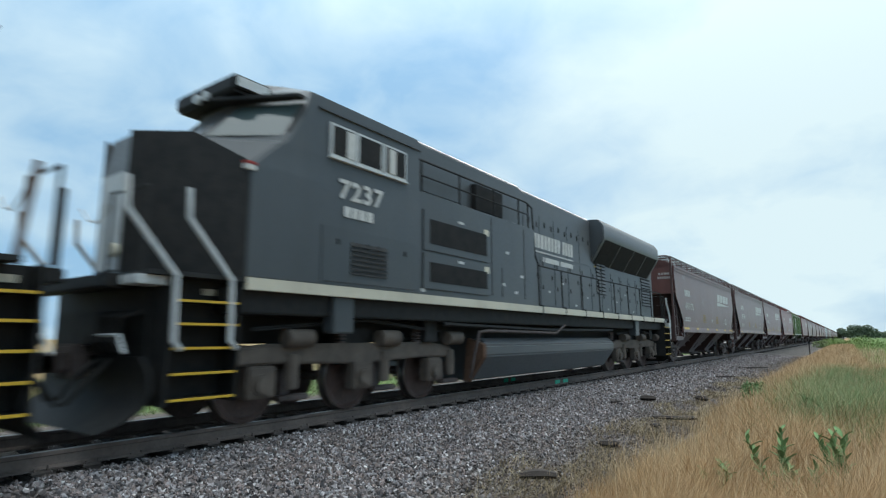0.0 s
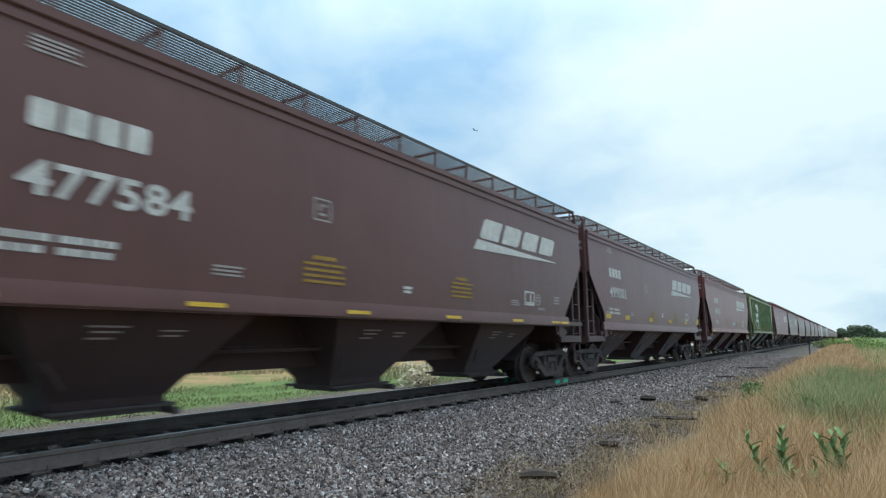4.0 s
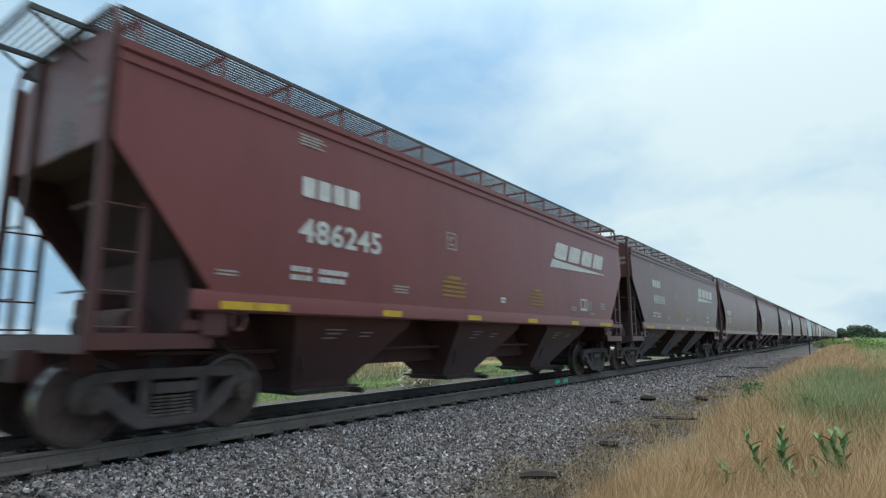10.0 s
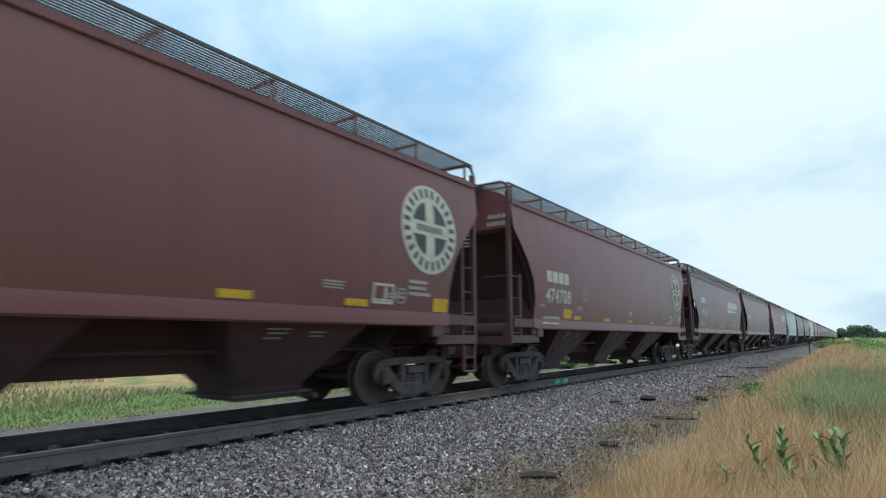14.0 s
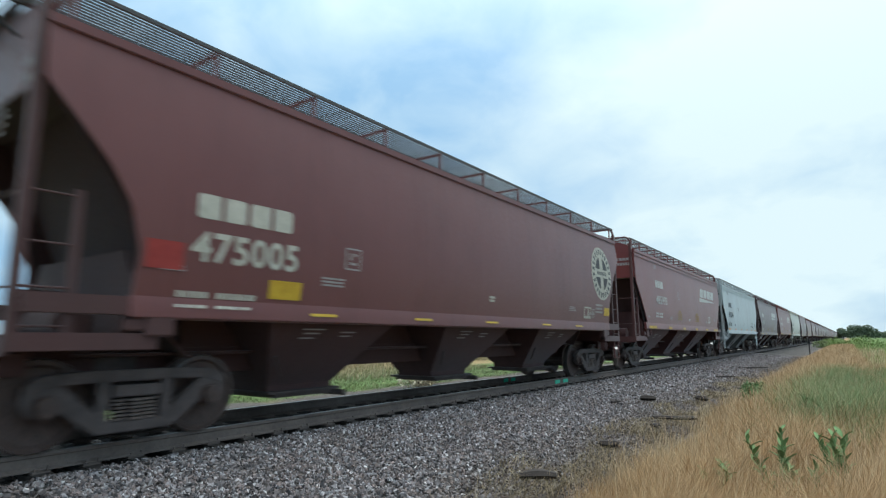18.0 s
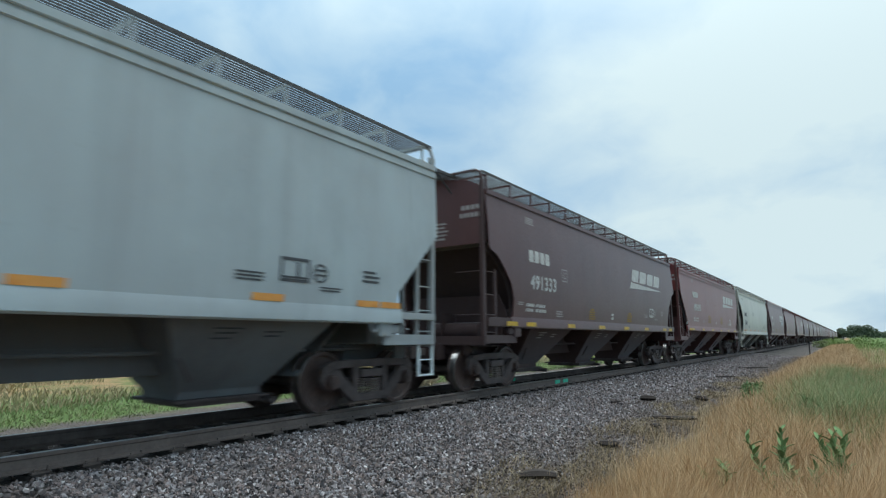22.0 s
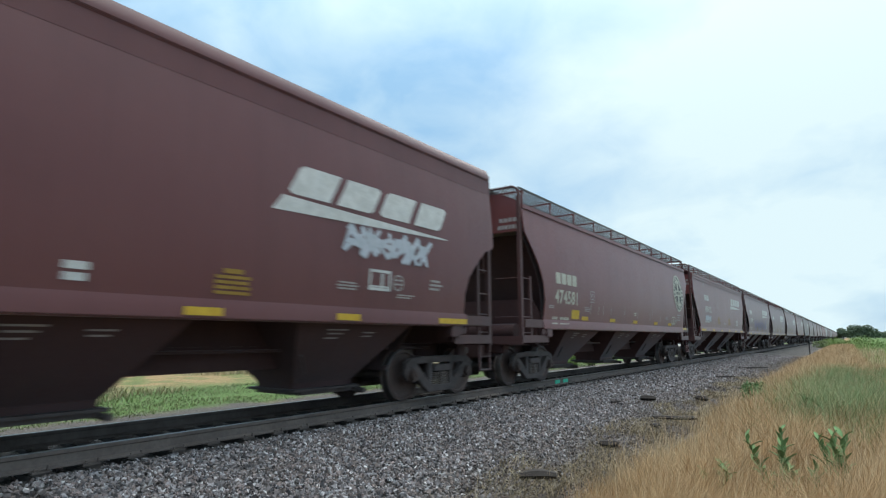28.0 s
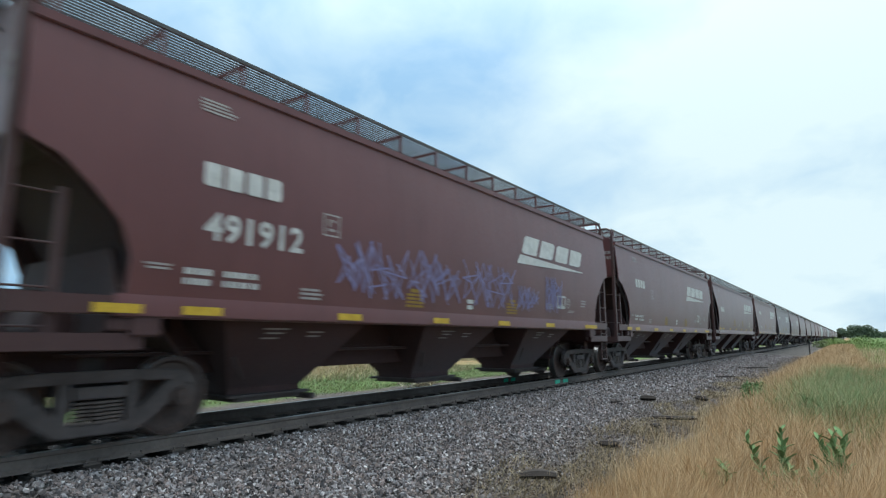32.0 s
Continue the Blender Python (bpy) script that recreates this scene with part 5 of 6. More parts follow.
def markings(car, kind, number, style, seed=0, ink=None):
    k = KINDS[kind]
    h = k["h"]
    ink = ink or WHITE
    small = DARK_INK if ink is DARK_INK else DIM_WHITE
    front = h
    h = {8.28: 8.12, 7.98: 7.66}.get(h, h)
    tape = ORANGE if ink is DARK_INK else YELLOW
    s = h - 8.2
    y_num = {8.28: -5.72, 8.02: -5.7, 7.83: -6.12, 7.98: -6.11, 8.5: -6.85}[front]
    z_num = {8.28: 2.58, 8.02: 2.58, 7.83: 2.54, 7.98: 2.40, 8.5: 2.13}[front]
    if style == "grey":
        Decal(kind).text("NOKL", y_num, z_num + 0.60, 0.34, 1.0).put("reporting_mark", ink, car)
    elif style != "plain":
        block_letters(kind, ink, car, y_num, z_num + 0.62 if style != "cross" else z_num + 0.48, 0.30, 4, 0.0, 0.80 if style != "cross" else 1.02, 0.2)
    if number:
        Decal(kind).text(number, y_num - (0.24 if number == "472838" else 0.03) + (0.08 if kind == "rounded" else 0.0), z_num - 0.03, 0.345 if style != "cross" else 0.36, (0.98 if kind == "rounded" else 1.13) if style != "cross" else 1.0).put("car_number", ink, car)
    for j, (a, b, z) in enumerate(((-0.15, 0.25, 0.40), (0.36, 0.90, 0.40), (-0.15, 0.25, 0.52), (0.36, 0.90, 0.52))):
        rng = random.Random(seed + j)
        d = Decal(kind)
        y = y_num + a
        while y < y_num + b - 0.05:
            w = rng.uniform(0.06, 0.12)
            d.rect(y, y + w, z_num - z - 0.075, z_num - z)
            y += w + rng.uniform(0.02, 0.045)
        d.put("load_data", ink, car)
    blocks = [(y_num + 2.0, y_num + 2.5, 1.92, 2.07, 3) if kind != "rounded" else (y_num + 1.55, y_num + 2.0, 1.70, 1.88, 3), (h - 2.0, h - 1.6, 2.02, 2.24, 3) if style != "cross" else (6.18, 6.84, 1.88, 2.20, 3), (h - 4.3, h - 3.8, 1.90, 2.04, 3), (-front + 1.25, -front + 1.6, 1.93, 2.02, 2), (h - 2.9, h - 2.4, 1.84, 1.92, 2)]
    if style != "cross":
        blocks.append((y_num - 0.08, y_num + 0.45, 3.95, 4.14, 4))
    for j, (a, b, z0, z1, n) in enumerate(blocks):
        Decal(kind).lines(a, b, z0, z1, n, seed + j).put("stencil_block", small, car)
    yb = -2.15 if style != "cross" else -4.40
    zb = 2.89 if style != "cross" else 2.22
    if kind == "rounded":
        yb, zb = -4.2, 2.68
    Decal(kind).outline(yb, yb + 0.34, zb, zb + 0.34, 0.025).rect(yb + 0.10, yb + 0.24, zb + 0.08, zb + 0.12).rect(yb + 0.10, yb + 0.14, zb + 0.15, zb + 0.26).rect(yb + 0.18, yb + 0.24, zb + 0.22, zb + 0.26).put("data_frame", small, car)
    yq = h - 3.6 if style != "cross" else h - 3.2
    zq = 1.95 if style != "cross" else 1.74
    Decal(kind).outline(yq, yq + 0.52, zq, zq + 0.34, 0.045).rect(yq + 0.28, yq + 0.34, zq + 0.08, zq + 0.28).rect(yq, yq + 0.52, zq + 0.05, zq + 0.08).put("inspection_panel", ink if ink is not DARK_INK else small, car)
    Decal(kind).disc(yq + 0.72, zq + 0.16, 0.14, 0.11, 18).rect(yq + 0.63, yq + 0.81, zq + 0.12, zq + 0.15).rect(yq + 0.63, yq + 0.81, zq + 0.19, zq + 0.22).put("round_stencil", small, car)
    pa, pb, pc, pd = {"rounded": (-0.29, 0.02, 1.72, 1.95), "short_straight": (0.05, 0.33, 1.99, 2.17)}.get(kind, (-0.10, 0.20, 1.93, 2.07))
    Decal(kind).lines(pa, pb, pc, pd, 2, 5, 0.3).put("small_plate", ink if ink is not DARK_INK else small, car)
    if style == "bar":
        for y0, ln, zw_ in ((-2.2, 0.5, 1.72), (1.37, 0.5, 1.72)) if kind == "rounded" else ((-1.5, 0.68, 1.82), (2.1, 0.68, 1.82)) if number == "499001" else ((-2.3, 0.82, 1.97), (1.36, 0.78, 1.97)):
            dd = Decal(kind)
            step = 0.085 if kind != "rounded" else 0.065
            for j in range(4):
                dd.rect(y0, y0 + ln * (1.0 if j != 1 else 0.93), zw_ + step * (3 - j), zw_ + 0.04 + step * (3 - j))
            dd.rect(y0 + 0.2 * ln, y0 + ln * 0.75, zw_ + step * 4, zw_ + step * 4 + 0.06)
            dd.put("warning_text", FADED if ink is not DARK_INK else small, car)
    # reflective tape on the sill
    if style == "cross":
        for y0, y1 in ((-7.35, -6.86) if number[:3] not in ("475", "474") else (-5.79, -5.2),):
            Decal(kind).rect(y0 + 0.05, y1, 1.90 if y0 < -7 else 1.70, 2.12 if y0 < -7 else 1.95).put("reflective_tape", tape, car)
        if number == "474581":
            Decal(kind, 0.012).rect(7.35, 8.05, 1.535, 1.615).put("reflective_tape", tape, car)
        else:
            zt = 1.66 if number == "472838" else 1.86
            Decal(kind).rect(6.95, 7.42, zt, zt + 0.25).put("reflective_tape", tape, car)
        ys, zz = (-5.0, -2.6, -0.18, 2.54, 4.7), (1.68, 1.79)
    else:
        ys = (-7.0 - s, -6.47 - s, -3.98, -1.41, 1.20, 3.82, 6.1 + s, 6.65 + s) if "straight" in kind else (-7.2, -6.24, -3.8, -1.4, 1.0, 3.4, 6.0)
        zz = (k["tape"] - 0.05, k["tape"] + 0.05)
    if number == "499001":
        ys, zz = (-6.6, -4.7, -1.8, 1.11, 4.02), (1.79, 1.94)
        Decal(kind, 0.012).rect(6.52, 7.04, 1.82, 2.08).put("reflective_tape", tape, car)
    if number == "475005":
        zz = (1.49, 1.59)
    if number == "497170":
        zz = (1.56, 1.66)
    if kind == "rounded":
        ys = ys + ((6.95,) if number == "491333" else (6.45,))
    for y in ys:
        Decal(kind, 0.012).rect(y, y + 0.5, *zz).put("reflective_tape", tape, car)
    if style == "bar":                      # the railway's slanted wordmark over a wedge
        y0, dz = h - 5.08 if kind.endswith("long_straight") else h - 5.35, 0.0 if "straight" in kind else -0.28 if number == "497040" else -0.10
        y0 += {"498508": 0.10, "499001": -0.38, "491333": -0.32}.get(number, -0.20)
        block_letters(kind, ink, car, y0 - 0.05, 3.29 + dz, 0.46, 4, 0.55, 1.72, 0.32)
        d = Decal(kind)
        d.poly([(y0 - 0.30, 3.02 + dz), (y0 + 3.75, 3.14 + dz), (y0 + 3.8, 3.16 + dz), (y0 - 0.12, 3.25 + dz)])
        d.put("logo_wedge", ink, car, "white wedge under the wordmark")
    if style == "cross":                    # round herald with a cross
        yc, zc, r = h - (1.72 if number != "474581" else 1.91), 3.18, 0.84
        d = Decal(kind, 0.010).disc(yc, zc, r, 0.52, 44)
        d.rect(yc - 0.13, yc + 0.13, zc - 0.52, zc + 0.52).rect(yc - 0.52, yc - 0.13, zc - 0.13, zc + 0.13).rect(yc + 0.13, yc + 0.52, zc - 0.13, zc + 0.13)
        Decal(kind, 0.007).disc(yc, zc, 0.14, 0.0, 36).disc(yc, zc, 0.27, 0.14, 36).disc(yc, zc, 0.40, 0.27, 36).disc(yc, zc, 0.53, 0.40, 36).put("herald_field", SLATE, car, "dark slate quarters of the herald")
        d.put("round_herald", OLD_WHITE if ink is WHITE else ink, car, "round cream herald with a cross")
        d = Decal(kind, 0.014)
        for j in range(24):
            a = math.pi * 2 * j / 24 + 0.1
            c = (yc + 0.69 * math.cos(a), zc + 0.69 * math.sin(a))
            u, v = (math.cos(a) * 0.085, math.sin(a) * 0.085), (-math.sin(a) * 0.042, math.cos(a) * 0.042)
            d.poly([(c[0] + u[0] + v[0], c[1] + u[1] + v[1]), (c[0] - u[0] + v[0], c[1] - u[1] + v[1]), (c[0] - u[0] - v[0], c[1] - u[1] - v[1]), (c[0] + u[0] - v[0], c[1] + u[1] - v[1])])
        for j in range(7):
            d.rect(yc - 0.40 + 0.115 * j, yc - 0.33 + 0.115 * j, zc - 0.06, zc + 0.06)
        tagged(d.put("herald_writing", DARK_INK, car), kind="stuff")
    # thin stencils on the slanting bay sides
    low = Mesh()
    for c in (-4.2, 0.0, 4.2):
        for j, (a, b, z) in enumerate(((-1.05, -0.35, 1.30), (-0.95, -0.45, 1.24), (-1.0, -0.55, 1.17), (0.25, 0.75, 1.26), (0.30, 0.68, 1.20))):
            x0, x1 = (1.31 - (1.40 - q) * 0.904 + 0.012 for q in (z, z + 0.022))
            i = len(low.v)
            low.v += [(x0, c + a * 0.62, z), (x0, c + b * 0.62, z), (x1, c + b * 0.62, z + 0.022), (x1, c + a * 0.62, z + 0.022)]
            low.f.append((i, i + 1, i + 2, i + 3))
    link("bay_stencil", low.data("bay_stencil", 0, 0), small, car, None, "", "stuff")
    # writing on the front end wall
    zc = k["cut"][-2][0]
    e = Mesh()
    for j in range(4):
        e.box(0.88 + 0.13 * j, 0.98 + 0.13 * j, -front + 0.012, -front + 0.017, 4.05, 4.15)
    for j in range(6):
        e.box(0.84 + 0.10 * j, 0.915 + 0.10 * j, -front + 0.012, -front + 0.017, 3.87, 3.97)
    for j in range(5):
        e.box(0.02, 0.42 + 0.04 * (j % 3), -front + 0.012, -front + 0.017, 3.42 + 0.09 * j, 3.46 + 0.09 * j)
    link("end_stencil", e.data("end_stencil", 0, 0), small, car, None, "", "stuff")


def paint_all(ob, color):
    for c in (ob, *ob.children_recursive):
        c.color = (*color, 1)


# kind, middle along the train at the start, colour, number, lettering style, label
RED, RUST, PLUM, DARK, MAROON = (0.190, 0.042, 0.038), (0.152, 0.048, 0.043), (0.128, 0.041, 0.040), (0.088, 0.036, 0.035), (0.156, 0.040, 0.038)
BROWN = (0.118, 0.050, 0.043)
TRAIN = [
    ("short_straight", 34.62, BROWN, "497170", "bar", "dull maroon covered hopper car behind the locomotive"),
    ("straight", 51.92, BROWN, "477584", "bar", "faded maroon covered hopper car with yellow tape"),
    ("short_straight", 68.49, PLUM, "499001", "bar", "dusty maroon covered hopper car with large wordmark"),
    ("straight", 86.10, RED, "486501", "bar", "brick red covered hopper car with a sprayed scribble"),
    ("ribbed", 104.10, (0.158, 0.190, 0.062), "", "plain", "green ribbed covered hopper car with rust stains"),
    ("long_straight", 122.28, RED, "486245", "bar", "brick red covered hopper car with white numbers"),
    ("long_straight", 140.17, (0.135, 0.053, 0.045), "488308", "bar", "rusty brown covered hopper car with faded wordmark"),
    ("curved", 158.28, RUST, "472838", "cross", "rusty brown round-sided hopper car with round herald"),
    ("curved", 176.90, MAROON, "474708", "cross", "rusty brown round-sided hopper car with worn herald"),
    ("rounded", 195.13, PLUM, "497040", "bar", "clean maroon round-sided covered hopper car"),
    ("curved", 213.28, RUST, "475005", "cross", "brown round-sided hopper car with a red patch"),
    ("long_straight", 232.02, RED, "485993", "bar", "brick red covered hopper car coupled to a grey one"),
    ("short_straight", 249.70, (0.41, 0.48, 0.49), "852244", "grey", "pale blue-grey covered hopper car with orange tape"),
    ("rounded", 267.43, DARK, "491333", "bar", "dark brown round-sided covered hopper car"),
    ("long_straight", 285.13, RED, "488485", "bar", "brick red covered hopper car with worn wordmark"),
    ("curved", 303.50, (0.50, 0.51, 0.43), "70841", "pale", "stained cream-grey round-sided covered hopper car"),
    ("rounded", 321.90, PLUM, "498508", "bar", "maroon covered hopper car with pale spray paint"),
    ("curved", 339.95, MAROON, "474581", "cross", "maroon round-sided hopper car with white streaks"),
    ("long_straight", 358.23, MAROON, "489105", "bar", "maroon covered hopper car with white scribble"),
    ("rounded", 376.13, PLUM, "491912", "bar", "maroon covered hopper car with violet spray paint"),
    ("rounded", 393.23, PLUM, "", "bar", "dusty brown round-sided covered hopper car"),
]
far_rng = random.Random(77)
u = 393.10
for j in range(27):
    u += 17.95
    kind = far_rng.choice(["curved", "long_straight", "curved", "rounded", "long_straight"])
    col = far_rng.choice([RED, RUST, PLUM, MAROON, PLUM, RUST, DARK])
    if j in (9, 13, 19, 24):
        col = (0.40, 0.42, 0.40)
    TRAIN.append((kind, u, col, "", "far", "distant weathered covered hopper car of the train"))

TEMPLATES, CARS = {}, []
for kind, u, col, number, style, label in TRAIN:
    if kind in TEMPLATES:
        car = copy_thing(TEMPLATES[kind], pose(XC, u, 0))
    else:
        car = build_hopper(kind)
        TEMPLATES[kind] = car
        car.matrix_basis = pose(XC, u, 0)
    CARS.append((car, u))
SMALL = {"rung", "grab_bar", "board_bracket", "vibrator_bracket", "discharge_gate", "spring_nest", "bearing", "tow_loop", "air_reservoir", "brake_valve", "hand_brake", "ladder_stile", "sill_step", "rear_step", "jacking_pad", "brake_pipe", "end_walkway", "gusset", "shear_plate", "end_soffit", "crossover_platform"}
for car, u in CARS[21:]:            # the far cars keep only what shows
    for o in list(car.children_recursive):
        if o.name.split(".")[0] in SMALL:
            bpy.data.objects.remove(o)
for car, u in CARS[26:]:
    for o in list(car.children_recursive):
        if o.name.split(".")[0] in ("end_post", "coupler", "draft_gear", "lower_slope_sheet", "end_bar", "centre_sill"):
            bpy.data.objects.remove(o)
for (car, u), (kind, _, col, number, style, label) in zip(CARS, TRAIN):
    if style not in ("grey", "pale"):       # only the grey and cream cars have hanging steps
        for o in [c for c in car.children if c.name.startswith("sill_step")]:
            bpy.data.objects.remove(o)
    add_wheels(car)
    paint_all(car, col)
    tagged(car, label)
    if style in ("bar", "cross"):
        markings(car, kind, number, style, int(u), OLD_WHITE if style == "cross" else WHITE)
    elif style in ("grey", "pale"):
        markings(car, kind, number, style, int(u), DARK_INK)
    elif style == "far" and u < 480:
        markings(car, kind, "", "bar", int(u), WHITE)
    car.color = (*col, 1)
    for o in car.children:
        if style in ("grey", "pale") and o.name.startswith(("end_platform", "corner_post", "ladder_stile", "end_post", "rung", "grab_bar", "jacking_pad", "gusset", "end_bar", "rear_step")):
            o.color = (0.80, 0.90, 0.90, 1) if style == "grey" else (0.82, 0.82, 0.70, 1)      # paler ironwork on these cars, offsetting the dark brown share
        if o.name.startswith("rib") or (car is CARS[4][0] and o.name.startswith("end_wall")):
            o.color = (0.115, 0.215, 0.075, 1)
        # bays and underframe of the green car in a darker green
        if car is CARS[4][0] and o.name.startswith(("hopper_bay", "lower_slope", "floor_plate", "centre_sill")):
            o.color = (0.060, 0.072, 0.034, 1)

# marks of single cars
def spray(i, y0, y1, z0, z1, n, mat, seed, t, label):
    car, kind = CARS[i][0], TRAIN[i][0]
    scribble(Decal(kind, 0.016), y0, y1, z0, z1, n, seed, t).put("spray_paint", mat, car, label)


spray(3, 0.05, 1.25, 1.90, 2.30, 3, GRAFFITI, 4, 0.05, "pale sprayed scribble")
spray(16, 3.5, 5.6, 2.45, 2.95, 6, GRAFFITI, 8, 0.07, "white sprayed scribble")
spray(18, -5.85, -4.3, 2.05, 2.40, 5, GRAFFITI, 9, 0.06, "white sprayed scribble")
for y0, y1, s_ in ((-3.9, -2.3, 21), (-2.1, -0.6, 22), (-0.4, 1.6, 23), (1.9, 2.9, 24), (3.4, 4.3, 25)):
    spray(19, y0, y1, 1.80, 2.75 if s_ != 24 else 2.4, 4, GRAFFITI_V, s_, 0.028, "violet sprayed scribble")
spray(4, 0.7, 4.6, 1.75, 2.35, 7, GRAFFITI_D, 31, 0.07, "dark sprayed scribble")
streak_rng = random.Random(33)
for y in (-4.35, -3.7, -3.25, -2.55, -1.2, 0.3, 1.9, 2.2, 3.4, 4.3):
    z = streak_rng.uniform(1.74, 1.9)
    Decal(TRAIN[17][0], 0.012).poly([(y, z), (y + 0.02, z), (y + 0.05, z + streak_rng.uniform(0.2, 0.6)), (y - 0.02, z + 0.18)]).put("paint_run", DIM_WHITE, CARS[17][0], "thin white paint run")
plain_roof = CARS[16][0]             # this car's roof edge is closed, with no open grating at the side
for o in [c for c in plain_roof.children_recursive if c.name.startswith(("board_bracket", "top_chord"))]:
    bpy.data.objects.remove(o)
edge = Mesh().prism([(1.49, 4.33), (1.535, 4.33), (1.535, 4.66), (1.565, 4.67), (1.565, 4.75), (1.48, 4.91), (1.42, 4.91), (1.45, 4.66)], "y", -7.96, 7.96).data("roof_edge", 0.01)
for a in (0, 180):
    link("roof_edge", edge, CAR_PAINT, plain_roof, pose(0, 0, 0, 0, 0, a)).color = (*PLUM, 1)
green = CARS[4][0]
d = Decal(1.635, 0.006)
d.poly([(-5.55, 3.95), (-4.1, 3.95), (-3.9, 3.78), (-3.9, 3.50), (-4.1, 3.35), (-4.6, 3.35), (-4.6, 3.55), (-4.85, 3.55), (-5.0, 3.45), (-5.2, 3.75), (-5.6, 3.75)])
d.poly([(-5.85, 2.85), (-4.2, 2.85), (-3.95, 3.0), (-3.95, 3.2), (-4.15, 3.30), (-4.4, 3.30), (-4.6, 3.15), (-5.2, 3.15), (-5.3, 3.25), (-5.7, 3.25)])
for z in (2.72, 2.38, 1.92):
    d.rect(-5.9, -3.85, z, z + 0.035)
for j in range(3):
    d.rect(-5.88 + 0.70 * j, -5.35 + 0.70 * j, 2.47, 2.66)
d.lines(-5.85, -5.3, 2.0, 2.32, 3, 1).lines(-4.5, -4.0, 2.0, 2.32, 3, 2)
d.put("railway_logo", WHITE, green, "white block herald and lettering bars")
for y in (-7.37, -5.70, -3.2, -0.51, 2.0, 4.55):
    Decal(1.64, 0.008).rect(y, y + 0.13, 1.72, 2.45 if y < -7 else 2.15).put("reflective_tape", YELLOW, green)
Decal(1.56, 0.006).outline(4.80, 5.20, 1.82, 2.26, 0.045).put("inspection_panel", WHITE, green)
Decal("curved", 0.012).rect(-7.40, -6.97, 1.96, 2.28).put("repaint_patch", RED_MARK, CARS[10][0], "dull red repainted patch")


# ---- locomotive ----
LOCO_MID = 14.1


def Y(v):
    return v - LOCO_MID


def build_loco():
    lo = thing("locomotive", "dark slate diesel locomotive with cream sill stripe", "locomotive", "locomotives")
    P = lambda name, mesh, mat, bevel=0.0, label="", parent=None: part(name, mesh, mat, parent or lo, label, bevel)
    P("underframe", Mesh().box(-1.42, 1.42, Y(4.1), Y(25.0), 1.50, 1.83).box(-0.6, 0.6, Y(3.0), Y(25.2), 1.1, 1.5), BLACK, 0.02)
    P("walkway", Mesh().box(-1.56, 1.56, Y(3.1), Y(25.3), 1.90, 1.955), BLACK)
    for s in (1, -1):
        P("sill_stripe", Mesh().box(min(s * 1.52, s * 1.575), max(s * 1.52, s * 1.575), Y(4.32), Y(24.72), 1.80, 1.965), CREAM, 0.006)
    # cab with its wedge nose
    lv = [(1.955, 0.35, 3.30, 1.575, 4.28), (3.46, 0.35, 3.30, 1.575, 4.28), (3.52, 0.35, 3.31, 1.565, 4.34), (3.90, 0.33, 3.36, 1.563, 4.74), (3.96, 0.36, 4.05, 1.56, 4.85), (4.50, 0.48, 4.62, 1.54, 5.18), (4.88, 0.5, 4.80, 1.53, 5.32), (5.20, 0.42, 4.95, 0.75, 5.4)]
    ring = lambda z, a, ya, b, yb: [(-a, Y(ya), z), (a, Y(ya), z), (b, Y(yb), z), (b, Y(7.95), z), (-b, Y(7.95), z), (-b, Y(yb), z)]
    cab = P("cab", Mesh().rings([ring(*q) for q in lv]), LOCO_PAINT, 0.02)

    def on_face(l0, l1, t0, t1, lift=0.012):
        """A pane between two levels on the near angled windscreen face."""
        pts = []
        for (z, a, ya, b, yb), tt in ((l0, (t0, t1)), (l1, (t1, t0))):
            for t in tt:
                pts.append(Vector((a + (b - a) * t + lift, Y(ya + (yb - ya) * t) - lift, z)))
        return pts

    zlo, zhi = (4.06, 0.44, 4.15, 1.557, 4.93), (4.66, 0.49, 4.70, 1.538, 5.235)
    for name, mat, t0, t1, lift in (("windscreen_frame", BLACK, 0.04, 0.97, 0.006), ("windscreen", GLASS, 0.09, 0.92, 0.014)):
        for s in (1, -1):
            q = on_face(zlo, zhi, t0, t1, lift)
            mm = Mesh()
            mm.v, mm.f = [(s * p.x, p.y, p.z) for p in q], [(0, 1, 2, 3)]
            P(name, mm, mat, 0, "", cab)
    for s in (1, -1):               # matt black plates laid on to darken the angled nose, tops falling to the sides
        face = [(s * 0.35, Y(3.30), 1.97), (s * 1.575, Y(4.275), 1.97), (s * 1.575, Y(4.275), 3.50), (s * 0.98, Y(3.80), 3.90), (s * 0.35, Y(3.30), 3.90)]
        off = [(x + s * 0.010, y - 0.012, z) for x, y, z in face]
        P("nose_plate", Mesh().rings([face, off]), BLACK, 0, "matt black angled nose plate", cab)
    P("number_board", Mesh().box(-0.80, 0.80, Y(4.45), Y(5.15), 4.80, 5.08), BLACK, 0.05, "", cab)
    P("number_panel", Mesh().prism([(0.815, Y(4.50)), (0.83, Y(4.50)), (0.83, Y(5.05)), (0.815, Y(5.05))], "z", 4.87, 5.02), SILVER, 0, "", cab)
    P("sunshade", Mesh().prism([(0.3, Y(4.35)), (1.54, Y(5.02)), (1.54, Y(5.20)), (0.3, Y(4.60))], "z", 4.70, 4.76), BLACK, 0.01, "", cab)
    P("headlight", Mesh().cyl("y", (-0.12, 4.86), 0.075, Y(4.40), Y(4.47), 14).cyl("y", (0.12, 4.86), 0.075, Y(4.40), Y(4.47), 14), SILVER, 0, "", cab)
    # pale panel: the sky-lit look of the front facet is put into its colour
    P("nose_door", Mesh().box(-0.30, 0.30, Y(3.27), Y(3.31), 2.05, 3.35), SILVER, 0.01, "", cab)
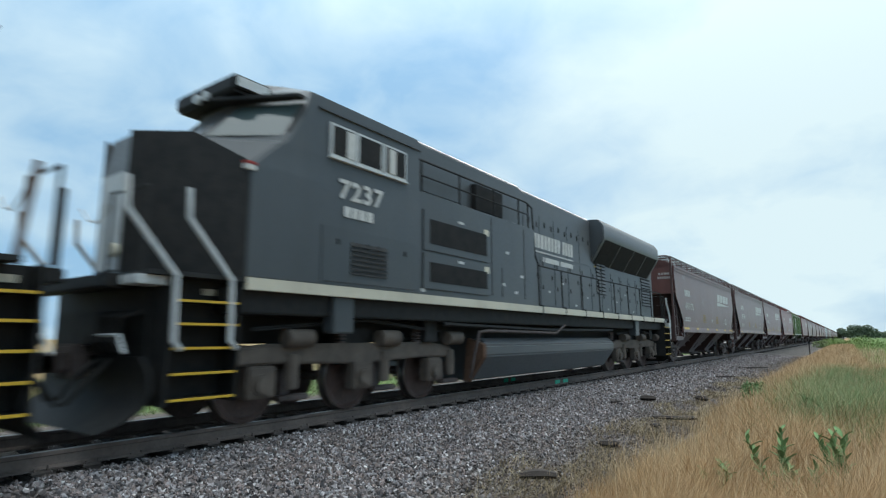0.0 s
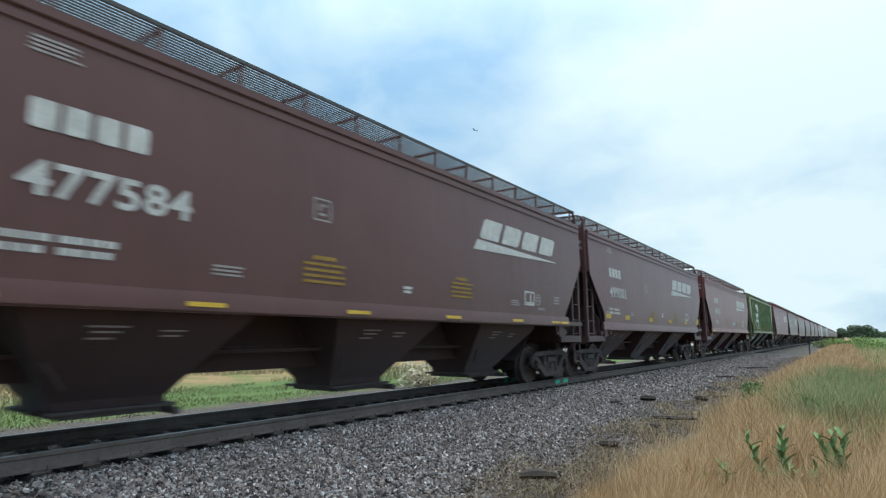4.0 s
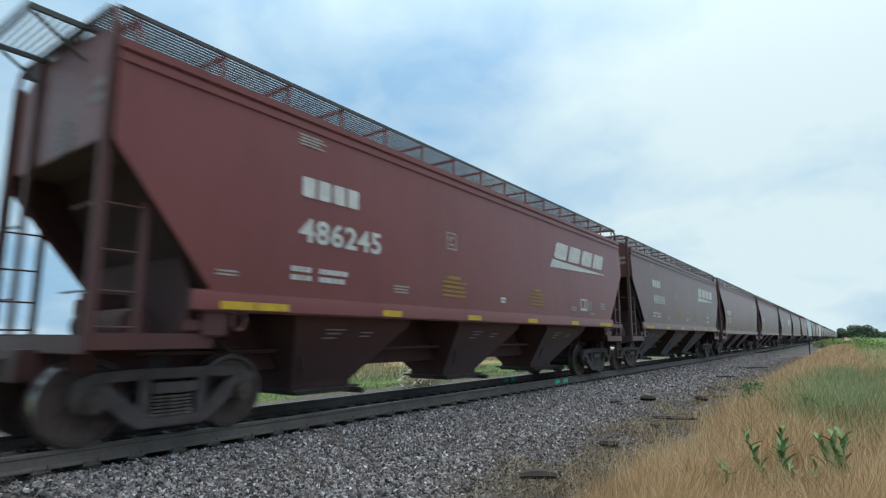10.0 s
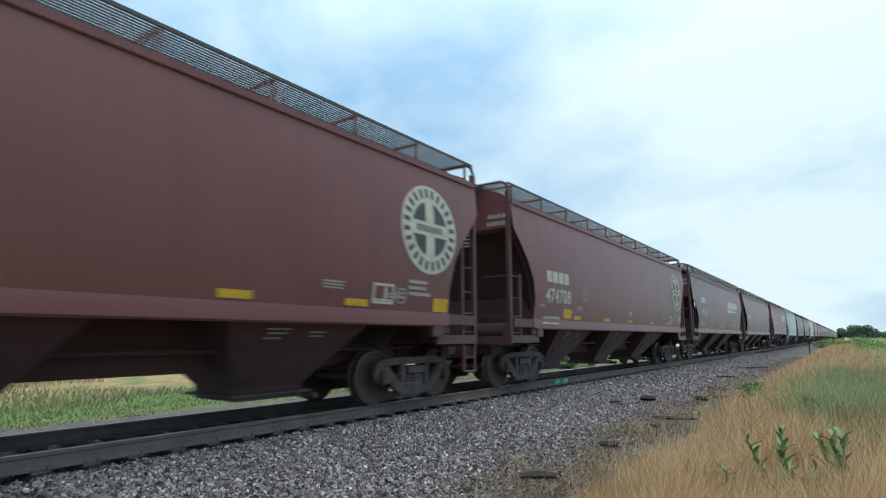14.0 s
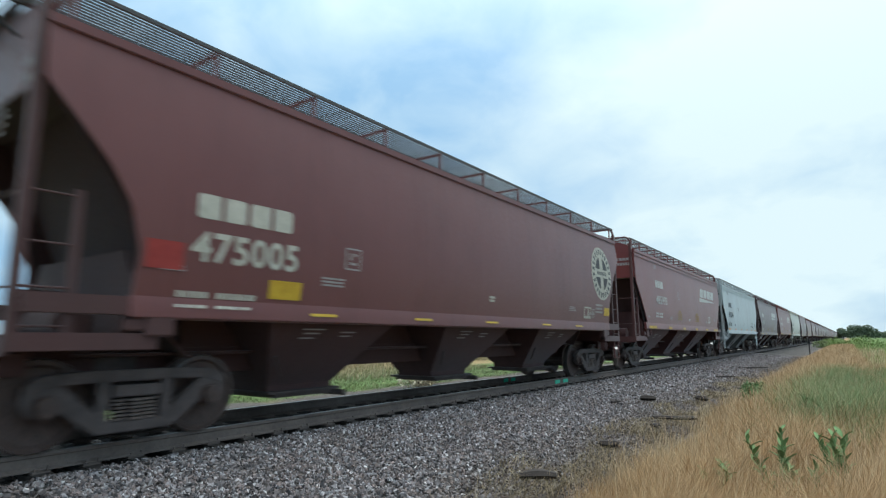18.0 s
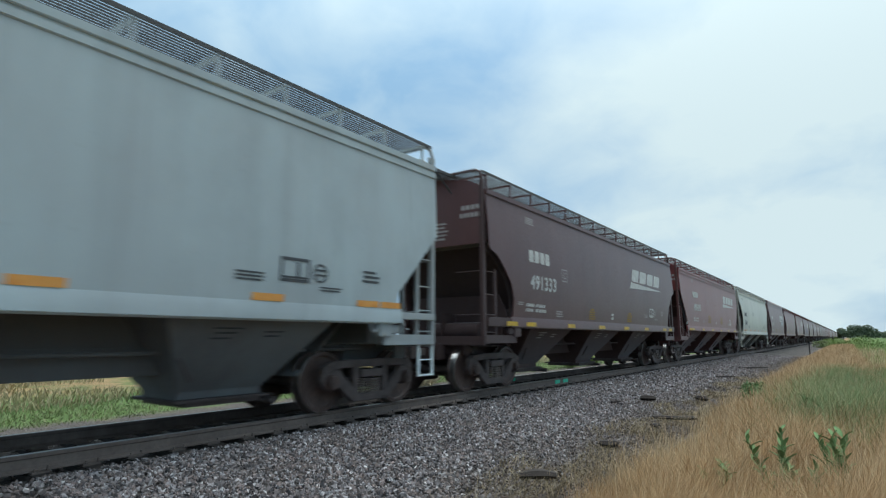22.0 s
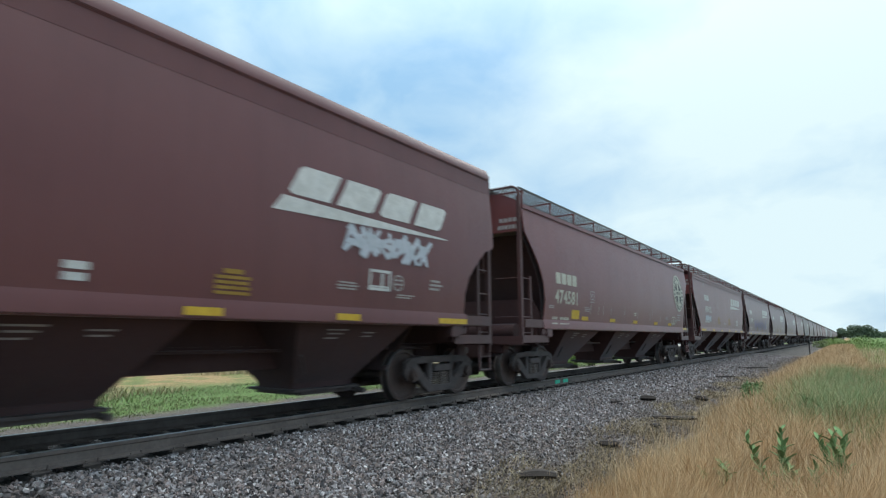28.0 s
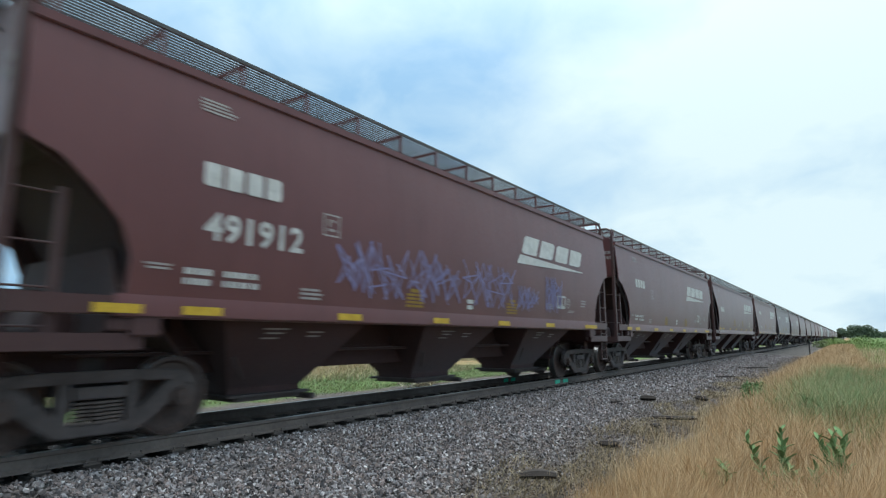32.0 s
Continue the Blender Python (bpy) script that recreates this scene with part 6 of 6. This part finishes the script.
    P("marker_light", Mesh().box(1.50, 1.60, Y(4.20), Y(4.36), 3.38, 3.46), WHITE, 0.01, "", cab)
    P("marker_light", Mesh().box(1.50, 1.602, Y(4.20), Y(4.36), 3.46, 3.50), RED_MARK, 0.005, "", cab)
    for y0, y1 in ((5.66, 6.22), (6.24, 6.86), (6.90, 7.50)):
        P("side_window", Mesh().box(1.555, 1.592, Y(y0), Y(y1), 3.95, 4.50), SILVER, 0.006, "", cab)
        P("window_pane", Mesh().box(1.56, 1.598, Y(y0 + 0.05), Y(y1 - 0.05), 4.0, 4.46), GRILLE, 0, "", cab)
    P("window_ledge", Mesh().box(1.555, 1.62, Y(5.64), Y(7.52), 3.92, 3.95), SILVER, 0.004, "", cab)
    for y0 in (6.0, 7.02):
        P("sliding_sash", Mesh().box(1.595, 1.606, Y(y0), Y(y0 + 0.17), 4.0, 4.44), WHITE, 0, "", cab)
    P("rain_gutter", Mesh().box(1.50, 1.57, Y(5.45), Y(7.95), 4.66, 4.70), LOCO_PAINT, 0.004, "", cab)
    eq = P("equipment_door", Mesh().box(1.57, 1.588, Y(5.55), Y(7.75), 2.02, 2.86), LOCO_PAINT, 0.005, "", cab)
    for j in range(7):
        P("louver", Mesh().prism([(1.586, 2.18 + 0.075 * j), (1.612, 2.16 + 0.075 * j), (1.586, 2.225 + 0.075 * j)], "y", Y(6.15), Y(7.0)), BLACK, 0, "", eq)
    for y0 in (5.85, 6.5, 6.75, 7.45):
        P("latch", Mesh().box(1.586, 1.60, Y(y0), Y(y0 + 0.05), 2.60, 2.68), BLACK, 0, "", eq)
    Decal(1.588, 0.004).text("7237", Y(5.86), 3.34, 0.31, 1.12).put("road_number", WHITE, lo)
    block_letters(1.588, WHITE, lo, Y(5.98), 3.05, 0.17, 4, 0.0, 0.85, 0.16, 0.004)
    # wide equipment section with grilles
    mid = P("equipment_hood", Mesh().prism([(-1.53, 1.955), (1.53, 1.955), (1.53, 3.90), (1.42, 3.95), (-1.42, 3.95), (-1.53, 3.90)], "y", Y(7.95), Y(12.7)), LOCO_PAINT, 0.015)
    for z0, z1 in ((2.80, 3.58), (2.08, 2.76)):
        fr = P("grille_frame", Mesh().box(1.53, 1.558, Y(8.05), Y(10.42), z0, z1), LOCO_PAINT, 0.008, "", mid)
        P("grille", Mesh().box(1.55, 1.566, Y(8.25), Y(10.30), z0 + 0.14, z1 - 0.17), GRILLE, 0, "", fr)
        P("warning_label", Mesh().box(1.556, 1.562, Y(10.20), Y(10.40), z1 - 0.20, z1 - 0.06), CREAM, 0, "", fr)
        P("warning_label", Mesh().box(1.556, 1.562, Y(9.2), Y(9.4), z1 - 0.10, z1 - 0.05), WHITE, 0, "", fr)
    for y0, z0, z1 in ((11.0, 2.1, 2.75), (12.1, 2.1, 3.8), (10.55, 2.1, 3.85)):
        P("panel_seam", Mesh().box(1.528, 1.536, Y(y0), Y(y0 + 0.02), z0, z1), BLACK, 0, "", mid)
    for y0, z0 in ((11.2, 3.10), (11.9, 2.60), (11.0, 2.35), (11.6, 2.2), (8.0, 2.02)):
        P("small_sign", Mesh().box(1.53, 1.536, Y(y0), Y(y0 + 0.14), z0, z0 + 0.06), WHITE, 0, "", mid)
    upper = P("upper_hood", Mesh().prism([(-1.16, 3.95), (1.16, 3.95), (1.16, 5.05), (1.08, 5.13), (-1.08, 5.13), (-1.16, 5.05)], "y", Y(7.95), Y(12.7)), LOCO_PAINT, 0.02)
    P("intake_box", Mesh().box(1.10, 1.32, Y(8.3), Y(9.7), 4.0, 4.42), LOCO_PAINT, 0.02, "", upper)
    P("intake_grille", Mesh().box(1.12, 1.30, Y(10.3), Y(11.5), 4.02, 4.62), GRILLE, 0.01, "", upper)
    # black box set where the shade beside the intake falls
    P("intake_shadow", Mesh().box(1.10, 1.30, Y(8.0), Y(8.25), 3.97, 4.6), BLACK, 0.01, "", upper)
    P("roof_pipe", Mesh().tube([(1.05, Y(8.0), 4.72), (1.05, Y(10.0), 4.70)], 0.05, 8), SILVER, 0, "", upper)
    rail_top = P("roof_handrail", Mesh().tube([(1.46, Y(7.9), 4.55), (1.46, Y(12.4), 4.58), (1.46, Y(12.72), 4.50), (1.46, Y(12.78), 4.0), (1.46, Y(12.85), 3.25), (1.46, Y(13.05), 3.02), (1.46, Y(24.7), 3.02), (1.46, Y(24.85), 2.9), (1.46, Y(24.9), 2.0)], 0.022, 6).tube([(1.46, Y(7.9), 4.25), (1.46, Y(12.4), 4.27)], 0.018, 6), BLACK)
    for y0 in (8.1, 9.4, 10.8, 12.0, 12.5):
        P("post", Mesh().tube([(1.46, Y(y0), 3.93), (1.46, Y(y0), 4.56)], 0.022, 6), BLACK, 0, "", rail_top)
    P("side_handrail", Mesh().tube([(-1.46, Y(8.0), 3.02), (-1.46, Y(24.7), 3.02), (-1.46, Y(24.9), 2.0)], 0.022, 6), BLACK)
    for j in range(9):
        y0 = 13.0 + 1.45 * j
        for s in (1, -1):
            P("post", Mesh().tube([(s * 1.48, Y(y0), 1.80), (s * 1.46, Y(y0), 3.02)], 0.02, 6).box(s * 1.52 - 0.03, s * 1.52 + 0.06, Y(y0) - 0.03, Y(y0) + 0.03, 1.76, 2.0), BLACK, 0, "", rail_top)
    # engine hood, radiator flare
    hood = P("engine_hood", Mesh().rings([[(-1.08, Y(v), 1.955), (1.08, Y(v), 1.955), (1.08, Y(v), a), (1.0, Y(v), c), (-1.0, Y(v), c), (-1.08, Y(v), a)] for v, a, c in ((12.7, 5.05, 5.13), (24.5, 5.03, 5.11), (24.88, 4.62, 4.68))]), LOCO_PAINT, 0.02)
    for j in range(11):
        y0 = 12.95 + 0.95 * j
        P("hood_door", Mesh().box(1.08, 1.096, Y(y0), Y(y0 + 0.90), 2.05, 3.42), LOCO_PAINT, 0.006, "", hood)
        P("door_latch", Mesh().box(1.09, 1.108, Y(y0 + 0.12), Y(y0 + 0.17), 2.5, 2.62).box(1.09, 1.108, Y(y0 + 0.12), Y(y0 + 0.17), 3.15, 3.27).box(1.09, 1.108, Y(y0 + 0.72), Y(y0 + 0.77), 2.8, 2.92), BLACK, 0, "", hood)
        if j < 5:
            P("hood_door", Mesh().box(1.08, 1.092, Y(y0), Y(y0 + 0.90), 3.50, 4.55), LOCO_PAINT, 0.006, "", hood)
            P("door_latch", Mesh().box(1.09, 1.105, Y(y0 + 0.3), Y(y0 + 0.36), 4.25, 4.40).box(1.09, 1.105, Y(y0 + 0.75), Y(y0 + 0.80), 4.2, 4.35), BLACK, 0, "", hood)
        P("small_sign", Mesh().box(1.094, 1.10, Y(y0 + 0.5), Y(y0 + 0.6), 2.12 + 0.3 * (j % 3), 2.18 + 0.3 * (j % 3)), WHITE, 0, "", hood)
    d = Decal(1.096, 0.006)
    block_letters(1.096, WHITE, lo, Y(13.5), 3.62, 0.40, 8, 0.06, 0.46, 0.10, 0.006)
    block_letters(1.096, WHITE, lo, Y(15.42), 3.62, 0.40, 4, 0.06, 0.40, 0.10, 0.006)
    d.rect(Y(13.5), Y(16.2), 3.50, 3.54)
    d.put("lettering_rule", WHITE, lo)
    for j, (a, b) in enumerate(((14.06, 14.15), (14.22, 15.15), (15.25, 16.18))):
        Decal(1.096, 0.006).rect(Y(a), Y(b), 3.26, 3.40, 0.06).put("letter_block", WHITE, lo)
    flare = Mesh()
    for s in (1, -1):
        flare.prism([(s * 1.05, 3.62), (s * 1.56, 4.42), (s * 1.56, 4.84), (s * 1.40, 5.08), (s * 0.3, 5.14), (s * 0.3, 3.62)], "y", Y(17.75), Y(24.35))
    rad = P("radiator", flare, LOCO_PAINT, 0.03)
    for s in (1, -1):
        P("radiator_grille", Mesh().prism([(s * 1.078, 3.64), (s * 1.555, 4.395), (s * 1.568, 4.387), (s * 1.091, 3.632)], "y", Y(17.95), Y(24.1)), GRILLE, 0, "", rad)
    for j in range(3):
        P("grille_bar", Mesh().prism([(1.084, 3.632), (1.561, 4.387), (1.572, 4.38), (1.095, 3.624)], "y", Y(19.45 + 1.55 * j), Y(19.51 + 1.55 * j)), LOCO_PAINT, 0, "", rad)
    for y0, y1, z0 in ((23.2, 24.5, 2.45), (18.14, 18.55, 2.62), (18.6, 19.02, 2.62)):
        lv_ = P("louver_panel", Mesh().box(1.08, 1.10, Y(y0), Y(y1), z0, z0 + 1.15), GRILLE, 0, "", hood)
        for j in range(9):
            P("louver", Mesh().prism([(1.098, z0 + 0.05 + 0.12 * j), (1.135, z0 + 0.03 + 0.12 * j), (1.098, z0 + 0.12 + 0.12 * j)], "y", Y(y0 + 0.03), Y(y1 - 0.03)), LOCO_PAINT, 0, "", lv_)
    for z in (2.6, 2.95, 3.3, 3.65, 4.0, 4.35):
        P("grab_iron", Mesh().tube([(1.02, Y(24.86), z), (1.02, Y(25.0), z), (0.62, Y(25.0), z), (0.62, Y(24.86), z)], 0.014, 5), BLACK, 0, "", hood)
    P("rear_light", Mesh().cyl("x", (Y(24.25), 4.50), 0.07, 1.08, 1.12, 14), SILVER, 0, "", hood)
    P("yellow_label", Mesh().box(1.096, 1.102, Y(18.0), Y(19.0), 3.52, 3.56), YELLOW, 0, "", hood)
    P("antenna", Mesh().cyl("z", (0.7, Y(16.4)), 0.03, 4.85, 5.1, 8), BLACK, 0, "", hood)
    # step wells, handrails, pilot
    for ends, y0 in ((1, 3.38), (-1, 25.48)):
        y1 = y0 + ends * 0.86
        a, b = min(y0, y1), max(y0, y1)
        for s in (1, -1):
            xs0, xs1 = (1.10, 1.20) if s > 0 else (-1.20, -1.10)
            well = P("step_well", Mesh().box(xs0, xs1, Y(a), Y(b), 0.42, 1.90).box(*sorted((s * 1.1, s * 1.56)), Y(a) - 0.03, Y(a), 0.42, 1.9).box(*sorted((s * 1.1, s * 1.56)), Y(b), Y(b) + 0.03, 0.42, 1.9), BLACK, 0.006)
            for j, z in enumerate((0.50, 0.79, 1.08, 1.36, 1.63)):
                P("step", Mesh().box(*sorted((s * 1.18, s * 1.55)), Y(a), Y(b), z - 0.03, z - 0.004), BLACK, 0, "", well)
                P("step_edge", Mesh().box(*sorted((s * 1.545, s * 1.565)), Y(a + 0.02), Y(b - 0.02), z - 0.028, z + 0.002), YELLOW, 0, "yellow step edge", well)
            if ends < 0:
                P("handrail", Mesh().tube([(s * 1.56, Y(25.14), 2.86), (s * 1.56, Y(25.20), 2.62), (s * 1.58, Y(25.50), 2.12), (s * 1.58, Y(25.53), 1.70), (s * 1.56, Y(25.53), 1.10)], 0.035, 8), SILVER, 0, "pale grey bent handrail")
                P("cable_socket", Mesh().box(*sorted((s * 1.40, s * 1.58)), Y(25.40), Y(25.58), 1.58, 1.80).cyl("x", (Y(25.62), 1.36), 0.09, *sorted((s * 1.38, s * 1.55)), 12).box(*sorted((s * 1.42, s * 1.52)), Y(25.50), Y(25.60), 1.38, 1.60), SILVER, 0.02, "pale cable sockets and lever")
            for o in ((0.0, -0.72) if ends > 0 else ()):
                yy = (y0 + ends * 0.10) + o
                P("handrail", Mesh().tube([(s * 1.56, Y(yy), 2.96), (s * 1.56, Y(yy + ends * 0.02), 2.60), (s * 1.58, Y(yy + ends * 0.62), 1.90), (s * 1.58, Y(yy + ends * 0.64), 1.15), (s * 1.56, Y(yy + ends * 0.74), 1.05)], 0.035, 8), SILVER, 0, "pale grey bent handrail")
            P("step_light", Mesh().box(*sorted((s * 1.20, s * 1.24)), Y(a + 0.55), Y(a + 0.75), 1.72, 1.80), CREAM, 0.005, "", well)
        pil = 3.1 if ends > 0 else 25.6
        P("pilot", Mesh().box(-1.12, 1.12, *sorted((Y(pil + ends * 0.22), Y(pil + ends * 0.30))), 0.75, 1.80), BLACK, 0.02)
        plow = [(0.98, 1.42, 0.02), (0.80, 1.45, 0.10), (0.60, 1.46, 0.12), (0.42, 1.44, 0.06), (0.26, 1.34, -0.10), (0.15, 1.12, -0.26)]
        P("snow_plow", Mesh().rings([[(-w, Y(pil + ends * o), z), (w, Y(pil + ends * o), z), (w, Y(pil + ends * (o + 0.05)), z), (-w, Y(pil + ends * (o + 0.05)), z)] for z, w, o in plow]), BLACK, 0.006, "dark curved plough blade")
        P("cut_lever", Mesh().tube([(0.2, Y(pil - ends * 0.05), 1.10), (0.5, Y(pil - ends * 0.08), 1.22), (1.1, Y(pil - ends * 0.08), 1.22), (1.3, Y(pil - ends * 0.10), 1.02)], 0.022, 6), SILVER)
        for q_ in range(4):
            P("air_hose", Mesh().tube([(0.42 + 0.2 * q_, Y(pil + ends * 0.2), 1.5), (0.44 + 0.2 * q_, Y(pil - ends * 0.06), 1.42), (0.42 + 0.2 * q_, Y(pil - ends * 0.10), 1.15), (0.38 + 0.2 * q_, Y(pil), 1.02)], 0.032, 6), BLACK)
        P("anticlimber", Mesh().box(-1.35, 1.05, *sorted((Y(pil - ends * 0.25), Y(pil))), 1.76, 1.92), BLACK, 0.02)
        P("end_step_cover", Mesh().box(1.05, 1.45, *sorted((Y(pil - ends * 0.1), Y(pil + ends * 0.3))), 1.79, 1.90), SILVER, 0.01)
        P("coupler", Mesh().box(-0.12, 0.12, *sorted((Y(pil - ends * 0.6), Y(pil + ends * 0.2))), 0.78, 1.02).box(-0.25, 0.25, *sorted((Y(pil - ends * 0.2), Y(pil))), 0.70, 1.12), TRUCK, 0.03)
        P("air_hoses", Mesh().tube([(0.5, Y(pil), 0.95), (0.52, Y(pil - ends * 0.25), 0.75), (0.48, Y(pil - ends * 0.4), 0.5)], 0.03, 6).tube([(0.75, Y(pil), 0.95), (0.77, Y(pil - ends * 0.22), 0.7), (0.7, Y(pil - ends * 0.42), 0.45)], 0.03, 6), BLACK)
        P("end_handrail", Mesh().tube([(1.35, Y(pil), 1.92), (1.35, Y(pil), 2.95), (0.45, Y(pil), 2.98), (0.45, Y(pil), 1.92)], 0.025, 6), BLACK)
        P("chain", Mesh().tube([(0.45, Y(pil), 2.9), (0.2, Y(pil), 2.72), (0, Y(pil), 2.66), (-0.2, Y(pil), 2.72), (-0.45, Y(pil), 2.9)], 0.014, 5), SILVER)
    P("headlight", Mesh().cyl("y", (0.25, 2.30), 0.09, Y(3.20), Y(3.29), 14), CREAM)
    # fuel tank and trucks
    tank = P("fuel_tank", Mesh().prism([(-1.30, 1.18), (1.30, 1.18), (1.50, 1.02), (1.50, 0.80), (1.12, 0.28), (-1.12, 0.28), (-1.50, 0.80), (-1.50, 1.02)], "y", Y(10.3), Y(18.4)), LOCO_PAINT, 0.03)
    P("end_plate", Mesh().prism([(1.10, 1.18), (1.53, 1.04), (1.53, 0.78), (1.14, 0.25), (1.0, 0.25)], "y", Y(10.16), Y(10.3)), RUSTY, 0.01, "", tank)
    P("filler_pipe", Mesh().tube([(1.30, Y(10.0), 0.35), (1.42, Y(10.0), 0.9), (1.45, Y(10.15), 1.30), (1.45, Y(10.5), 1.33), (1.45, Y(14.0), 1.30), (1.45, Y(14.6), 1.52)], 0.035, 8), TRUCK, 0, "", tank)
    P("piping", Mesh().tube([(1.40, Y(8.9), 1.45), (1.42, Y(13.6), 1.38), (1.42, Y(18.5), 1.42)], 0.04, 6).tube([(1.3, Y(9.6), 1.55), (1.3, Y(24), 1.55)], 0.06, 6), BLACK)
    for c in (6.9, 21.85):
        t = P("truck_frame", Mesh().prism([(Y(c - 2.75), 0.80), (Y(c - 2.6), 1.02), (Y(c - 1.9), 1.10), (Y(c + 1.9), 1.10), (Y(c + 2.55), 1.02), (Y(c + 2.75), 0.88), (Y(c + 2.6), 0.80), (Y(c + 1.6), 0.82), (Y(c), 0.76), (Y(c - 1.6), 0.82)], "x", 0.98, 1.16), LOCO_TRUCK, 0.03)
        P("far_frame", Mesh().prism([(Y(c - 2.75), 0.80), (Y(c - 2.6), 1.02), (Y(c + 2.6), 1.02), (Y(c + 2.75), 0.80)], "x", -1.16, -0.98), LOCO_TRUCK, 0.02, "", t)
        P("bolster", Mesh().box(-1.0, 1.0, Y(c - 0.35), Y(c + 0.35), 0.75, 1.35).box(-1.0, 1.0, Y(c - 2.4), Y(c - 2.1), 0.7, 1.0).box(-1.0, 1.0, Y(c + 2.1), Y(c + 2.4), 0.7, 1.0), BLACK, 0.02, "", t)
        for j in (-1, 0, 1):
            yw = c + 2.0 * j
            P("journal_box", Mesh().box(0.98, 1.20, Y(yw) - 0.24, Y(yw) + 0.24, 0.36, 0.80).cyl("x", (Y(yw), 0.55), 0.15, 1.15, 1.27, 16), LOCO_TRUCK, 0.03, "", t)
            P("damper", Mesh().cyl("z", (1.14, Y(yw) + 0.55), 0.10, 0.45, 0.95, 12), LOCO_TRUCK, 0.01, "", t)
            P("brake_cylinder", Mesh().cyl("y", (1.20, 1.18), 0.14, Y(yw) + 0.35, Y(yw) + 0.85, 14), LOCO_TRUCK, 0.02, "", t)
            P("brake_shoe", Mesh().box(0.72, 0.9, Y(yw) + 0.52, Y(yw) + 0.70, 0.32, 0.72).box(0.9, 1.1, Y(yw) + 0.4, Y(yw) + 0.95, 0.28, 0.36), TRUCK, 0.02, "", t)
            sp = Mesh()
            for q in range(5):
                sp.cyl("z", (1.05, Y(yw) - 0.42), 0.09, 1.10 + 0.055 * q, 1.135 + 0.055 * q, 12)
            P("coil_spring", sp, TRUCK, 0, "", t)
        P("sand_box", Mesh().box(1.25, 1.5, Y(c - 1.0), Y(c - 0.55), 1.25, 1.80), LOCO_PAINT, 0.02, "", t)
        P("truck_shackle", Mesh().box(1.0, 1.25, Y(c + 1.6), Y(c + 2.0), 1.1, 1.7).tube([(1.2, Y(c - 2.2), 1.3), (1.25, Y(c), 1.48), (1.2, Y(c + 2.2), 1.3)], 0.035, 6), BLACK, 0.02, "", t)
    return lo


loco = build_loco()
loco.matrix_basis = pose(XC, LOCO_MID, 0)
lead = copy_thing(loco, pose(XC, LOCO_MID - 23.4, 0))
tagged(lead, "leading dark diesel locomotive passing out of view")
for o in list(lead.children):
    if o.name.startswith(("handrail", "cable_socket", "end_step_cover")):
        bpy.data.objects.remove(o)
part("handrail", Mesh().tube([(1.5, Y(25.25), 1.9), (1.5, Y(25.35), 2.9)], 0.035, 8), RUSTY, lead, "rusty brown handrail post")
part("handrail", Mesh().tube([(1.2, Y(25.7), 1.9), (1.2, Y(25.7), 2.75)], 0.03, 8), BLACK, lead)
for ob in (loco, lead):
    WHEELSETS[ob] = [wheelset(ob, Y(c + 2.0 * j), 0.53, "loco") for c in (6.9, 21.85) for j in (-1, 0, 1)]
LOCOS = [(loco, LOCO_MID), (lead, LOCO_MID - 23.4)]


# ---- a bird over the train ----
bird = thing("bird", "small dark bird flying over the train", "bird")
part("body", Mesh().rings([[(0.035 * r * math.cos(a), y, 0.035 * r * math.sin(a)) for a in [j * 1.047 for j in range(6)]] for y, r in ((-0.16, 0.2), (-0.10, 0.9), (0, 1.1), (0.10, 0.7), (0.2, 0.25))]), BLACK, bird)
for s in (1, -1):
    part("wing", Mesh().rings([[(0.0, -0.08, 0.01), (0.0, 0.07, 0.01), (0.0, 0.07, 0.0), (0.0, -0.08, 0.0)], [(s * 0.22, -0.07, 0.10), (s * 0.22, 0.05, 0.10), (s * 0.22, 0.05, 0.092), (s * 0.22, -0.07, 0.092)],
                               [(s * 0.42, -0.01, 0.05), (s * 0.42, 0.03, 0.05), (s * 0.42, 0.03, 0.046), (s * 0.42, -0.01, 0.046)]]), BLACK, bird)


# ---- what moves ----
def run(t):
    """Metres that the train has gone at t seconds."""
    ts = [2.0 * j for j in range(17)]
    ms = [0.0, 22.23, 44.43, 66.66, 88.97, 111.43, 134.09, 156.91, 179.85, 202.88, 225.95, 249.14, 272.51, 295.96, 319.41, 342.88, 366.41]
    return float(np.interp(t, ts, ms))


def motions():
    for ob, u0 in CARS + LOCOS:
        walk(ob, [(2.0 * j, pose(XC, u0 - run(2.0 * j), 0)) for j in range(17)])
    for ob, u0 in CARS[:22] + LOCOS:
        near = [n / FPS for n in range(0, 961) if -16 < u0 - run(n / FPS) < 40]
        for w in WHEELSETS[ob]:
            x, y, z = w.location
            r = z
            rows = [(t, pose(x, y, z, math.degrees(run(t) / r) % 360)) for t in near]
            if not near:
                continue
            if near[0] > 0:
                rows.insert(0, (0.0, rows[0][1]))
            if near[-1] < 32:
                rows.append((32.0, rows[-1][1]))
            walk(w, rows)
    rows = []
    for t, px, py, dist in ((0.0, 700, 330, 60), (3.0, 820, 260, 60), (6.0, 915, 152, 60), (7.0, 972, 77, 60), (7.5, 893, 24, 60), (9.0, 632, 14, 60), (12.0, 300, -220, 60), (32.0, -1500, -900, 90)):
        v = EYE.to_3x3() @ Vector(((px - 784) / 983.6, (441 - py) / 983.6, -1)).normalized()
        p = EYE.translation + v * dist
        rows.append((t, pose(p.x, p.y, p.z, 0, 10, 70)))
    walk(bird, rows)


motions()
